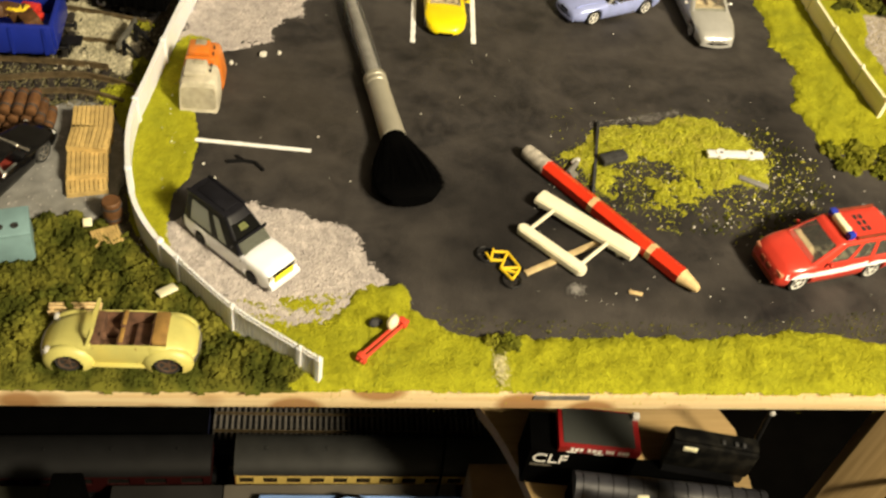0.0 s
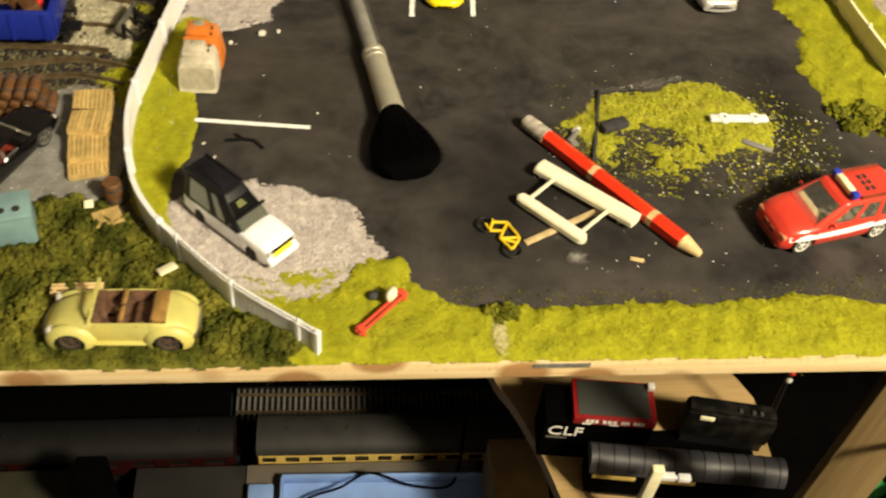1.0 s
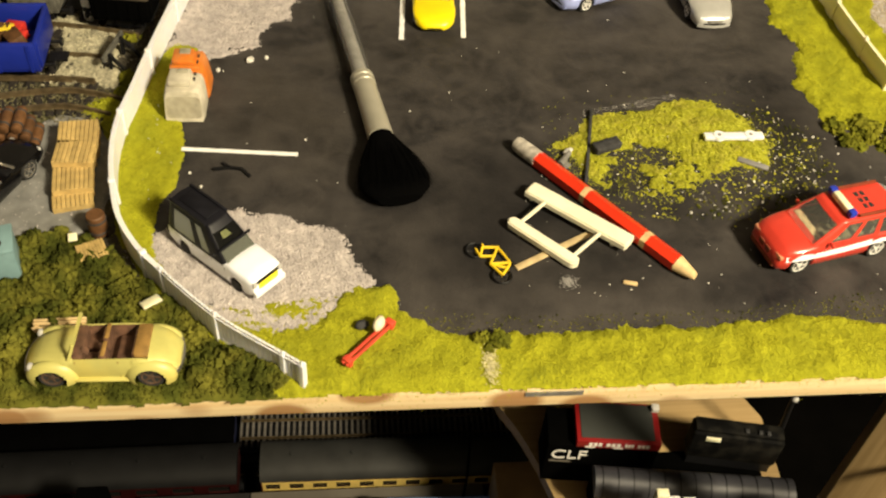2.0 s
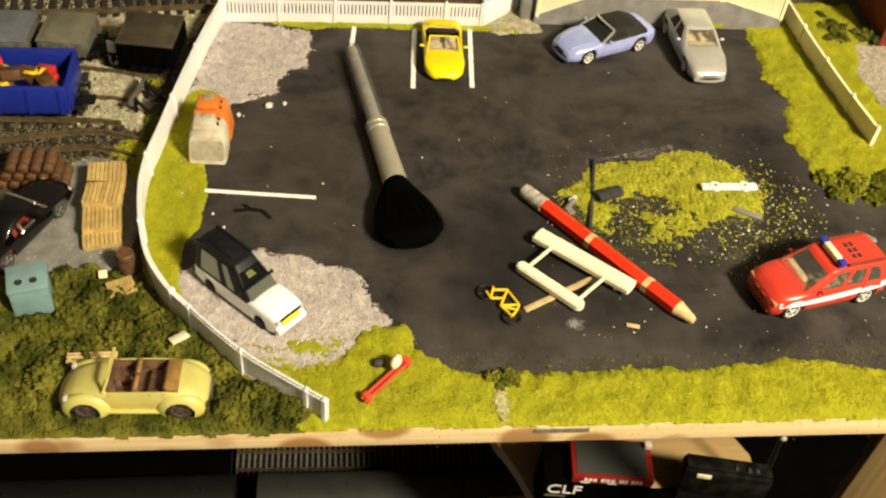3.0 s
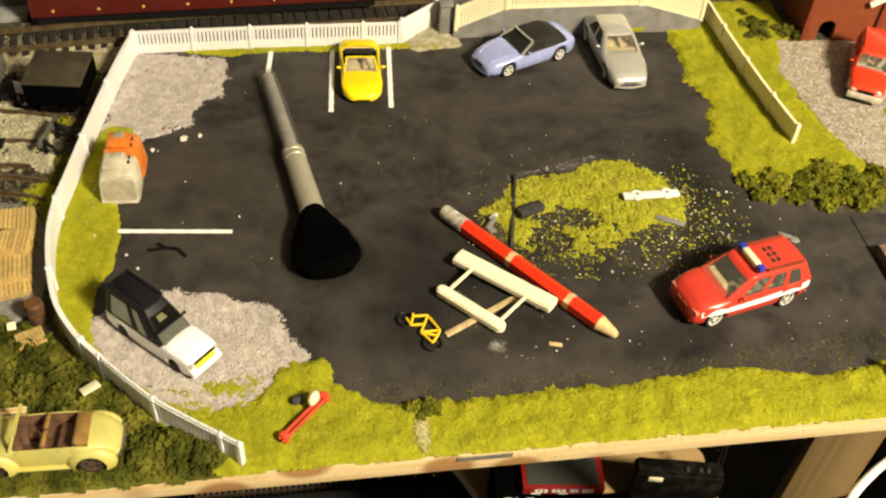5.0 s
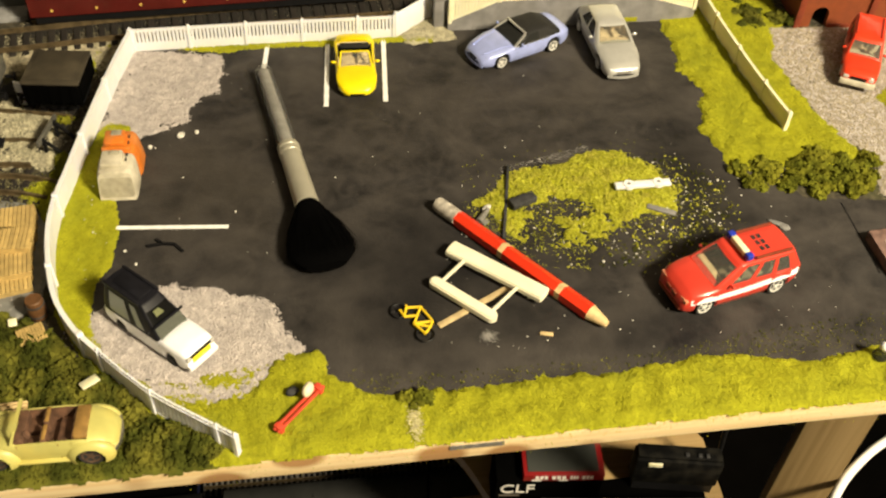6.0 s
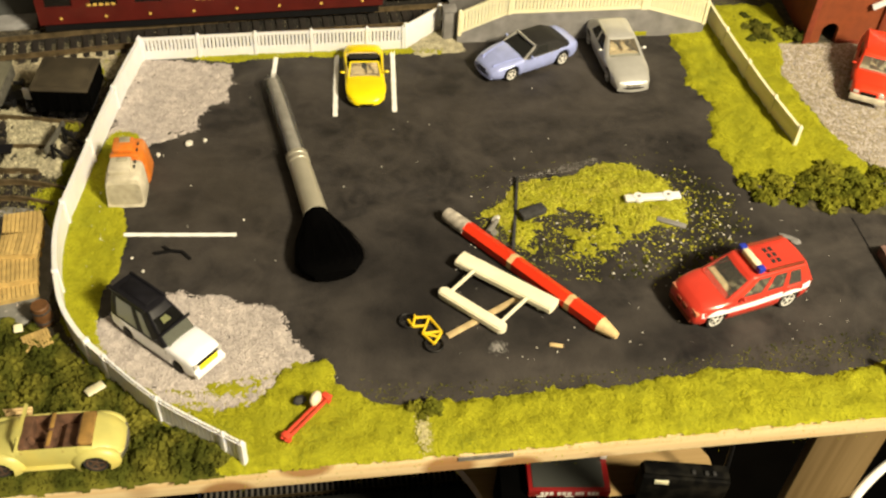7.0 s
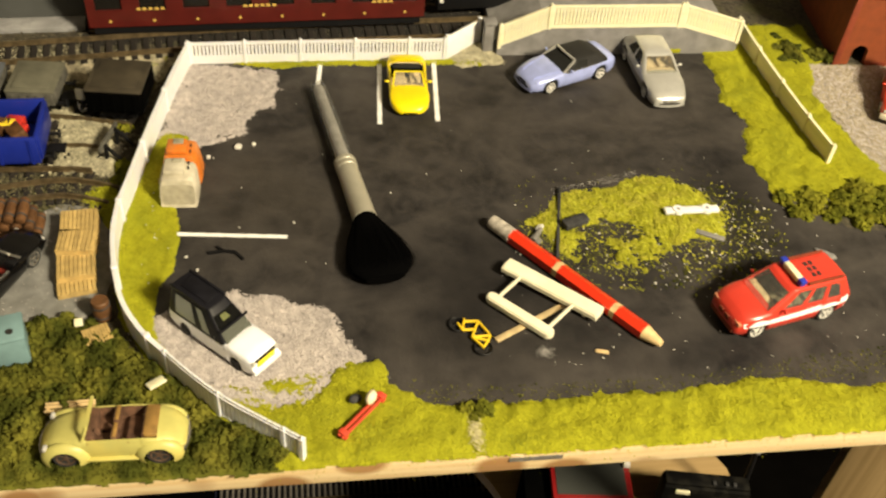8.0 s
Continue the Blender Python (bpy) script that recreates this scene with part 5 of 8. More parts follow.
def red_suv():
    c = Car("toy_car", 247.2, -59.6, 193.4, "red toy estate car with white stripe and roof light bar", "red",
            [(-30.5, 9.6, 4.6, 11.0, 11.6), (-29.4, 11.4, 3.6, 13.0, 13.6), (-24, 12.1, 3.0, 13.4, 13.8), (0, 12.2, 2.8, 13.2, 13.6), (13, 12.2, 2.8, 13.0, 13.5), (20, 12.0, 3.0, 12.4, 13.2),
             (26, 11.6, 3.0, 11.2, 12.2), (29, 10.6, 3.2, 9.6, 10.4), (30.5, 8.8, 4.0, 7.6, 8.2)], (-19.2, 19.0), 4.7, (-27, 12.5), 9.5, inside="olive_inside", size=(0.89, 0.91, 0.98))
    c.cabin((16.0, -30), (3.2, -25.5), 13.2, 21.6, 11.4, 9.0, ((0.10, 0.36), (0.43, 0.66), (0.73, 0.92)), crown=1.1, corner=0.14, sill=0.08, head=0.86)
    c.seats((2, -12), 5.0, 9.0, "olive_inside", 5.5)
    c.dash(10.5, 10, 12.8, "tan")
    c.mirrors(8.5, 14.6, 11.8, c.paint)
    c.strip("side_stripe", -29.0, 27.0, lambda x: 7.8 + 0.055 * max(0, -x), lambda x: 10.7 + 0.06 * max(0, -x) - 0.02 * max(0, x), M["whitecar"], label="white reflective side stripe")
    c.strip("lower_stripe", -13, 13, 4.0, 4.7, M["brickdark"], label="dark red sill line")
    for x in (-12.5, 1.0, 12.6):
        c.strip("door_gap", x - 0.16, x + 0.16, 4.4, 12.6, M["brickdark"], out=0.2, n=2)
    c.lamps(28.2, 8.0, 9.0, (3.0, 4.8, 2.2), M["amberlamp"], "amber tinted headlamp")
    c.lamps(-29.6, 9.6, 11.2, (1.6, 2.6, 4.2), M["brickdark"], "dark red tail lamp", "tail_light")
    for y in (2.2, -2.2):
        c.block("grille", (29.4, y - 1.7, 6.6, 30.7, y + 1.7, 9.2), M["brickdark"], "dark red kidney grille", 0.4)
    c.block("bumper", (28.8, -8.6, 3.6, 31.0, 8.6, 5.6), M["brickdark"], "dark red lower bumper", 0.6)
    bar = c.block("light_bar", (-2.6, -5.4, 22.6, 0.6, 5.4, 25.2), M["cream"], "cream roof light bar with blue lamps", 0.6)
    for y in (6.9, -6.9):
        c.block("blue_lamp", (-2.7, y - 1.6, 22.5, 0.7, y + 1.6, 25.4), M["blue"], "blue warning lamp", 0.7, parent=bar)
    for y in (8.2, -8.2):
        bm = bmesh.new()
        beam(bm, (-4.5, y, 23.0), (-23.5, y, 22.7), 0.8, 1.1)
        part("roof_rail", bm, M["brickdark"], c.t, "dark red roof rail", smooth=False)
    for k in range(3):
        for d in (-1.4, 1.4):
            c.block("roof_mark", (-12.0 - 0.9 + d, -4.6 + 3.4 * k, 22.55, -12.0 + 0.9 + d, -2.2 + 3.4 * k, 22.75), M["ink"], "dark painted roof mark", 0.0)


def white_suv():
    c = Car("toy_car", 21.2, -61.4, -44, "white toy off-road car with a black roof", "whitecar",
            [(-29, 10.6, 4.4, 10.6, 11.0), (-28, 11.4, 2.4, 11.0, 11.4), (-20, 11.7, 1.4, 11.2, 11.5), (8, 11.7, 1.2, 11.6, 12.0), (14, 11.6, 1.4, 12.8, 13.4), (25, 11.2, 2.0, 12.6, 13.2),
             (28, 10.8, 4.0, 11.8, 12.4), (29, 10.2, 4.6, 10.4, 11.0)], (-17.5, 17.5), 3.4, (-27, 10.5), 8.0, inside="black", size=(0.765, 0.66, 0.82), z=0.2, rim="debris")
    c.cabin((12.0, -28.5), (-2.0, -27.6), 11.2, 25.4, 11.2, 7.2, ((0.20, 0.36), (0.50, 0.93)), "black_glass", "roofblack", "roofblack", crown=0.7, corner=0.14, sill=0.10, head=0.80, side_mat="pale_glass")
    # glossy scuttle below the screen, the bar over it and a painted green reflection
    q = [Vector((12.6, 9.6, 12.2)), Vector((12.6, -9.6, 12.2)), Vector((7.4, -9.0, 17.6)), Vector((7.4, 9.0, 17.6))]
    c.pane(q, "smoke_glass", "lower_screen")
    bm = bmesh.new()
    beam(bm, (7.6, 9.6, 17.9), (7.6, -9.6, 17.9), 1.3, 1.0, 0.2)
    part("screen_bar", bm, M["roofblack"], c.t, "black bar across the windscreen")
    # olive pane that paints the green reflection in the windscreen
    q = [Vector((5.0, 1.6, 20.2)), Vector((5.0, -4.0, 20.2)), Vector((2.8, -3.8, 22.4)), Vector((2.8, 0.2, 22.4))]
    c.pane(q, "sticker", "sticker")
    c.block("roof_panel", (-24, -4.6, 25.6, -5, 4.6, 26.5), M["roofblack"], "raised black roof panel", 0.5)
    c.seats((-5, -17), 5.0, 8.0, "olive_inside", 6)
    c.dash(9.0, 9.5, 12.6, "black")
    c.mirrors(5.6, 15.5, 11.0, M["black"])
    for x in (-11, 2.0, 11.0):
        c.strip("door_gap", x - 0.15, x + 0.15, 3.6, 10.6, M["greywall"], out=0.2, n=2)
    c.strip("sill_guard", -12.5, 12.5, 1.4, 2.6, M["black"], label="black sill guard")
    c.block("front_plate", (29.0, -6.6, 7.4, 29.9, 6.6, 10.6), M["plate"], "yellow front panel", 0.2)
    c.block("bumper", (28.2, -10.6, 4.0, 31.0, 10.6, 7.2), M["whitecar"], "white front bumper", 0.6)
    c.block("bumper", (-31.0, -10.6, 4.4, -28.6, 10.6, 7.2), M["black"], "black rear bumper", 0.6)
    c.block("grille", (28.8, -7.4, 10.5, 29.5, 7.4, 12.0), M["black"], "black grille slot", 0.15)
    c.lamps(28.9, 8.9, 10.6, (1.0, 2.8, 2.8), M["lampglass"], "clear headlamp")
    for y in (7.9, -7.9):
        bm = bmesh.new()
        beam(bm, (-3, y * 0.92, 25.6), (-28, y * 0.92, 25.6), 1.7, 1.5, 0.3)
        part("roof_rail", bm, M["roofblack"], c.t, "black roof rail")


def yellow_roadster():
    c = Car("toy_car", 108.4, 100.4, -92, "bright yellow toy roadster with an open top", "yellow",
            [(-24, 7.4, 3.6, 8.0, 8.6), (-22.5, 9.2, 2.8, 9.6, 10.2), (-17, 10.1, 2.4, 10.2, 10.9), (-6, 10.0, 2.2, 9.8, 10.3), (6, 9.9, 2.2, 9.4, 10.0), (14, 10.0, 2.4, 9.2, 9.7),
             (18.5, 9.6, 2.4, 8.4, 9.2), (21.5, 8.4, 2.6, 7.0, 8.0), (23.4, 6.6, 2.9, 5.6, 6.4), (24.4, 4.0, 3.3, 4.8, 5.2)], (-14.5, 14.5), 4.0, (-14, 6.2), 4.6, inside="tan", size=(0.95, 1, 0.76))
    c.seats((-4.0,), 4.0, 4.6, "tan", 3.4)
    c.block("parcel_shelf", (-13.8, -8.2, 4.8, -7.0, 8.2, 9.2), M["matblack"], "black rear shelf", 0.3)
    c.dash(4.0, 8.0, 7.6, "tan")
    zb, zt = 9.8, 14.6
    q = [Vector((7.6, 8.1, zb)), Vector((7.6, -8.1, zb)), Vector((-1.4, -6.8, zt)), Vector((-1.4, 6.8, zt))]
    c.pane(q, "clear_glass", "windscreen")
    bm = bmesh.new()
    for a, b in ((0, 3), (1, 2), (3, 2)):
        beam(bm, q[a], q[b], 0.8)
    part("windscreen_frame", bm, c.paint, c.t, smooth=False)
    bm = bmesh.new()
    arch = []
    for k in range(13):
        a = math.pi * k / 12
        arch.append([bm.verts.new((-15.0 + dx, (8.4 + dr) * math.cos(a), 9.4 + (4.0 + dr) * math.sin(a) ** 0.7)) for dx, dr in ((-2.2, 0), (1.0, 0), (1.0, -1.0), (-2.2, -1.0))])
    for u, v in zip(arch, arch[1:]):
        for k in range(4):
            bm.faces.new((u[k], u[(k + 1) % 4], v[(k + 1) % 4], v[k]))
    bm.faces.new(arch[0])
    bm.faces.new(arch[-1])
    part("roll_hoop", bm, c.paint, c.t, "yellow rear hoop")
    c.block("hood_cover", (-14.6, -7.4, 8.4, -10.6, 7.4, 10.4), M["cloth"], "black folded hood", 0.5)
    c.mirrors(3.4, 10.9, 9.6, c.paint)
    c.lamps(21.0, 6.2, 7.3, (2.4, 2.2, 0.8), M["yellow"], "closed yellow headlamp lid")
    c.block("grille", (23.0, -3.6, 3.4, 24.6, 3.6, 4.5), M["black"], "dark air intake", 0.3)
    for x in (-7.5, 5.2):
        c.strip("door_gap", x - 0.14, x + 0.14, 3.0, 9.0, M["ochre"], out=0.18, n=2)


def saloon(name, x, y, rz, label, paint, cloth=False):
    c = Car("toy_car", x, y, rz, label, paint,
            [(-30.8, 5.6, 4.4, 7.6, 8.0), (-30, 8.4, 3.8, 9.2, 9.8), (-28, 10.2, 3.0, 10.6, 11.3), (-22, 11.2, 2.6, 11.2, 11.9), (-5, 11.4, 2.4, 11.0, 11.5), (10, 11.3, 2.4, 10.7, 11.2), (17, 11.0, 2.4, 10.0, 10.8),
             (22, 10.6, 2.5, 9.0, 10.0), (26, 10.2, 2.6, 7.9, 9.0), (28.8, 9.4, 2.8, 6.9, 8.0), (30.2, 8.4, 3.1, 6.0, 6.9), (30.9, 6.6, 3.5, 5.2, 5.7)], (-17.5, 18.0), 4.1, (-20, 9.5), 8.0, inside="black" if cloth else "tan", size=(0.895, 0.95, 0.97) if cloth else (0.96, 0.97, 0.97))
    if cloth:
        c.cabin((10.5, -24), (0.5, -14.5), 10.9, 15.6, 10.6, 8.2, ((0.06, 0.50),), "dark_glass", "cloth", "cloth", rear_glass=False, corner=0.2, bow=0.10, crown=1.0, sill=0.06, head=0.88)
        for s in (1, -1):
            bm = bmesh.new()
            beam(bm, (9.8, s * 10.0, 10.7), (1.8, s * 8.3, 15.6), 0.95)
            part("windscreen_pillar", bm, M["silver"], c.t, "pale windscreen pillar", smooth=False)
            bm = bmesh.new()
            beam(bm, (8.5, s * 10.75, 11.0), (-14, s * 10.75, 11.3), 0.5)
            part("door_top", bm, M["chrome"], c.t, "bright door top line", smooth=False)
        bm = bmesh.new()
        ribbon(bm, [Vector((1.6 + 0.9 * (1 - (yy / 8.4) ** 2), yy, 15.7 + 0.5 * (1 - (yy / 8.4) ** 2))) for yy in np.linspace(-8.4, 8.4, 11).tolist()], -0.2, 0.7, 0.9)
        part("windscreen_header", bm, M["silver"], c.t, "pale windscreen top rail", smooth=False)
        for s in (1, -1):
            bm = bmesh.new()
            ribbon(bm, [Vector((27.5, s * 5.2, 9.0)), Vector((20, s * 6.6, 10.55)), Vector((11, s * 8.0, 11.25))], -0.3, 0.35, 0.45)
            part("bonnet_crease", bm, c.paint, c.t, smooth=False)
        c.seats((-4, -13), 4.6, 5.0, "black", 6)
        c.dash(7, 9.4, 10.6, "black")
    else:
        c.cabin((12, -26), (2.0, -15.5), 10.9, 17.2, 10.6, 7.8, ((0.07, 0.40), (0.46, 0.78)), "clear_glass", crown=1.1, corner=0.17, bow=0.08, head=0.90, sill=0.06, side_mat="dark_glass")
        c.seats((0, -12), 4.6, 7.6, "tan", 4.5)
        c.dash(8, 9.4, 10.6, "tan")
    c.mirrors(6.0, 12.2, 10.9, c.paint)
    c.lamps(26.6, 7.0, 7.4, (2.6, 3.2, 1.4), M["lampglass"] if not cloth else M["chrome"], "clear headlamp")
    c.lamps(-28.9, 7.0, 9.0, (1.2, 2.4, 1.2), M["brickdark"], "dark red tail lamp", "tail_light")
    c.block("grille", (29.2, -3.2, 5.4, 31.1, 3.2, 6.6) if cloth else (29.6, -4.2, 5.5, 31.0, 4.2, 6.4), M["black"] if cloth else M["steel"], "dark grille" if cloth else "dull grey grille", 0.3)
    bm = bmesh.new()
    ribbon(bm, [Vector((31.3 - 0.026 * yy * yy, yy, 2.8)) for yy in np.linspace(-8.2, 8.2, 13).tolist()], 0, 1.5, 1.4)
    part("bumper", bm, c.paint, c.t, "front bumper")
    bm = bmesh.new()
    ribbon(bm, [Vector((31.1 - 0.026 * yy * yy, yy, 4.3)) for yy in np.linspace(-8.0, 8.0, 13).tolist()], 0, 0.6, 1.3)
    part("bumper_slot", bm, M["black"], c.t, "dark slot above the bumper")
    for xx in (-9, 1.5, 10.0):
        c.strip("door_gap", xx - 0.14, xx + 0.14, 3.4, 10.4, M["steel"], out=0.18, n=2)
    if not cloth:
        c.block("badge_plate", (30.6, -3.4, 5.0, 31.5, 3.4, 6.6), M["steel"], "grey blank plate on the nose", 0.3)
        # light falling on the silver nose, put in as a white panel
        c.block("nose_panel", (28.2, -7.6, 6.6, 29.9, 7.6, 7.5), M["whitecar"], "white panel that paints the light on the nose", 0.4)
        c.strip("rubbing_strip", -20, 22, 6.6, 7.2, M["steel"], out=0.2, label="grey rubbing strip")


def path_suv():
    c = Car("toy_car", 371, 83, -119.5, "orange red toy off-road car on the gravel path", "orange_red",
            [(-29, 9.2, 4.6, 11.4, 12.0), (-28, 10.6, 3.8, 12.4, 13.0), (-18, 11.2, 3.2, 12.6, 13.0), (8, 11.2, 3.0, 12.4, 12.8), (14, 11.0, 3.2, 12.0, 12.6), (25, 10.4, 3.4, 11.2, 12.0),
             (28, 9.6, 3.8, 9.8, 10.6), (29, 8.6, 4.4, 8.4, 9.2)], (-17, 17.5), 4.5, (-26, 9.0), 6.0, z=1.2, size=(0.85, 0.85, 0.82))
    c.cabin((11.5, -28.5), (2.4, -25), 12.4, 20.8, 10.5, 8.7, ((0.10, 0.34), (0.42, 0.66), (0.73, 0.92)), "clear_glass", crown=0.8, corner=0.14, sill=0.12, head=0.82)
    # seats and dashboard are beige to imitate the windscreen's pale reflection
    c.seats((0, -13), 4.8, 6.2, "beige", 7)
    c.dash(8, 9, 12, "beige")
    c.mirrors(6.4, 14.0, 10.8, c.paint)
    c.block("bumper", (27.6, -10.2, 3.6, 30.8, 10.2, 7.2), M["beige"], "pale front bumper", 0.8)
    c.block("grille", (28.6, -4.6, 7.4, 29.5, 4.6, 9.4), M["black"], "black grille", 0.3)
    c.lamps(28.4, 7.2, 8.6, (1.6, 3.4, 2.2), M["lampglass"], "clear headlamp")
    for y in (7.4, -7.4):
        bm = bmesh.new()
        beam(bm, (0, y, 21.9), (-23, y, 21.9), 0.8, 1.0)
        part("roof_rail", bm, M["orange_red"], c.t, smooth=False)


def beetle():
    c = Car("toy_car", -13.8, -107.6, 179, "pale lemon toy convertible with brown seats, parked in the shrubs", "lemon",
            [(-25, 5.4, 4.6, 6.2, 6.6), (-23.5, 7.0, 4.0, 8.2, 8.8), (-20, 8.1, 3.6, 10.4, 11.2), (-14, 8.8, 3.4, 12.0, 12.6), (-6, 9.0, 3.2, 12.2, 12.6), (6, 8.9, 3.2, 12.0, 12.4), (12, 8.6, 3.4, 11.4, 12.2),
             (18, 7.9, 3.8, 9.8, 11.2), (22, 7.0, 4.2, 7.8, 9.6), (25, 5.0, 4.8, 5.8, 6.8)], (-16.0, 16.0), 4.6, (-15.5, 8.5), 5.4, inside="brown", z=1.0, track_in=-0.9, rim="rust", rx=6, size=(0.97, 0.97, 0.97))
    for wx in (-16, 16):
        for s in (1, -1):
            bm = bmesh.new()
            vs = ball(bm, (wx, s * 8.0, 4.6), (8.4, 3.5, 6.6), 96, 64)
            low = [v for v in bm.verts if (v.co.x - wx) ** 2 + (v.co.z - 4.0) ** 2 < 4.9 ** 2 and abs(v.co.y) > 8.6 or v.co.z < 2.0]
            bmesh.ops.delete(bm, geom=low, context="VERTS")
            part("fender", bm, c.paint, c.t, "rounded lemon yellow fender")
    for s in (1, -1):
        c.block("running_board", (-10, s * 8.2 - 1.6, 3.0, 10, s * 8.2 + 1.6, 4.0), c.paint, "", 0.4)
    for x, sg in ((25.6, 1), (-25.6, -1)):
        bm = bmesh.new()
        ribbon(bm, [Vector((x - sg * 0.027 * yy * yy, yy, 4.4)) for yy in np.linspace(-9, 9, 13).tolist()], 0, 1.6, 0.9)
        part("bumper", bm, M["chrome"], c.t, "chrome bumper")
    for x, m in ((3.0, "brown"), (-7.5, "brown")):
        for y in (4.0, -4.0) if x > 0 else (0,):
            bm = bmesh.new()
            w = 3.2 if x > 0 else 6.6
            box(bm, x - 3.6, y - w, 5.4, x + 3.2, y + w, 8.4, 0.7)
            box(bm, x - 4.6, y - w, 6.4, x - 2.6, y + w, 13.0, 0.8)
            st = part("seat", bm, M[m], c.t, "dark brown seat")
            bm = bmesh.new()
            box(bm, x - 4.8, y - w - 0.1, 12.7, x - 3.4, y + w + 0.1, 13.3, 0.25)
            part("seat_piping", bm, M["ochre"], st, "ochre top of the seat back")
    c.block("hood_stowage", (-15.6, -7.2, 11.4, -11.0, 7.2, 13.4), M["ochre"], "ochre folded hood", 0.7)
    c.dash(7.6, 7.4, 12.2, "brown")
    bm = bmesh.new()
    q = [Vector(p) for p in ((9.6, 8.0, 12.2), (9.6, -8.0, 12.2), (7.4, -7.2, 18.2), (7.4, 7.2, 18.2))]
    for a, b in ((0, 1), (1, 2), (2, 3), (3, 0)):
        beam(bm, q[a], q[b], 1.0)
    part("windscreen_frame", bm, c.paint, c.t, "pale lemon windscreen frame", smooth=False)
    c.pane(q, "clear_glass", "windscreen")
    c.strip("door_gap", -6.2, -5.9, 4.4, 11.6, M["ochre"], out=0.16, n=2)
    c.strip("door_gap", 7.6, 7.9, 4.4, 11.4, M["ochre"], out=0.16, n=2)
    c.lamps(22.4, 7.6, 8.6, (1.8, 2.6, 2.6), M["lampglass"], "round headlamp")


def black_roadster():
    c = Car("toy_car", -70, -29, 64, "glossy black toy roadster with raised hood and red interior", "glossblack",
            [(-28, 7.6, 3.6, 7.6, 8.2), (-26, 9.4, 3.0, 9.4, 10.0), (-18, 10.4, 2.6, 10.0, 10.6), (0, 10.4, 2.4, 9.6, 10.0), (14, 10.2, 2.4, 9.4, 10.0), (24, 9.4, 2.6, 8.0, 8.8), (28, 7.2, 3.2, 6.0, 6.6)],
            (-16, 17), 4.2, (-13, 9), 4.6, inside="darkred", z=1.2, rim="chrome", size=(1, 0.86, 1))
    c.seats((-3,), 4.6, 4.8, "darkred", 6)
    c.dash(8.4, 8.6, 9.6, "black")
    # raised hood over the seats, its side windows down
    hood = [(6.4, 15.4, 7.2), (2.0, 16.6, 7.6), (-4.0, 16.6, 7.8), (-9.0, 15.0, 8.0), (-13.0, 11.6, 8.4), (-15.0, 9.8, 8.6)]
    bm = bmesh.new()
    rows = []
    for x, z, w in hood:
        rows.append([bm.verts.new((x, w * math.sin(math.pi / 2 * (k / 6 - 1) * 0.999), z - 2.2 * (1 - math.cos(math.pi / 2 * (k / 6 - 1))))) for k in range(13)])
    for u, v in zip(rows, rows[1:]):
        for k in range(12):
            bm.faces.new((u[k], u[k + 1], v[k + 1], v[k]))
    bmesh.ops.recalc_face_normals(bm, faces=bm.faces)
    bmesh.ops.solidify(bm, geom=bm.faces[:], thickness=0.5)
    part("hood", bm, M["glossblack"], c.t, "raised black hood", smooth=50)
    for s in (1, -1):
        bm = bmesh.new()
        prism(bm, [(-8.0, 9.6), (-15.2, 9.6), (-12.4, 11.2), (-9.0, 13.2)], -0.35, 0.35, Matrix.Translation((0, s * 8.3, 0)) @ Matrix.Rotation(math.radians(90), 4, "X"))
        part("hood_side", bm, M["matblack"], c.t, "black hood side", smooth=False)
        bm = bmesh.new()
        beam(bm, (-3.4, s * 8.6, 9.6), (-4.4, s * 8.0, 14.2), 1.0)
        beam(bm, (-3.4, s * 8.6, 9.7), (3.0, s * 8.9, 9.9), 0.8)
        part("door_trim", bm, M["chrome"], c.t, "bright door trim", smooth=False)
    q = [Vector(p) for p in ((11.0, 8.4, 9.8), (11.0, -8.4, 9.8), (6.8, -7.3, 15.2), (6.8, 7.3, 15.2))]
    c.pane(q, "clear_glass", "windscreen")
    bm = bmesh.new()
    for a, b in ((0, 3), (1, 2), (3, 2), (0, 1)):
        beam(bm, q[a], q[b], 0.9)
    part("windscreen_frame", bm, M["chrome"], c.t, "chrome windscreen frame", smooth=False)
    c.lamps(26, 6.8, 6.8, (1.6, 2.8, 1.6), M["lampglass"], "clear headlamp")


red_suv()
white_suv()
yellow_roadster()
saloon("toy_car", 241.0, 109.4, -88, "silver grey toy saloon car with a tan interior", "silver")
saloon("toy_car", 193.4, 111.5, 203.5, "lilac blue toy convertible with a dark cloth hood", "lilac", cloth=True)
path_suv()
beetle()
black_roadster()


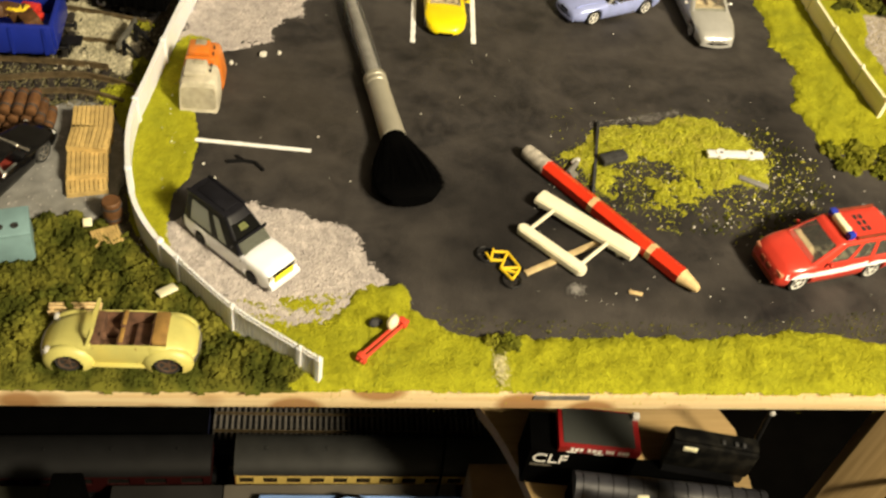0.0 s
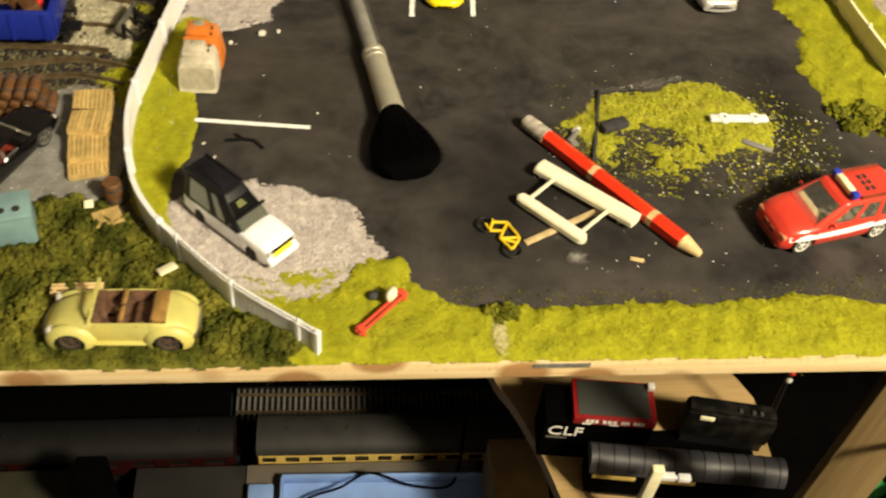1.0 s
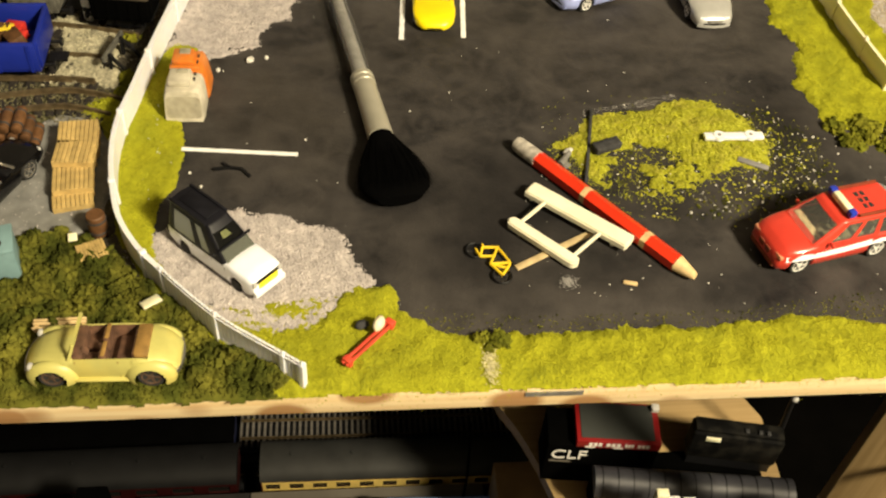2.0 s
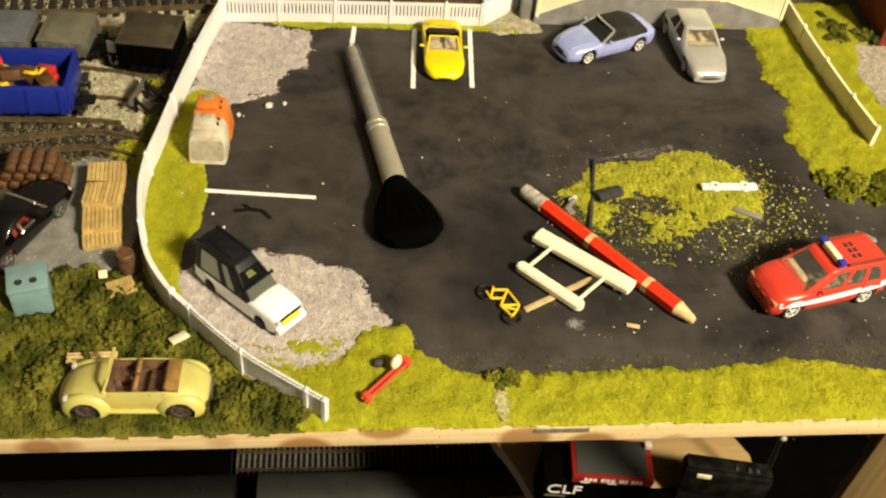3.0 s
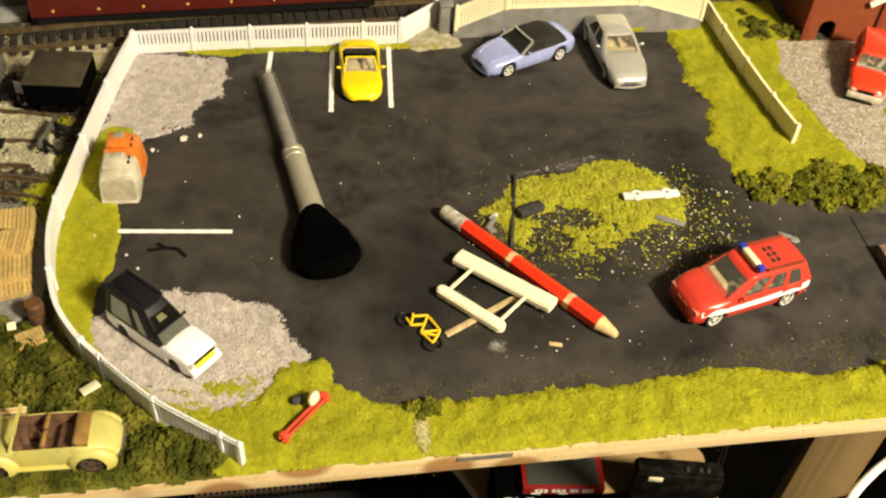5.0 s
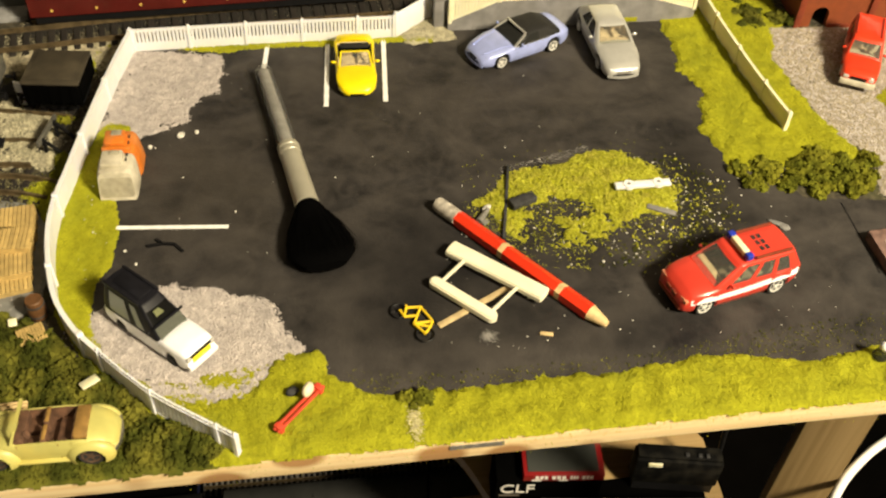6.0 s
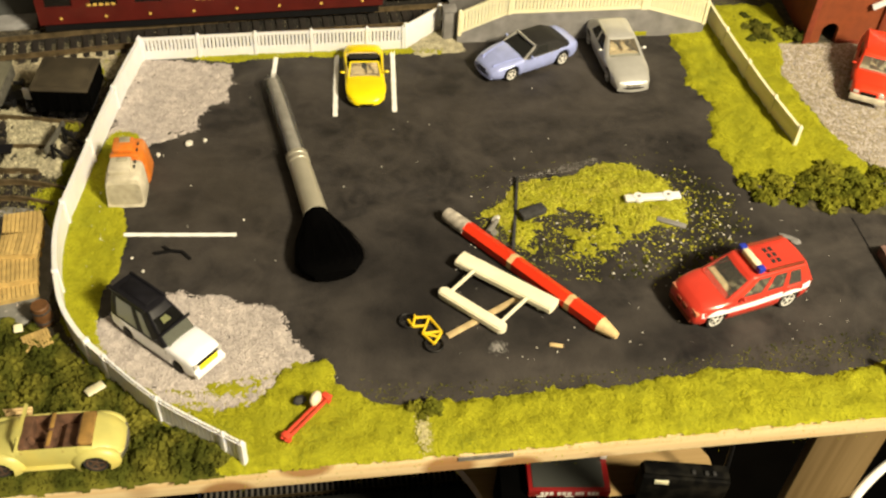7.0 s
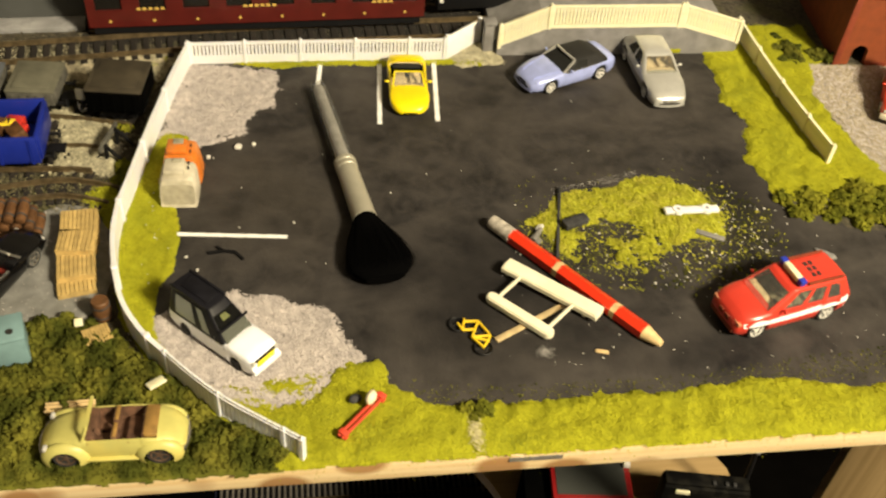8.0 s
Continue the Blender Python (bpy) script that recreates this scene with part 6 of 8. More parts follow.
# ---- things on the tarmac ----
def pencil():
    a, b = Vector((135.5, -2.5, 0)), Vector((192.5, -77.2, 0))
    L = (b - a).length
    p = thing("pencil", a.x, a.y, 3.65, math.degrees(math.atan2(b.y - a.y, b.x - a.x)), label="red hexagonal pencil with cream bands and a worn rubber end", category="pencil")
    turn = Matrix.Rotation(math.radians(30), 4, "X")

    def run(name, prof, m, label="", seg=6):
        bm = bmesh.new()
        turned(bm, prof, seg, turn)
        part(name, bm, m, p, label, smooth=seg > 6)

    r = 3.55
    run("shaft", [(12.5, r), (12.9, r * 1.0), (L - 9.5, r), (L - 8.5, r * 0.97)], M["pencil"], "red lacquered shaft")
    run("rubber_sleeve", [(-0.2, 2.3), (0.2, 3.0), (2.0, 3.35), (10.5, 3.4), (12.6, 3.5)], M["eraser"], "worn grey and white rubber end", 20)
    run("band", [(38.0, r * 1.012), (38.1, r * 1.015), (40.4, r * 1.015), (40.5, r * 1.012)], M["pencilwood"], "cream painted band")
    run("band", [(L - 25.0, r * 1.012), (L - 24.9, r * 1.015), (L - 22.6, r * 1.015), (L - 22.5, r * 1.012)], M["pencilwood"], "cream painted band")
    run("point", [(L - 8.5, r * 0.96), (L - 7.9, r * 0.9), (L - 1.2, 1.75), (L - 0.2, 1.25)], M["pencilwood"], "blunt bare wooden point", 18)


def brush():
    a, b = Vector((62.0, 102.0, 0)), Vector((81.0, -8.0, 0))
    d = b - a
    p = thing("make_up_brush", a.x, a.y, 5.4, math.degrees(math.atan2(d.y, d.x)), label="make-up brush with a grey handle, pale ferrule and black bristles", category="brush")
    L = d.length
    bm = bmesh.new()
    turned(bm, [(3, 1.8), (3.5, 3.1), (4.6, 4.1), (6.5, 4.6), (32, 4.9), (62, 4.7), (64, 4.6)], 28)
    shell = part("handle", bm, M["handle_glass"], p, "translucent grey plastic handle")
    bm = bmesh.new()
    turned(bm, [(4.6, 1.6), (5.4, 2.6), (30, 2.9), (63.6, 3.2)], 24)
    part("core", bm, M["handle"], shell, "pale grey core inside the handle")
    bm = bmesh.new()
    turned(bm, [(64, 4.7), (64.2, 5.1), (66.4, 5.15), (66.7, 4.75), (67.3, 4.75), (67.6, 5.15), (70.0, 5.15), (70.3, 4.85), (75, 4.95), (102, 5.3), (104, 5.35)], 28)
    part("ferrule", bm, M["ferrule"], p, "pale ringed metal ferrule")
    # bristles: a dark core and many fine hairs
    bm = bmesh.new()
    rows = []
    for x, w, h in ((103, 4.9, 4.8), (108, 6.4, 5.0), (116, 9.6, 5.2), (124, 12.6, 5.2), (131, 14.2, 5.0), (137, 13.0, 4.2), (141, 8.5, 2.6)):
        rows.append([bm.verts.new((x - 0.012 * (w * math.cos(2 * math.pi * k / 20)) ** 2, w * math.cos(2 * math.pi * k / 20), h * math.sin(2 * math.pi * k / 20) - 0.1)) for k in range(20)])
    for u, v in zip(rows, rows[1:]):
        for k in range(20):
            bm.faces.new((u[k], u[(k + 1) % 20], v[(k + 1) % 20], v[k]))
    bm.faces.new(rows[0])
    bm.faces.new(rows[-1])
    bris = part("bristles", bm, M["bristle"], p, "dense fanned black bristles")
    vs, fs = [], []
    rr = np.random.default_rng(5)
    for i in range(2600):
        a0 = rr.uniform(0, 2 * math.pi)
        q = math.sqrt(rr.uniform(0.15, 1))
        y0, z0 = 4.6 * q * math.cos(a0), 4.4 * q * math.sin(a0)
        x1 = 142.5 - 0.022 * (15.5 * q * math.cos(a0)) ** 2 - rr.uniform(0, 5) - 2 * q
        y1, z1 = 15.5 * q * math.cos(a0) + rr.normal() * 0.6, max(-5.0, 5.6 * q * math.sin(a0) + rr.normal() * 0.4)
        k = len(vs)
        m0 = ((103 + x1) / 2, (y0 + y1) / 2 * 1.08, (z0 + z1) / 2 * 1.1)
        w = 0.16
        vs += [(103, y0 - w, z0), (103, y0 + w, z0), (m0[0], m0[1] - w, m0[2]), (m0[0], m0[1] + w, m0[2] + 0.1), (x1, y1, z1)]
        fs += [(k, k + 1, k + 3, k + 2), (k + 2, k + 3, k + 4)]
    me = bpy.data.meshes.new("hairs")
    me.from_pydata([tuple(c * MM for c in v) for v in vs], [], fs)
    me.materials.append(M["bristle"])
    hairs = new("hairs", me)
    hairs.parent = bris
    hairs["kind"] = "stuff"


def float_frame():
    """Two cream wooden floats joined by struts."""
    f = thing("toy_float_frame", 0, 0, 0, label="cream wooden frame of two floats joined by thin struts", category="toy frame")

    def slab(a, b, w, z0, z1, rounded, name):
        a, b = Vector(a), Vector(b)
        d = (b - a).to_3d()
        n = 8
        pts = []
        L = d.length
        for s, x in ((1, L), (-1, 0)):
            for k in range(n + 1):
                t = math.pi * (k / n - 0.5)
                ex = rounded * math.cos(t)
                pts.append((x + s * (ex - rounded), s * w / 2 * math.sin(t)))
        bm = bmesh.new()
        prism(bm, pts, z0, z1, Matrix.Translation((a.x, a.y, 0)) @ Matrix.Rotation(math.atan2(d.y, d.x), 4, "Z"))
        bmesh.ops.bevel(bm, geom=[e for e in bm.edges if e.calc_face_angle(0) > 1.0], offset=0.5, segments=2, affect="EDGES")
        return part(name, bm, M["balsa"], f, "cream painted wooden float")

    slab((136.8, -30.0), (171.2, -60.6), 7.4, 2.8, 5.8, 0.6, "large_float")
    slab((126.8, -46.4), (149.6, -69.6), 4.9, 1.6, 4.9, 2.4, "small_float")
    for a, b in (((131.0, -48.6), (142.0, -38.5)), ((148.2, -66.4), (160.6, -55.4))):
        bm = bmesh.new()
        beam(bm, (*a, 4.3), (*b, 4.9), 1.3, 1.3, 0.3)
        part("strut", bm, M["balsa"], f, "thin cream strut")
    for x, y in ((138.5, -32), (166, -57)):
        bm = bmesh.new()
        box(bm, x - 1.2, y - 1.2, 0.45, x + 1.2, y + 1.2, 3.0)
        part("foot", bm, M["balsa"], f, smooth=False)
    for x, y in ((131, -51), (146, -66)):
        bm = bmesh.new()
        box(bm, x - 1, y - 1, 0.45, x + 1, y + 1, 1.8)
        part("foot", bm, M["balsa"], f, smooth=False)
    st = thing("flat_stick", 127.0, -68.6, 0.9, 28.5, label="bare flat wooden stick lying under the float frame", category="stick")
    bm = bmesh.new()
    box(bm, 0, -1.3, -0.4, 37, 1.3, 0.5, 0.25)
    part("stick", bm, M["stick"], st)


def bicycle():
    b = thing("toy_bicycle", 119.9, -65.6, 1.1, -50, size=(0.86, 0.86, 1), label="yellow toy bicycle with dark wheels lying on its side", category="bicycle")
    # lies flat: local x along the bike, y is its height
    P = dict(rear=(-10.6, -2.0), front=(7.3, -4.0), stay=(-6.4, -3.4), bar=(-9.4, 1.0), head=(-5.0, 6.0), bottom=(-0.4, -3.3), seat=(4.8, 3.6), tail=(6.2, 0.4), top=(-2.6, 1.0))
    bm = bmesh.new()
    for u, v in (("rear", "stay"), ("stay", "bar"), ("bar", "head"), ("stay", "top"), ("head", "bottom"), ("head", "seat"), ("bottom", "seat"), ("bottom", "tail"), ("seat", "tail"), ("tail", "front"), ("bottom", "front")):
        tube(bm, (*P[u], 0.9), (*P[v], 0.9), 0.62, None, 8)
    tube(bm, (*P["bar"], -1.0), (*P["bar"], 2.6), 0.45, None, 8)
    part("frame", bm, M["bike"], b, "yellow frame")
    for k in ("rear", "front"):
        bm = bmesh.new()
        prev = None
        for i in range(23):
            a = 2 * math.pi * i / 22
            p = Vector((P[k][0] + 4.1 * math.cos(a), P[k][1] + 4.1 * math.sin(a), 0.3))
            if prev:
                tube(bm, prev, p, 0.42, None, 6)
            prev = p
        for i in range(6):
            a = math.pi * i / 6
            tube(bm, (P[k][0] + 4 * math.cos(a), P[k][1] + 4 * math.sin(a), 0.3), (P[k][0] - 4 * math.cos(a), P[k][1] - 4 * math.sin(a), 0.3), 0.1, None, 4)
        part("wheel", bm, M["black"], b, "dark spoked wheel")
    bm = bmesh.new()
    box(bm, 4.0, 3.6, 0, 6.4, 4.8, 1.4, 0.3)
    part("saddle", bm, M["black"], b, "dark saddle")


def small_things():
    # red bench with a cream pebble
    b = thing("red_bench", 71.8, -103.0, 3.6, 46.5, size=(1, 0.60, 0.8), label="red plastic bench tipped over on the grass", category="bench")
    for y in (-1.5, 1.5):
        bm = bmesh.new()
        box(bm, -12.5, y - 0.9, 0, 12.5, y + 0.9, 1.3, 0.3)
        part("slat", bm, M["bench"], b)
    for x in (-10.6, 10.6):
        bm = bmesh.new()
        box(bm, x - 0.9, -2.7, -3.2, x + 0.9, 2.7, 0, 0.2)
        box(bm, x - 1.2, -2.9, -0.2, x + 1.2, 2.9, 2.4, 0.4)
        part("leg", bm, M["bench"], b)
    peb = thing("pebble", 75.2, -97.4, 4.6, 60, label="cream rounded lump resting on the red bench", category="pebble")
    bm = bmesh.new()
    vs = ball(bm, (0, 0, 2.2), (3.2, 1.9, 2.5), 14, 10)
    for v in vs:
        v.co += 0.25 * Vector(noise.noise_vector(v.co * 0.6))
    part("lump", bm, M["pebble"], peb)
    # dark lump added as the shade left of the pebble
    d = thing("shade_lump", 69.6, -95.0, 2.4, 20, label="dark lump put in for the shade beside the red bench", category="debris")
    bm = bmesh.new()
    for v in ball(bm, (0, 0, 0.9), (2.6, 2.0, 1.4), 12, 8):
        v.co += 0.5 * Vector(noise.noise_vector(v.co * 0.8))
    part("lump", bm, M["debris"], d)
    # white bar with two bosses
    w = thing("white_bar", 229.4, 0.9, 2.6, 0.6, label="white plastic bar with two round bosses lying on the foam heap", category="plastic bar")
    bm = bmesh.new()
    box(bm, -12.9, -1.9, 0, 12.9, 1.9, 1.6, 0.3)
    part("bar", bm, M["white"], w)
    for x in (-6.6, 7.2):
        bm = bmesh.new()
        tube(bm, (x, 0, 0.2), (x, 0, 1.9), 2.7, 2.5, 16)
        part("boss", bm, M["white"], w)
        bm = bmesh.new()
        tube(bm, (x, 0, 1.8), (x, 0, 2.0), 0.9, 0.8, 12)
        part("hole", bm, M["greywall"], w, "grey hole in the boss")
    # dark rod and block on the heap
    r = thing("dark_rod", 166.4, -2.0, 1.6, 77, label="thin dark wooden rod lying across the foam heap", category="rod")
    bm = bmesh.new()
    box(bm, -23.5, -0.65, -0.8, 23.5, 0.65, 0.8, 0.2)
    part("rod", bm, M["debris"], r)
    k = thing("dark_block", 173.2, -4.4, 1.8, 22, label="dark grey block lying on the foam heap", category="block")
    bm = bmesh.new()
    box(bm, -6.2, -2.6, 0, 6.2, 2.6, 3.4, 0.7)
    part("block", bm, M["debris"], k)
    g = thing("grey_sliver", 234, -14.2, 1.0, -28, label="flat grey sliver lying on the heap's edge", category="sliver")
    bm = bmesh.new()
    box(bm, -6.5, -1.4, 0, 6.5, 1.4, 0.9, 0.2)
    part("sliver", bm, M["greywall"], g)
    g = thing("pale_sliver", 283.5, -27.5, 0.5, -38, label="pale plaster fragment lying on the road", category="sliver")
    bm = bmesh.new()
    for v in ball(bm, (0, 0, 0.5), (5.0, 1.5, 0.7), 14, 8) + ball(bm, (3, -0.6, 0.6), (2.4, 2.0, 0.8), 12, 8):
        v.co += 0.5 * Vector(noise.noise_vector(v.co * 0.9))
    part("sliver", bm, M["greywall"], g)
    f = thing("metal_fitting", 155.5, -9.6, 0.5, 35, label="small broken metal fitting on the tarmac", category="metal fitting")
    bm = bmesh.new()
    tube(bm, (-5, -1.5, 1.3), (3, 1.2, 1.6), 1.5, 1.1, 10)
    part("stem", bm, M["steel"], f)
    bm = bmesh.new()
    ball(bm, (3.4, 2.4, 1.3), (2.6, 1.3, 1.2), 10, 8)
    part("flake", bm, M["chip"], f, "white flake")
    bm = bmesh.new()
    box(bm, -4.5, -4.2, 0, -1.0, -1.6, 1.2, 0.3)
    part("tab", bm, M["steel"], f)
    # dark twig near the painted line
    t = thing("dark_twig", 19, -13.4, 0.9, -8, label="forked black plastic twig on the tarmac", category="twig")
    bm = bmesh.new()
    for a, b in (((-6, -1.0), (0, 0.8)), ((0, 0.8), (5, 0.6)), ((5, 0.6), (9, -3.2)), ((0, 0.8), (-3, 3.0))):
        beam(bm, (*a, 0.2), (*b, 0.2), 1.1, 1.1)
    part("twig", bm, M["black"], t, smooth=False)
    # pale stones by the corner gravel, and matchwood chip
    for x, y, s in ((24, 57, 2.0), (31, 59, 1.3), (10.5, 50, 1.3), (4, -15, 0.7), (9, -23, 0.8), (49, 4, 0.6)):
        st = thing("pale_stone", x, y, 0.4, x * 9, label="small pale stone on the tarmac", category="stone", group="loose stones")
        bm = bmesh.new()
        for v in ball(bm, (0, 0, 0.45 * s), (s, 0.8 * s, 0.6 * s), 10, 7):
            v.co += 0.22 * s * Vector(noise.noise_vector(v.co * 1.1 + Vector((x, y, 0))))
        part("stone", bm, M["chip"], st)
    m = thing("wood_splinter", 168.5, -77.0, 0.5, -14, label="pale wood splinter on the tarmac", category="splinter")
    bm = bmesh.new()
    box(bm, -2.6, -0.8, 0, 2.6, 0.8, 0.8, 0.2)
    part("splinter", bm, M["pencilwood"], m)
    rng2 = np.random.default_rng(8)
    q = np.column_stack([rng2.normal(146, 1.5, 320), rng2.normal(-75.5, 1.4, 320), np.full(320, 0.5)])
    v, f = crumbs(q, rng2.uniform(0.1, 0.3, 320), 0.4)
    ob = new("powder_spill", stuff_mesh("powder_spill", v, f, M["powder"]))
    tagged(ob, "spilled white powder crumbs on the tarmac", "powder", kind="stuff")
    q = np.column_stack([rng2.normal(112.5, 1.2, 700), rng2.normal(-112.5, 3.6, 700), np.full(700, 2.5)])
    v, f = crumbs(q, rng2.uniform(0.15, 0.4, 700), 0.5)
    ob = new("bare_plaster_streak", stuff_mesh("bare_plaster_streak", v, f, M["dryfoam"]))
    tagged(ob, "pale bare plaster streak in the grass verge", "plaster", kind="stuff")
    # clear plastic pin on the verge
    p = thing("clear_pin", 294.6, -103.4, 2.6, 0, label="clear plastic push pin with a white ball head in the grass", category="pin")
    bm = bmesh.new()
    turned(bm, [(0, 3.0), (0.6, 3.2), (3.2, 2.2), (4.6, 1.2)], 16, Matrix.Rotation(math.radians(-90), 4, "Y"))
    part("collar", bm, M["pin_glass"], p, "clear plastic collar")
    bm = bmesh.new()
    ball(bm, (0, 0, 6.0), (1.9, 1.9, 1.9), 14, 10)
    part("head", bm, M["white"], p, "white ball head")


def two_tone_pod():
    """The orange and beige toy container in the corner."""
    p = thing("toy_container", 0.0, 30, 1.0, -1.5, size=(0.94, 1.02, 0.94), label="orange and beige toy container body with worn paint", category="toy container")

    def shell(y0, y1, w0, w1, h, lean, material, name, label):
        bm = bmesh.new()
        rows = []
        for k in range(9):
            u = k / 8
            y = y0 + (y1 - y0) * u
            e = 1 - 0.07 * (abs(2 * u - 1)) ** 6
            hh = h * (1 - 0.05 * (abs(2 * u - 1)) ** 6)
            ring = []
            for px, pz in ((-0.94, 0), (-1, 0.08), (-1.0, 0.45), (-0.98, 0.75), (-0.92, 0.90), (-0.80, 0.975), (-0.4, 1.0), (0.4, 1.0), (0.80, 0.975), (0.92, 0.90), (0.98, 0.75), (1.0, 0.45), (1, 0.08), (0.94, 0)):
                ww = (w0 + (w1 - w0) * pz) * e
                ring.append(bm.verts.new((px * ww, y + lean * pz * (1 - u), pz * hh)))
            rows.append(ring)
        for a, b in zip(rows, rows[1:]):
            for j in range(13):
                bm.faces.new((a[j], a[j + 1], b[j + 1], b[j]))
        bm.faces.new(rows[0])
        bm.faces.new(rows[-1])
        return part(name, bm, material, p, label, smooth=50)

    def lid(b, bevel, material, parent, name, label):
        bm = bmesh.new()
        box(bm, *b, bevel)
        return part(name, bm, material, parent, label)

    a = shell(-14.2, 0.6, 8.8, 8.3, 15.4, 2.2, M["beige"], "beige_half", "beige worn plastic half")
    b = shell(1.0, 15.0, 9.6, 7.6, 15.6, 0.0, M["orange"], "orange_half", "orange worn plastic half")
    # recessed end face with a rounded rim
    bm = bmesh.new()
    pts = []
    for cx, cz, a0 in ((5.4, 10.4, 0), (-5.4, 10.4, 90), (-5.6, 3.6, 180), (5.6, 3.6, 270)):
        pts += [(cx + 1.9 * math.cos(math.radians(a0 + 90 * k / 5)), cz + 1.9 * math.sin(math.radians(a0 + 90 * k / 5))) for k in range(6)]
    prism(bm, pts, -0.35, 0.35, Matrix.Translation((0, -14.0, 0)) @ Matrix.Rotation(math.radians(90 - 9), 4, "X"))
    part("end_panel", bm, M["dullbeige"], a, "dull stained end panel")
    lid((-6.4, -9.6, 14.6, 3.2, 0.2, 17.6), 1.0, M["beige"], a, "raised_panel", "beige raised panel")
    lid((-2.8, -3.6, 17.4, 1.6, -0.6, 18.0), 0.4, M["dullbeige"], a, "patch", "worn grey patch")
    lid((-7.0, 1.2, 14.6, 6.0, 3.4, 17.0), 0.7, M["orange"], b, "cross_rib", "orange cross rib")
    lid((-6.4, 4.4, 14.6, 3.0, 13.2, 17.8), 1.0, M["orange"], b, "raised_panel", "orange raised panel")
    lid((-3.4, 9.0, 17.6, 1.4, 12.6, 18.1), 0.4, M["dullbeige"], b, "patch", "worn grey patch")
    for y in (-4.6, -1.4, 6.4, 10.4):
        lid((4.2, y - 0.9, 14.8, 5.0, y + 0.9, 15.9), 0.1, M["ink"], a if y < 1 else b, "slot", "dark slot")



pencil()
brush()
float_frame()
bicycle()
small_things()
two_tone_pod()


# ---- the railway yard outside the fence ----
def pallet(x, y, z, rz, n, label, size=(1, 1, 1)):
    p = thing("pallet", x, y, z, rz, size=size, label=label, category="pallet", group="pallets in the yard")
    for j in range(n):
        z0 = 2.6 * j
        for k in range(9):
            bm = bmesh.new()
            xx = -6.7 + 13.4 * k / 8
            box(bm, xx - 0.72, -6.4, z0 + 1.8, xx + 0.72, 6.4, z0 + 2.5, 0.12)
            part("slat", bm, M["crate"], p, smooth=False)
        for yy in (-5.4, 0, 5.4):
            bm = bmesh.new()
            box(bm, -7.4, yy - 0.9, z0, 7.4, yy + 0.9, z0 + 1.8)
            part("bearer", bm, M["crate"], p, smooth=False)


pallet(-39.8, 1.5, 1.0, 6, 3, "stack of tan wooden pallets in the yard")
pallet(-39.3, -10.5, 1.0, -1, 3, "stack of tan wooden pallets beside a second stack")
pallet(-38.4, -22.5, 1.0, 8, 2, "tan wooden pallets tipped against a stack")
pallet(-38.0, -29, 0.8, 12, 1, "single tan wooden pallet lying on the yard")
pallet(-26, -59, 3.0, 24, 1, "broken tan pallet lying in the shrubs", (0.66, 0.66, 0.8))


def barrel_stack():
    for row, (n, z, yo) in enumerate(((6, 2.6, 0), (5, 6.6, 0.4), (4, 10.6, 0.8))):
        for i in range(n):
            b = thing("barrel", -82 + 4.9 * (i + 0.5 * row), 5 + yo, z + 0.2, 0, size=(0.78, 0.85, 0.78), label="rusty brown barrel lying in a stack", category="barrel", group="stacked barrels")
            bm = bmesh.new()
            turned(bm, [(-7.5, 2.3), (-7.3, 2.6), (-3, 3.0), (0, 3.1), (3, 3.0), (7.3, 2.6), (7.5, 2.3)], 16, Matrix.Rotation(math.radians(90), 4, "Z"))
            part("cask", bm, M["barrel"], b)
            for x in (-4.5, 4.5):
                bm = bmesh.new()
                turned(bm, [(x - 0.5, 2.98), (x - 0.4, 3.08), (x + 0.4, 3.08), (x + 0.5, 2.98)], 16, Matrix.Rotation(math.radians(90), 4, "Z"))
                part("hoop", bm, M["debris"], b, "dark hoop")


def upright_barrel(x, y, z):
    b = thing("barrel", x, y, z, 0, label="rusty brown barrel standing by the fence", category="barrel")
    bm = bmesh.new()
    turned(bm, [(0, 3.0), (0.3, 3.3), (5, 3.7), (9.7, 3.3), (10, 3.0)], 18, Matrix.Rotation(math.radians(-90), 4, "Y"))
    part("cask", bm, M["barrel"], b)
    for z0 in (2.4, 7.6):
        bm = bmesh.new()
        turned(bm, [(z0 - 0.4, 3.6), (z0, 3.75), (z0 + 0.4, 3.6)], 18, Matrix.Rotation(math.radians(-90), 4, "Y"))
        part("hoop", bm, M["debris"], b, "dark hoop")


def teal_tank():
    t = thing("teal_tank", -56.6, -64.6, 1.6, 14, label="teal plastic tank with two dark holes among the shrubs", category="tank")
    bm = bmesh.new()
    box(bm, -6.8, -6.4, 0, 6.8, 6.4, 14.0, 0.8)
    part("shell", bm, M["teal"], t)
    bm = bmesh.new()
    box(bm, -7.1, -6.7, 13.6, 7.1, 6.7, 15.2, 0.5)
    lid = part("lid", bm, M["teal"], t, "slightly overhanging teal lid")
    for x in (-2.8, 2.2):
        bm = bmesh.new()
        turned(bm, [(15.0, 1.35), (15.5, 1.35), (15.6, 1.15), (15.45, 0.9)], 16, Matrix.Translation((x, -2.4, 0)) @ Matrix.Rotation(math.radians(-90), 4, "Y"))
        part("hole", bm, M["ink"], lid, "dark round hole")


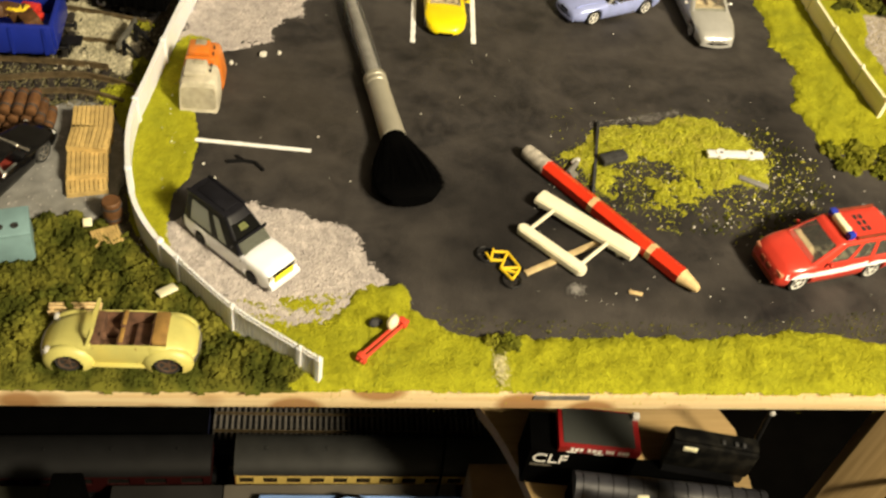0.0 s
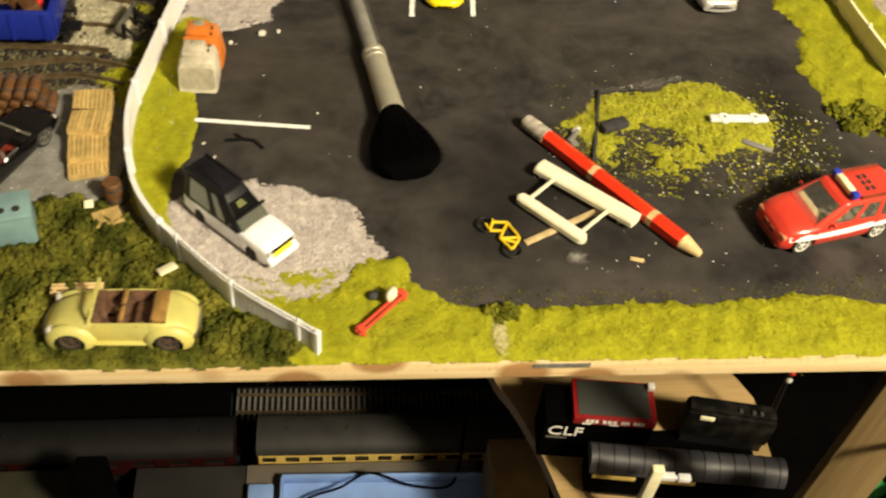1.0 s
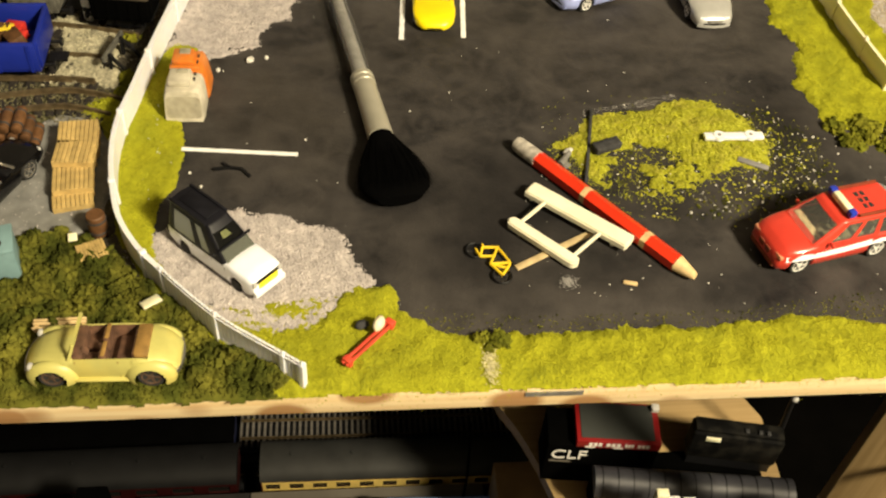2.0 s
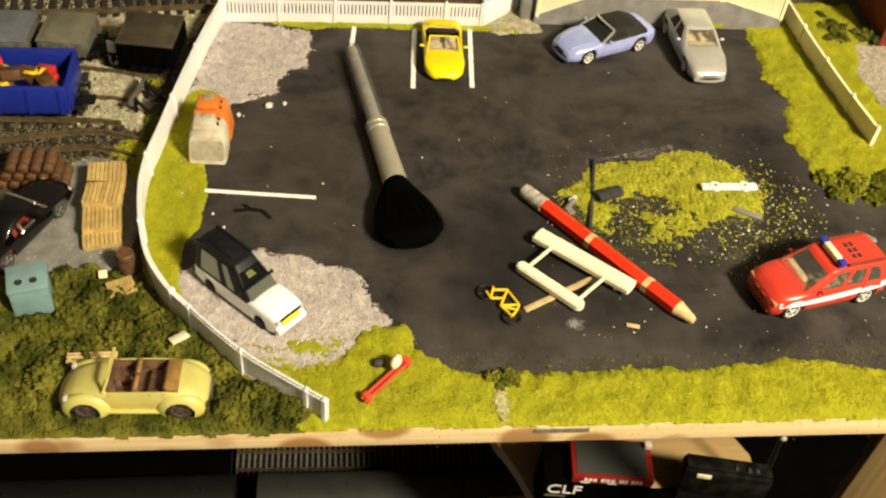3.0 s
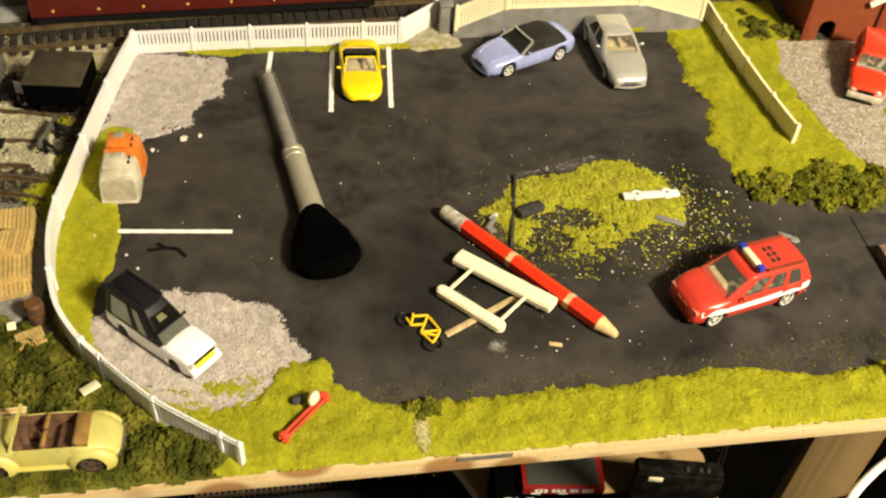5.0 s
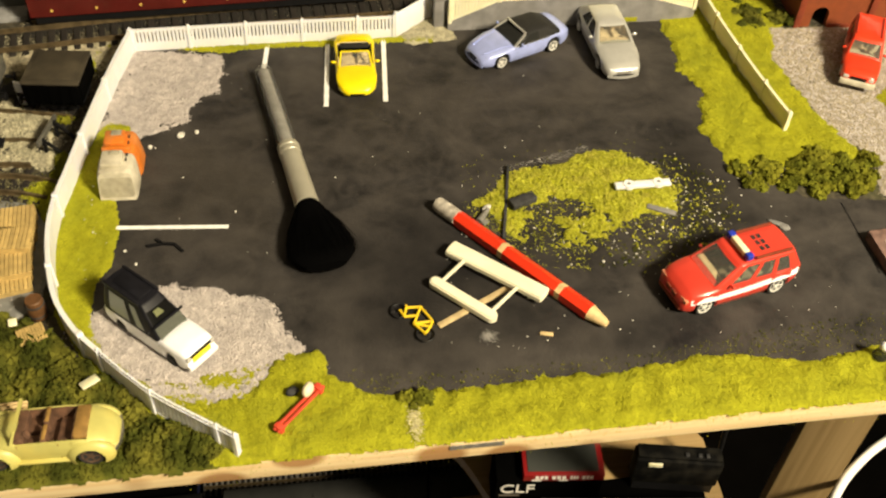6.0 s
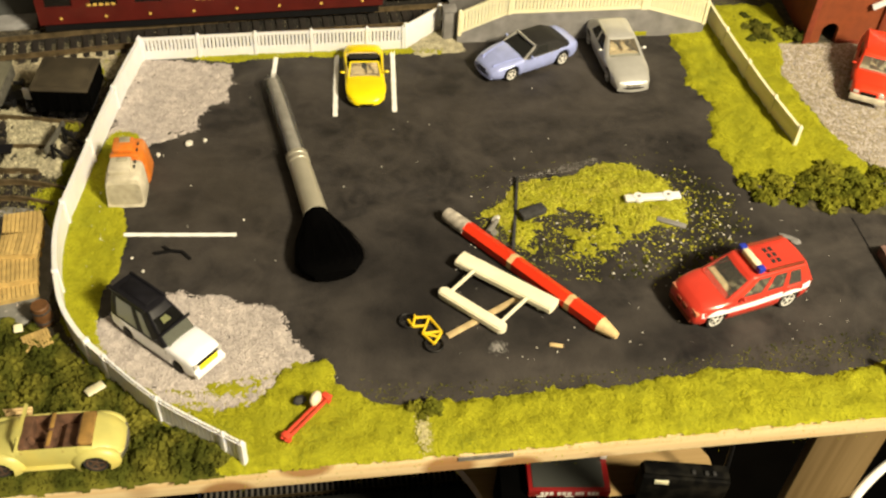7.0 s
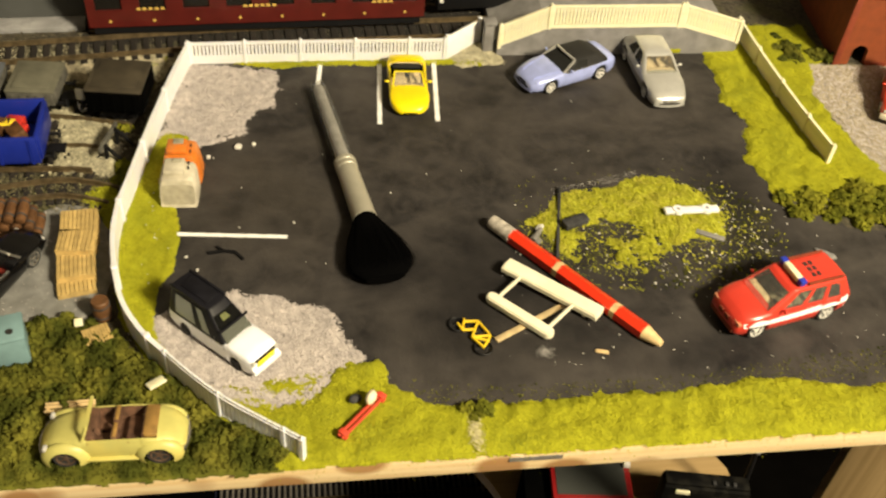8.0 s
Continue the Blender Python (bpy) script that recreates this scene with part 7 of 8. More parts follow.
def wagon(x, y, rz, label, paint, L=52, W=28, H=19, z=4.1, load=None, top="roofgrey", lid=False, ends=True):
    w = thing("toy_wagon", x, y, z, rz, label=label, category="railway wagon", group="toy wagons")
    bm = bmesh.new()
    box(bm, -L / 2, -W / 2, 6, L / 2, W / 2, 7.5)
    for s in (1, -1):
        box(bm, -L / 2, s * W / 2 - 1, 7.5, L / 2, s * W / 2 + 1, H, 0.3)
        box(bm, s * L / 2 - 1, -W / 2 + 1, 7.5, s * L / 2 + 1, W / 2 - 1, H, 0.3)
    body = part("body", bm, M[paint], w)
    for s in (1, -1):
        for k in range(5):
            bm = bmesh.new()
            xx = -L / 2 + 3 + (L - 6) * k / 4
            box(bm, xx - 0.7, s * (W / 2 + 1) - 0.4, 6.5, xx + 0.7, s * (W / 2 + 1) + 0.5, H - 0.6)
            part("rib", bm, M[paint], body, smooth=False)
    bm = bmesh.new()
    box(bm, -L / 2 + 1, -7, 2.5, L / 2 - 1, 7, 6)
    for s in (1, -1):
        box(bm, -L / 2 + 4, s * 8 - 1, 0.8, L / 2 - 4, s * 8 + 1, 3.2)
    part("underframe", bm, M["black"], w, smooth=False)
    for xx in (-L / 2 + 11, L / 2 - 11):
        for s in (1, -1):
            bm = bmesh.new()
            tube(bm, (xx, s * 7.2, 4.4), (xx, s * 9.0, 4.4), 4.4, 4.4, 20)
            tube(bm, (xx, s * 8.9, 4.4), (xx, s * 9.3, 4.4), 3.2, 2.8, 20)
            part("wheel", bm, M["black"], w)
    for e in (1, -1) if ends else (-1,):
        bm = bmesh.new()
        for s in (8, -8):
            tube(bm, (e * L / 2, s, 5), (e * (L / 2 + 4), s, 5), 0.8, None, 10)
            tube(bm, (e * (L / 2 + 4), s, 5), (e * (L / 2 + 4.8), s, 5), 2.0, None, 14)
        part("buffer", bm, M["black"], w)
        bm = bmesh.new()
        box(bm, e * (L / 2 + 4) - 4, -3, 2.6, e * (L / 2 + 4) + 4, 3, 3.6)
        part("coupling", bm, M["black"], w, smooth=False)
    if lid:
        bm = bmesh.new()
        box(bm, -L / 2 - 0.6, -W / 2 - 0.6, H, L / 2 + 0.6, W / 2 + 0.6, H + 1.2, 0.4)
        box(bm, -L / 2 + 2, -W / 2 + 2, H + 1.2, L / 2 - 2, W / 2 - 2, H + 1.7, 0.3)
        part("roof", bm, M[top], w, "dusty flat roof")
    if load:
        rr = np.random.default_rng(2)
        for i in range(26):
            bm = bmesh.new()
            cx, cy, s = rr.uniform(-L / 2 + 8, L / 2 - 8), rr.uniform(-W / 2 + 7.5, W / 2 - 7.5), rr.uniform(2.2, 4.2)
            box(bm, -s, -s * 0.8, -s * 0.6, s, s * 0.8, s * 0.6, 0.4, Matrix.Translation((cx, cy, H - 4 + rr.uniform(-2, 3))) @ Matrix.Rotation(rr.uniform(0, 3), 4, "Z") @ Matrix.Rotation(rr.uniform(-0.5, 0.5), 4, "X"))
            part("load_piece", bm, M[load[i % len(load)]], w)
    return w


barrel_stack()
upright_barrel(-25.8, -46.5, 0.4)
teal_tank()
wagon(-89, 51, 1, "bright blue toy wagon with a red and yellow load", "bluewagon", 58, 28, 20, load=("loadred", "loadyellow", "barrel", "brown", "loadred"))
wagon(-30.5, 86, -7, "black toy wagon with a dusty flat roof", "matblack", 25, 25, 17, lid=True, top="dustyroof", ends=False)
wagon(-69.5, 92, -5, "olive grey sheeted toy wagon on the siding", "greybuffer", 21, 24, 13, lid=True, top="olivetop")
wagon(-97, 92, -2, "blue grey sheeted toy wagon on the siding", "greybuffer", 22, 24, 13, lid=True, top="bluetop")

bit = thing("cream_offcut", -1, -85, 6.6, 35, size=(0.75, 0.75, 1), label="pale cream plastic offcut leaning on the fence", category="offcut", rx=-12)
bm = bmesh.new()
box(bm, -6.0, -2.6, 0, 3.0, 2.6, 0.9, 0.2)
part("sheet", bm, M["cream"], bit)
bit = thing("cream_offcut", -33.5, -53, 5.0, 10, label="small pale cream scrap in the shrubs", category="offcut", rx=20)
bm = bmesh.new()
box(bm, -1.6, -1.6, 0, 1.6, 1.6, 1.0, 0.3)
part("scrap", bm, M["cream"], bit)
bit = thing("white_tab", -50.0, 87.5, 0.6, -20, label="small white plastic tab beside the black wagon", category="tab")
bm = bmesh.new()
prism(bm, [(-2, -0.5), (1.6, -0.5), (1.9, 0.5), (-1.7, 0.5)], 0, 13)
part("tab", bm, M["white"], bit)
bit = thing("tan_grille", -31, -93.5, 5.5, 2, size=(0.85, 0.6, 1), label="pale tan toy frame lying in the shrubs behind the car", category="frame")
for y in (-2.4, 0.8, 3.2):
    bm = bmesh.new()
    box(bm, -10, y - 0.6, 0, 10, y + 0.6, 1.2, 0.2)
    part("bar", bm, M["pencilwood"], bit)
for x in (-9, 0, 9):
    bm = bmesh.new()
    box(bm, x - 0.7, -3, -1.0, x + 0.7, 3.8, 0, 0.1)
    part("bearer", bm, M["pencilwood"], bit)


# ---- maroon coach on the back track ----
def coach(x, y, z, rz, L, label, side_mat, roof_mat, W=34, H=40, marks=True, windows=8, band=None, group="toy coaches"):
    c = thing("toy_coach", x, y, z, rz, label=label, category="railway coach", group=group)
    wh = H * 0.72
    bm = bmesh.new()
    for s in (1, -1):
        # flank with window openings
        z0, z1, z2, z3 = 7, wh * 0.58, wh * 0.88, wh
        box(bm, -L / 2, s * (W / 2 - 1) - 0.8, z0, L / 2, s * (W / 2 - 1) + 0.8, z1)
        box(bm, -L / 2, s * (W / 2 - 1) - 0.8, z2, L / 2, s * (W / 2 - 1) + 0.8, z3)
        step = L / windows
        for k in range(windows + 1):
            xx = -L / 2 + k * step
            a, b = max(-L / 2, xx - step * 0.2), min(L / 2, xx + step * 0.2)
            box(bm, a, s * (W / 2 - 1) - 0.8, z1, b, s * (W / 2 - 1) + 0.8, z2)
        box(bm, s * L / 2 - s * 1.0 - 0.8, -W / 2 + 1, 7, s * L / 2 - s * 1.0 + 0.8, W / 2 - 1, wh)
    body = part("body", bm, M[side_mat], c, smooth=False)
    for s in (1, -1):
        for k in range(windows):
            bm = bmesh.new()
            xx = -L / 2 + (k + 0.5) * L / windows
            box(bm, xx - L / windows * 0.31, s * (W / 2 - 1.6) - 0.2, wh * 0.57, xx + L / windows * 0.31, s * (W / 2 - 1.6) + 0.2, wh * 0.89)
            part("window", bm, M["darkpane"], body, "dark window pane", smooth=False)
        for k in range(windows if marks else 0):
            bm = bmesh.new()
            xx = -L / 2 + (k + 0.5) * L / windows
            tube(bm, (xx, s * (W / 2 - 0.3), wh * 0.36), (xx, s * (W / 2 + 0.15), wh * 0.36), 0.75, None, 10)
            part("door_mark", bm, M["gold"], body, "small gold door mark")
        if band:
            bm = bmesh.new()
            box(bm, -L / 2 + 1, s * (W / 2 - 0.2) - 0.25, wh * 0.56, L / 2 - 1, s * (W / 2 - 0.2) + 0.25, wh * 0.62)
            box(bm, -L / 2 + 1, s * (W / 2 - 0.2) - 0.25, wh * 0.88, L / 2 - 1, s * (W / 2 - 0.2) + 0.25, wh * 0.95)
            for k in range(windows + 1):
                xx = -L / 2 + k * L / windows
                box(bm, max(-L / 2 + 1, xx - L / windows * 0.2), s * (W / 2 - 0.2) - 0.25, wh * 0.62, min(L / 2 - 1, xx + L / windows * 0.2), s * (W / 2 - 0.2) + 0.25, wh * 0.88)
            part("cream_band", bm, M[band], body, "cream window band", smooth=False)
    bm = bmesh.new()
    n = 14
    rows = []
    for xx in (-L / 2 - 0.5, L / 2 + 0.5):
        rows.append([bm.verts.new((xx, W / 2 * 1.02 * -math.cos(math.pi * k / n), wh + (H - wh) * 0.95 * math.sin(math.pi * k / n))) for k in range(n + 1)])
    for k in range(n):
        bm.faces.new((rows[0][k], rows[0][k + 1], rows[1][k + 1], rows[1][k]))
    bm.faces.new(rows[0])
    bm.faces.new(rows[1])
    bm.faces.new((rows[0][0], rows[1][0], rows[1][n], rows[0][n]))
    roof = part("roof", bm, M[roof_mat], c, "curved grey roof")
    for k in range(5):
        bm = bmesh.new()
        xx = -L / 2 + (k + 0.5) * L / 5
        tube(bm, (xx, 0, H * 0.985), (xx, 0, H + 0.6), 1.6, 1.2, 10)
        part("vent", bm, M[roof_mat], roof, "small roof vent")
    bm = bmesh.new()
    box(bm, -L / 2 + 2, -W / 2 + 1.6, 2.2, L / 2 - 2, W / 2 - 1.6, 7)
    part("underframe", bm, M["black"], c, smooth=False)
    for e in (1, -1):
        bm = bmesh.new()
        x0 = e * (L / 2 - 24)
        box(bm, x0 - 15, -9.6, 2.0, x0 + 15, 9.6, 5)
        for dx in (-9, 9):
            for s in (1, -1):
                tube(bm, (x0 + dx, s * 7.2, 5.0), (x0 + dx, s * 9.2, 5.0), 5.0, None, 18)
        part("bogie", bm, M["black"], c, smooth=False)
    return c


coach(34, 169, 2.4, 3.2, 176, "dark maroon toy railway coach with gold lettering marks", "maroon", "roofgrey", windows=8)
for k, (xx, w) in enumerate(((-62, 16), (-8, 20), (60, 14))):
    mk = thing("coach_lettering", 34 + xx, 169 - 17.3 + 0.056 * xx, 19.3, 3.2, label="row of small gold print on the coach side", category="lettering")
    bm = bmesh.new()
    for j in range(int(w / 3)):
        box(bm, j * 3.0, -0.3, 0, j * 3.0 + 1.9, 0.1, 1.3)
    part("print", bm, M["gold"], mk, smooth=False)
dock = thing("loading_dock", -94, 160, 0, 3, label="pale grey loading dock with a dark back wall and white coping", category="platform", kind="structure")
bm = bmesh.new()
box(bm, -40, -3, 0, 36, 8, 3.2, 0.4)
part("slab", bm, M["palegrey"], dock, "pale grey worn slab")
bm = bmesh.new()
prism(bm, [(8, 0), (24, 0), (24, 12), (21, 12), (8, 3.4)], -40, 36, Matrix.Rotation(math.radians(90), 4, "Z") @ Matrix.Rotation(math.radians(90), 4, "X"))
part("back_wall", bm, M["roofgrey"], dock, "dark grey sloping wall", smooth=False)
bm = bmesh.new()
box(bm, -40, 20.6, 12.05, 36, 24.6, 13.4, 0.3)
part("coping", bm, M["white"], dock, "white coping")
van = thing("black_van_wagon", 158, 184, 4.1, 5, label="black toy van wagon behind the fence panel", category="railway wagon")
bm = bmesh.new()
box(bm, -28, -15, 3, 28, 15, 22, 0.8)
part("body", bm, M["black"], van)
bm = bmesh.new()
box(bm, -28.5, -15.6, 22, 28.5, 15.6, 24, 0.9)
part("roof", bm, M["roofgrey"], van)
bm = bmesh.new()
box(bm, -27, -15.4, 8, -25, -15.05, 18, 0.1)
part("white_mark", bm, M["paper"], van, "white painted mark")


# ---- the shelf below the board ----
def slab(name, b, m, label, category, kind="", bevel=0.5, smooth=True):
    bm = bmesh.new()
    box(bm, *b, bevel)
    return solid(name, bm, M[m], label, category, kind=kind, smooth=smooth)


SH = -436
# shelf coloured as shade; back and end panels are unseen, added to shut light out
slab("lower_shelf", (-480, -20, SH - 16, 660, 320, SH), "shadeboard", "storage shelf below the layout, coloured as if in deep shade", "shelf", "structure")
slab("back_panel", (-480, 320, SH - 16, 660, 332, -12), "shadeboard", "unseen panel added behind the storage shelf to keep it dark", "panel", "structure")
slab("side_panel", (-492, -20, -900, -480, 332, -12), "shadeboard", "unseen end panel added to close the storage shelf", "panel", "structure")
slab("side_panel_far", (660, -20, -900, 672, 332, -12), "shadeboard", "unseen end panel added to close the storage shelf", "panel", "structure")
bm = bmesh.new()
prism(bm, [(159, 34), (166, 22), (171, 11), (178, -8), (184, -30), (188, -46), (192, -76), (314, -76), (316, -45), (324, -22), (325, 20), (317, 37), (300, 66), (148, 66)], -260, -250)
solid("middle_shelf", bm, M["ply"], "bare plywood shelf with a curved edge under the board", "shelf", kind="structure", smooth=False)
slab("shelf_bearer", (196, 40, -274, 300, 64, -260.2), "timber", "sawn bearer under the plywood shelf", "batten", "structure")


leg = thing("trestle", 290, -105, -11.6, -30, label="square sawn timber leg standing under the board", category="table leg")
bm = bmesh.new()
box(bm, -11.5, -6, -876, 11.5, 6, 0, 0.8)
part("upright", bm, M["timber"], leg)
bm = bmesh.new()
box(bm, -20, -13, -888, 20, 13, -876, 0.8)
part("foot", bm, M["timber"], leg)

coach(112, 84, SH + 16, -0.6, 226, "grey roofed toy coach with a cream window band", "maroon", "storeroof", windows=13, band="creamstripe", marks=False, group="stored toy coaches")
# left coach: the shade on it is put into its maroon and roof colours
coach(-137, 84, SH + 16, 0.4, 236, "maroon toy coach in storage, shade put into its colours", "shademaroon", "shadegrey", windows=9, marks=False, group="stored toy coaches")
for k, xx in enumerate((112, -137)):
    tr = thing("storage_rail", xx, 84, SH, label="plain storage track under a stored coach", category="railway track", group="storage tracks")
    bm = bmesh.new()
    box(bm, -120, -15, 0, 120, 15, 12)
    part("bed", bm, M["black"], tr, smooth=False)
    for s in (8.25, -8.25):
        bm = bmesh.new()
        box(bm, -120, s - 0.5, 12, 120, s + 0.5, 16)
        part("rail", bm, M["rail"], tr, smooth=False)
spare = track([(-22, 136, SH + 8), (60, 135, SH + 8), (196, 134, SH + 8)], "spare grey sleepered track panel on the shelf", 4.7, wide=1.0)
for o in spare.children:
    if o.name.startswith("sleeper"):
        o.data.materials[0] = M["greysleeper"]
bed = slab("track_base", (-24, 116, SH, 200, 154, SH + 8), "black", "black strip under the spare track", "strip", "structure")
bar = thing("edge_strip", -22, 110, SH, label="long dark strip in front of the spare track", category="strip")
bm = bmesh.new()
box(bm, -120, -3, 0, 200, 3, 10, 0.5)
part("strip", bm, M["shadegrey"], bar)
van = thing("navy_van", -128, 129, SH, label="dark navy toy van body on the shelf", category="railway wagon")
bm = bmesh.new()
box(bm, -102, -17, 4, 102, 17, 26, 1.5)
part("body", bm, M["navy"], van)
bm = bmesh.new()
box(bm, -103, -17.6, 26, 103, 17.6, 30, 1.8)
part("roof", bm, M["matblack"], van)
bm = bmesh.new()
box(bm, -96, -12, 0, 96, 12, 4)
part("underframe", bm, M["black"], van, smooth=False)
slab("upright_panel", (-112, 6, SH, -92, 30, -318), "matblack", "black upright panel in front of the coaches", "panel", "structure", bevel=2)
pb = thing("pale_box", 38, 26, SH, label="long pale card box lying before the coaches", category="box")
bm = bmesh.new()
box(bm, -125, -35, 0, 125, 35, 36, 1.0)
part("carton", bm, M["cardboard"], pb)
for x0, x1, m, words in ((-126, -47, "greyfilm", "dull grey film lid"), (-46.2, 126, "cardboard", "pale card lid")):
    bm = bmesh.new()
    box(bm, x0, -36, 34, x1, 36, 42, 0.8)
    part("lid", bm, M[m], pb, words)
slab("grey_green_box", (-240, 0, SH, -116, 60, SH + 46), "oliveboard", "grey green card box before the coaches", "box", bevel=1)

slab("brown_box", (166, -10, SH, 204, 50, SH + 92), "brownbox", "dull brown card box at the shelf's end", "box", bevel=1.0)
tray = thing("blue_tray", 90, 22, SH + 42, -1, label="light blue plastic tray on the shelf", category="tray")
bm = bmesh.new()
box(bm, -72, -24, 0, 78, 22, 2)
for s in (1, -1):
    box(bm, -72, s * 23 - 1, 2, 78, s * 23 + 1, 12, 0.4)
box(bm, -73, -22, 2, -71, 22, 12, 0.4)
box(bm, 77, -22, 2, 79, 22, 12, 0.4)
part("tray", bm, M["trayblue"], tray)
bm = bmesh.new()
box(bm, -96, -4, 0, -78, 18, 9, 1)
part("lid_piece", bm, M["trayblue"], tray)
bent("black_cable", [(157, 100, -372), (154, 80, -368), (150, 56, -384), (140, 36, -386), (112, 34, -380), (82, 44, -378), (60, 34, -380), (34, 26, -384), (8, 0, -392), (-14, -34, -430)], 1.0, M["cable"],
     "thin black cable looped over the coach and tray", category="cable")

# red boxed set with its grey window
cl = thing("black_box", 217, -10, -250, -6, size=(0.957, 0.957, 0.957), label="long black card box with white lettering under the red box", category="box")
bm = bmesh.new()
box(bm, -41, -11.5, 0, 25, 15, 40.8, 0.6)
part("carton", bm, M["matblack"], cl)
fc = bpy.data.curves.new("lettering", "FONT")
fc.body, fc.size, fc.extrude = "CLF", 0.0132, 0.0002
fc.materials.append(M["paper"])
fo = new("lettering", fc)
fo.parent = cl
fo.matrix_basis = pose(-38.5 * MM, -11.75 * MM, 26.6 * MM, 90, 0, 0)
bm = bmesh.new()
box(bm, -38.5, -11.8, 22.6, -25.5, -11.45, 24.0)
part("print", bm, M["cardboard"], cl, "small grey printed bar", smooth=False)
rb_ = thing("red_box", 217, -10, -250, -6, size=(0.89, 0.957, 0.957), label="red card box with a grey window and white print", category="box")
bm = bmesh.new()
box(bm, -27, -12.5, 41, 27, 16, 48, 0.8)
part("carton", bm, M["boxred"], rb_)
bm = bmesh.new()
box(bm, -24, -10.0, 47.6, 23, 14.4, 48.5, 0.2)
part("window", bm, M["screen"], rb_, "dark grey window film")
bm = bmesh.new()
box(bm, 22.5, 9.5, 48, 27.5, 14, 52, 0.8)
part("tab", bm, M["paper"], rb_, "white paper tab")
for k, (x0, w) in enumerate(((-19, 9), (-8, 10), (4, 6), (12, 8))):
    for j in range(3):
        bm = bmesh.new()
        box(bm, x0 + j * w / 3, -13.0, 43.8, x0 + j * w / 3 + w / 4.2, -12.5, 46.6)
        part("print", bm, M["paper"], rb_, "white printed bar", smooth=False)
for x0, w in ((-21, 6), (-3, 6)):
    bm = bmesh.new()
    box(bm, x0, -12.9, 41.8, x0 + w, -12.5, 42.7)
    part("print", bm, M["paper"], rb_, "white printed bar", smooth=False)

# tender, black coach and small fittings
# sheet added only to blacken the plywood between red box and tender
slab("black_card", (243, -33, -250, 312, -3, -248), "matblack", "black sheet added to darken the plywood under the tender", "card", bevel=0.3)
td = thing("toy_tender", 291, -15, -248, -11, size=(0.957, 0.957, 0.957), label="dark grey toy tender with a brass plate", category="locomotive tender")
bm = bmesh.new()
box(bm, -28, -1, 8, 28, 12, 34, 2.0)
part("body", bm, M["tender"], td)
bm = bmesh.new()
box(bm, -27, 1, 33.5, 27, 11, 36.5, 1.2)
part("tank", bm, M["tender"], td)
bm = bmesh.new()
box(bm, -20, -2.0, 29, -11, -0.6, 32.5, 0.3)
part("plate", bm, M["cream"], td, "brass name plate left blank")
for x in (4, 12, 17):
    bm = bmesh.new()
    box(bm, x - 1.2, 2, 36.3, x + 1.2, 5, 38.0, 0.4)
    part("fitting", bm, M["debris"], td, "small dull metal fitting")
bm = bmesh.new()
box(bm, -26, 0, 0, 26, 9, 8)
part("underframe", bm, M["black"], td, smooth=False)

bc = thing("black_coach", 256, -43, -250, -7, size=(0.957, 0.718, 0.957), label="black toy coach with ribbed roof panels", category="railway coach")
bm = bmesh.new()
box(bm, -58, -12, 6, 58, 12, 30, 1.0)
part("body", bm, M["matblack"], bc)
bm = bmesh.new()
n = 12
rows = [[bm.verts.new((xx, -13 * math.cos(math.pi * k / n), 30 + 11 * math.sin(math.pi * k / n))) for k in range(n + 1)] for xx in (-58.5, 58.5)]
for k in range(n):
    bm.faces.new((rows[0][k], rows[0][k + 1], rows[1][k + 1], rows[1][k]))
bm.faces.new(rows[0])
bm.faces.new(rows[1])
part("roof", bm, M["roofblue"], bc, "blue black panelled roof")
for j in range(13):
    bm = bmesh.new()
    xx = -54 + 9 * j
    ribbon(bm, [Vector((xx, -13.25 * math.cos(math.pi * k / n), 30 + 11.25 * math.sin(math.pi * k / n))) for k in range(n + 1)], -0.3, 0.15, 0.5)
    part("rib", bm, M["black"], bc, smooth=False)
bm = bmesh.new()
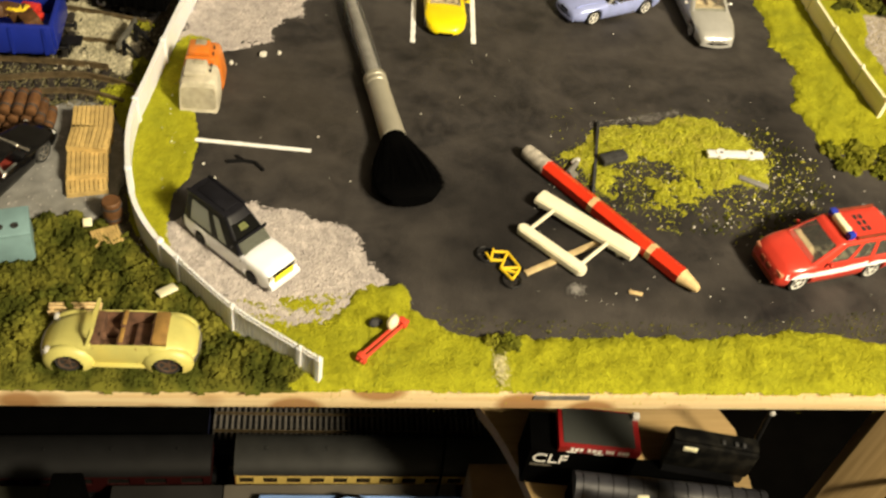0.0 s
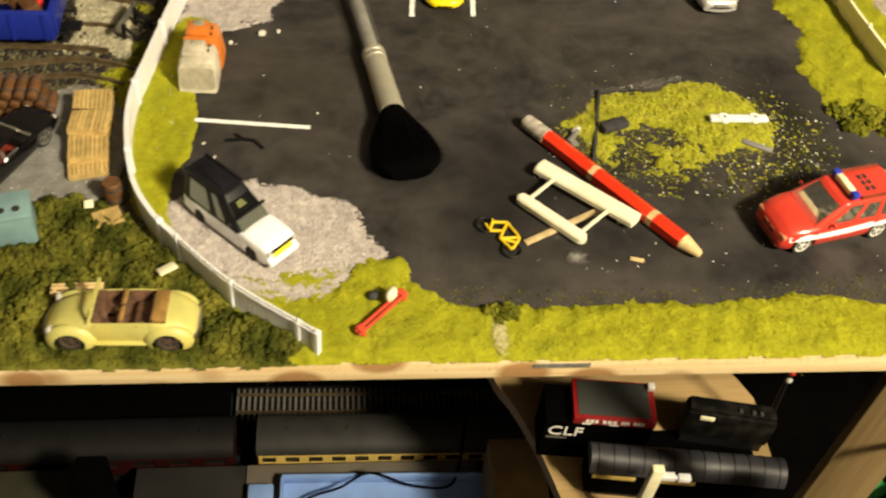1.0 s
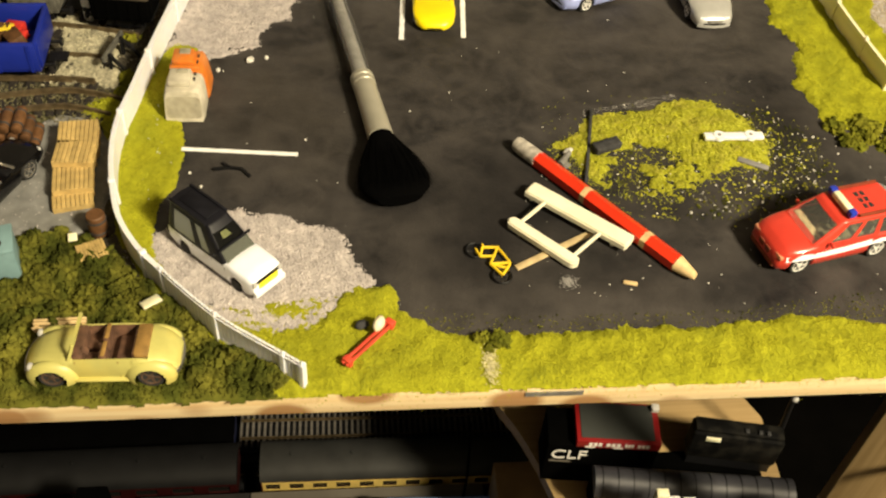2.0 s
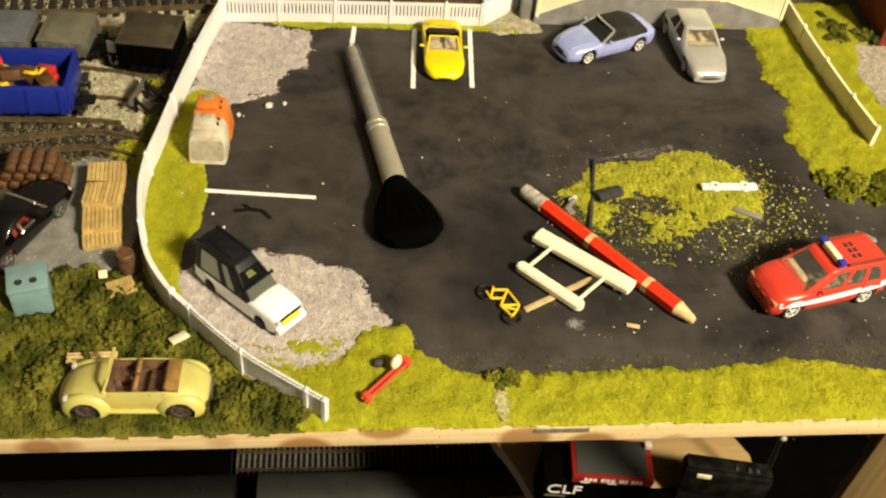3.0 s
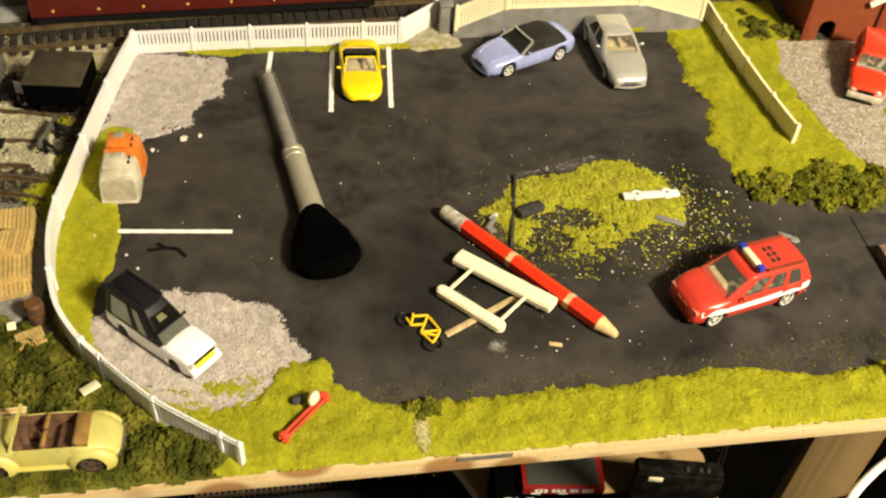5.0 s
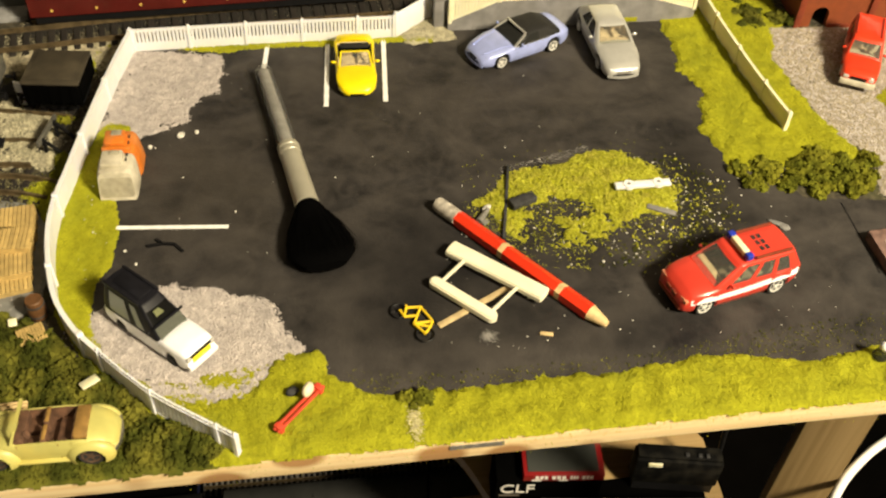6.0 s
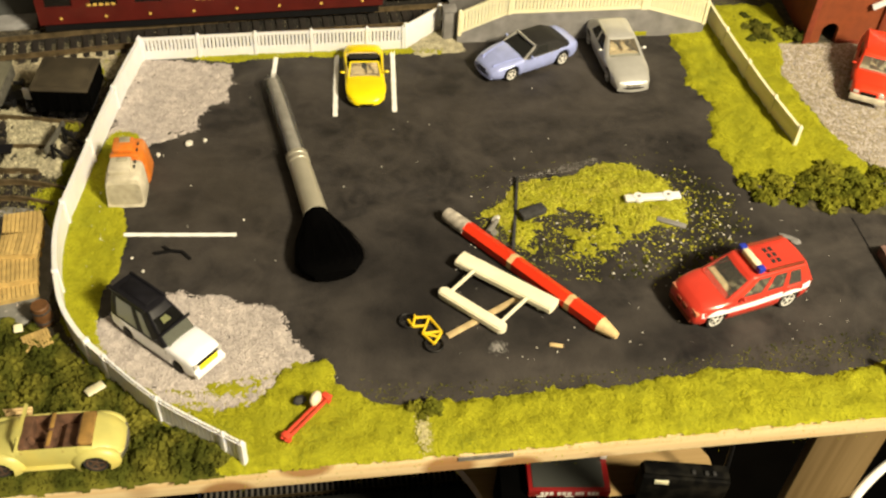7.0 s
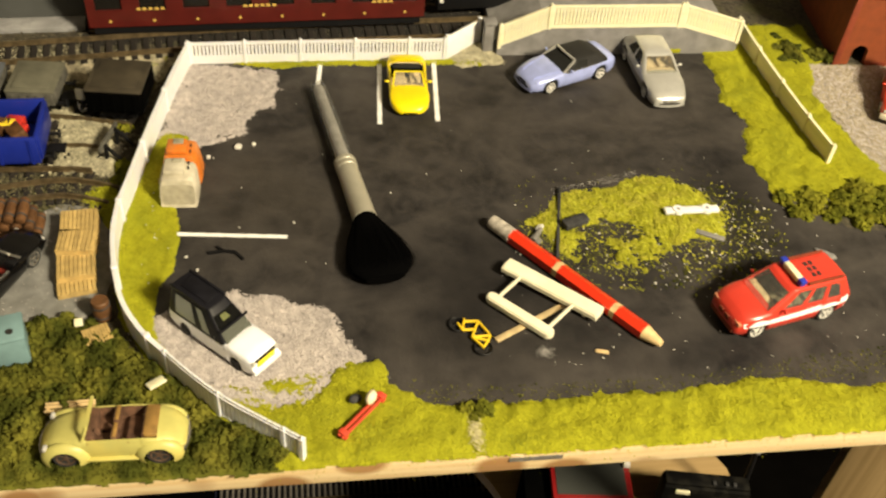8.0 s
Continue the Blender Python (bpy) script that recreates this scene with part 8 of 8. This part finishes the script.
box(bm, -56, -12.6, 24, -30, -12.05, 28, 0.1)
box(bm, -24, -12.6, 24, 6, -12.05, 28, 0.1)
part("stripe", bm, M["creamstripe"], bc, "dull cream stripe")
bm = bmesh.new()
box(bm, -54, -9, 0, 54, 9, 6)
part("underframe", bm, M["black"], bc, smooth=False)

cr = thing("cream_fitting", 223, -69, -250, -4, size=(0.957, 0.957, 0.957), label="cream plastic post with a white arm before the black coach", category="fitting")
bm = bmesh.new()
box(bm, -3.4, -2.5, 0, 3.4, 2.5, 79, 0.8)
part("post", bm, M["cream"], cr)
bm = bmesh.new()
box(bm, 3.3, -2, 68, 11, 2, 72, 0.5)
box(bm, 13, -2, 67, 20, 2, 71, 0.5)
box(bm, 10, -1, 68, 14, 1, 70)
part("arm", bm, M["white"], cr, "white arm")
sg = thing("signal_post", 321, -9, -250, 0, ry=-5, size=(0.957, 0.957, 0.957), label="slim dark signal post with red and clear lamps", category="signal")
bm = bmesh.new()
tube(bm, (0, 0, 0), (0, 0, 92), 1.8, 1.4, 12)
part("post", bm, M["black"], sg)
for z, m in ((78, "loadred"), (86, "lampglass"), (70, "lampglass")):
    bm = bmesh.new()
    ball(bm, (0, -2.0, z), (2.2, 1.6, 2.0), 12, 8)
    part("lamp", bm, M[m], sg)
bent("white_cable", [(420, -60, -20), (372, -84, -48), (340, -97, -58), (312, -108, -64), (292, -124, -72), (280, -150, -92), (276, -190, -150)], 2.0, M["whitecable"],
     "thick white cable hanging before the leg", category="cable")
bent("black_strap", [(258, -121, -150), (275, -122, -146), (292, -120, -140), (330, -104, -134), (390, -80, -140)], 3.0, M["cable"], "black cable slung across the leg", category="cable")
gp = thing("green_cap", 314, -104, -150, label="green plastic cap below the board", category="cap")
bm = bmesh.new()
turned(bm, [(0, 9), (1, 10), (8, 10), (9.5, 8)], 20, Matrix.Rotation(math.radians(-90), 4, "Y"))
part("cap", bm, M["green"], gp)
bm = bmesh.new()
box(bm, -9, -9, -400, 9, 9, 0, 1)
part("stem", bm, M["black"], gp)
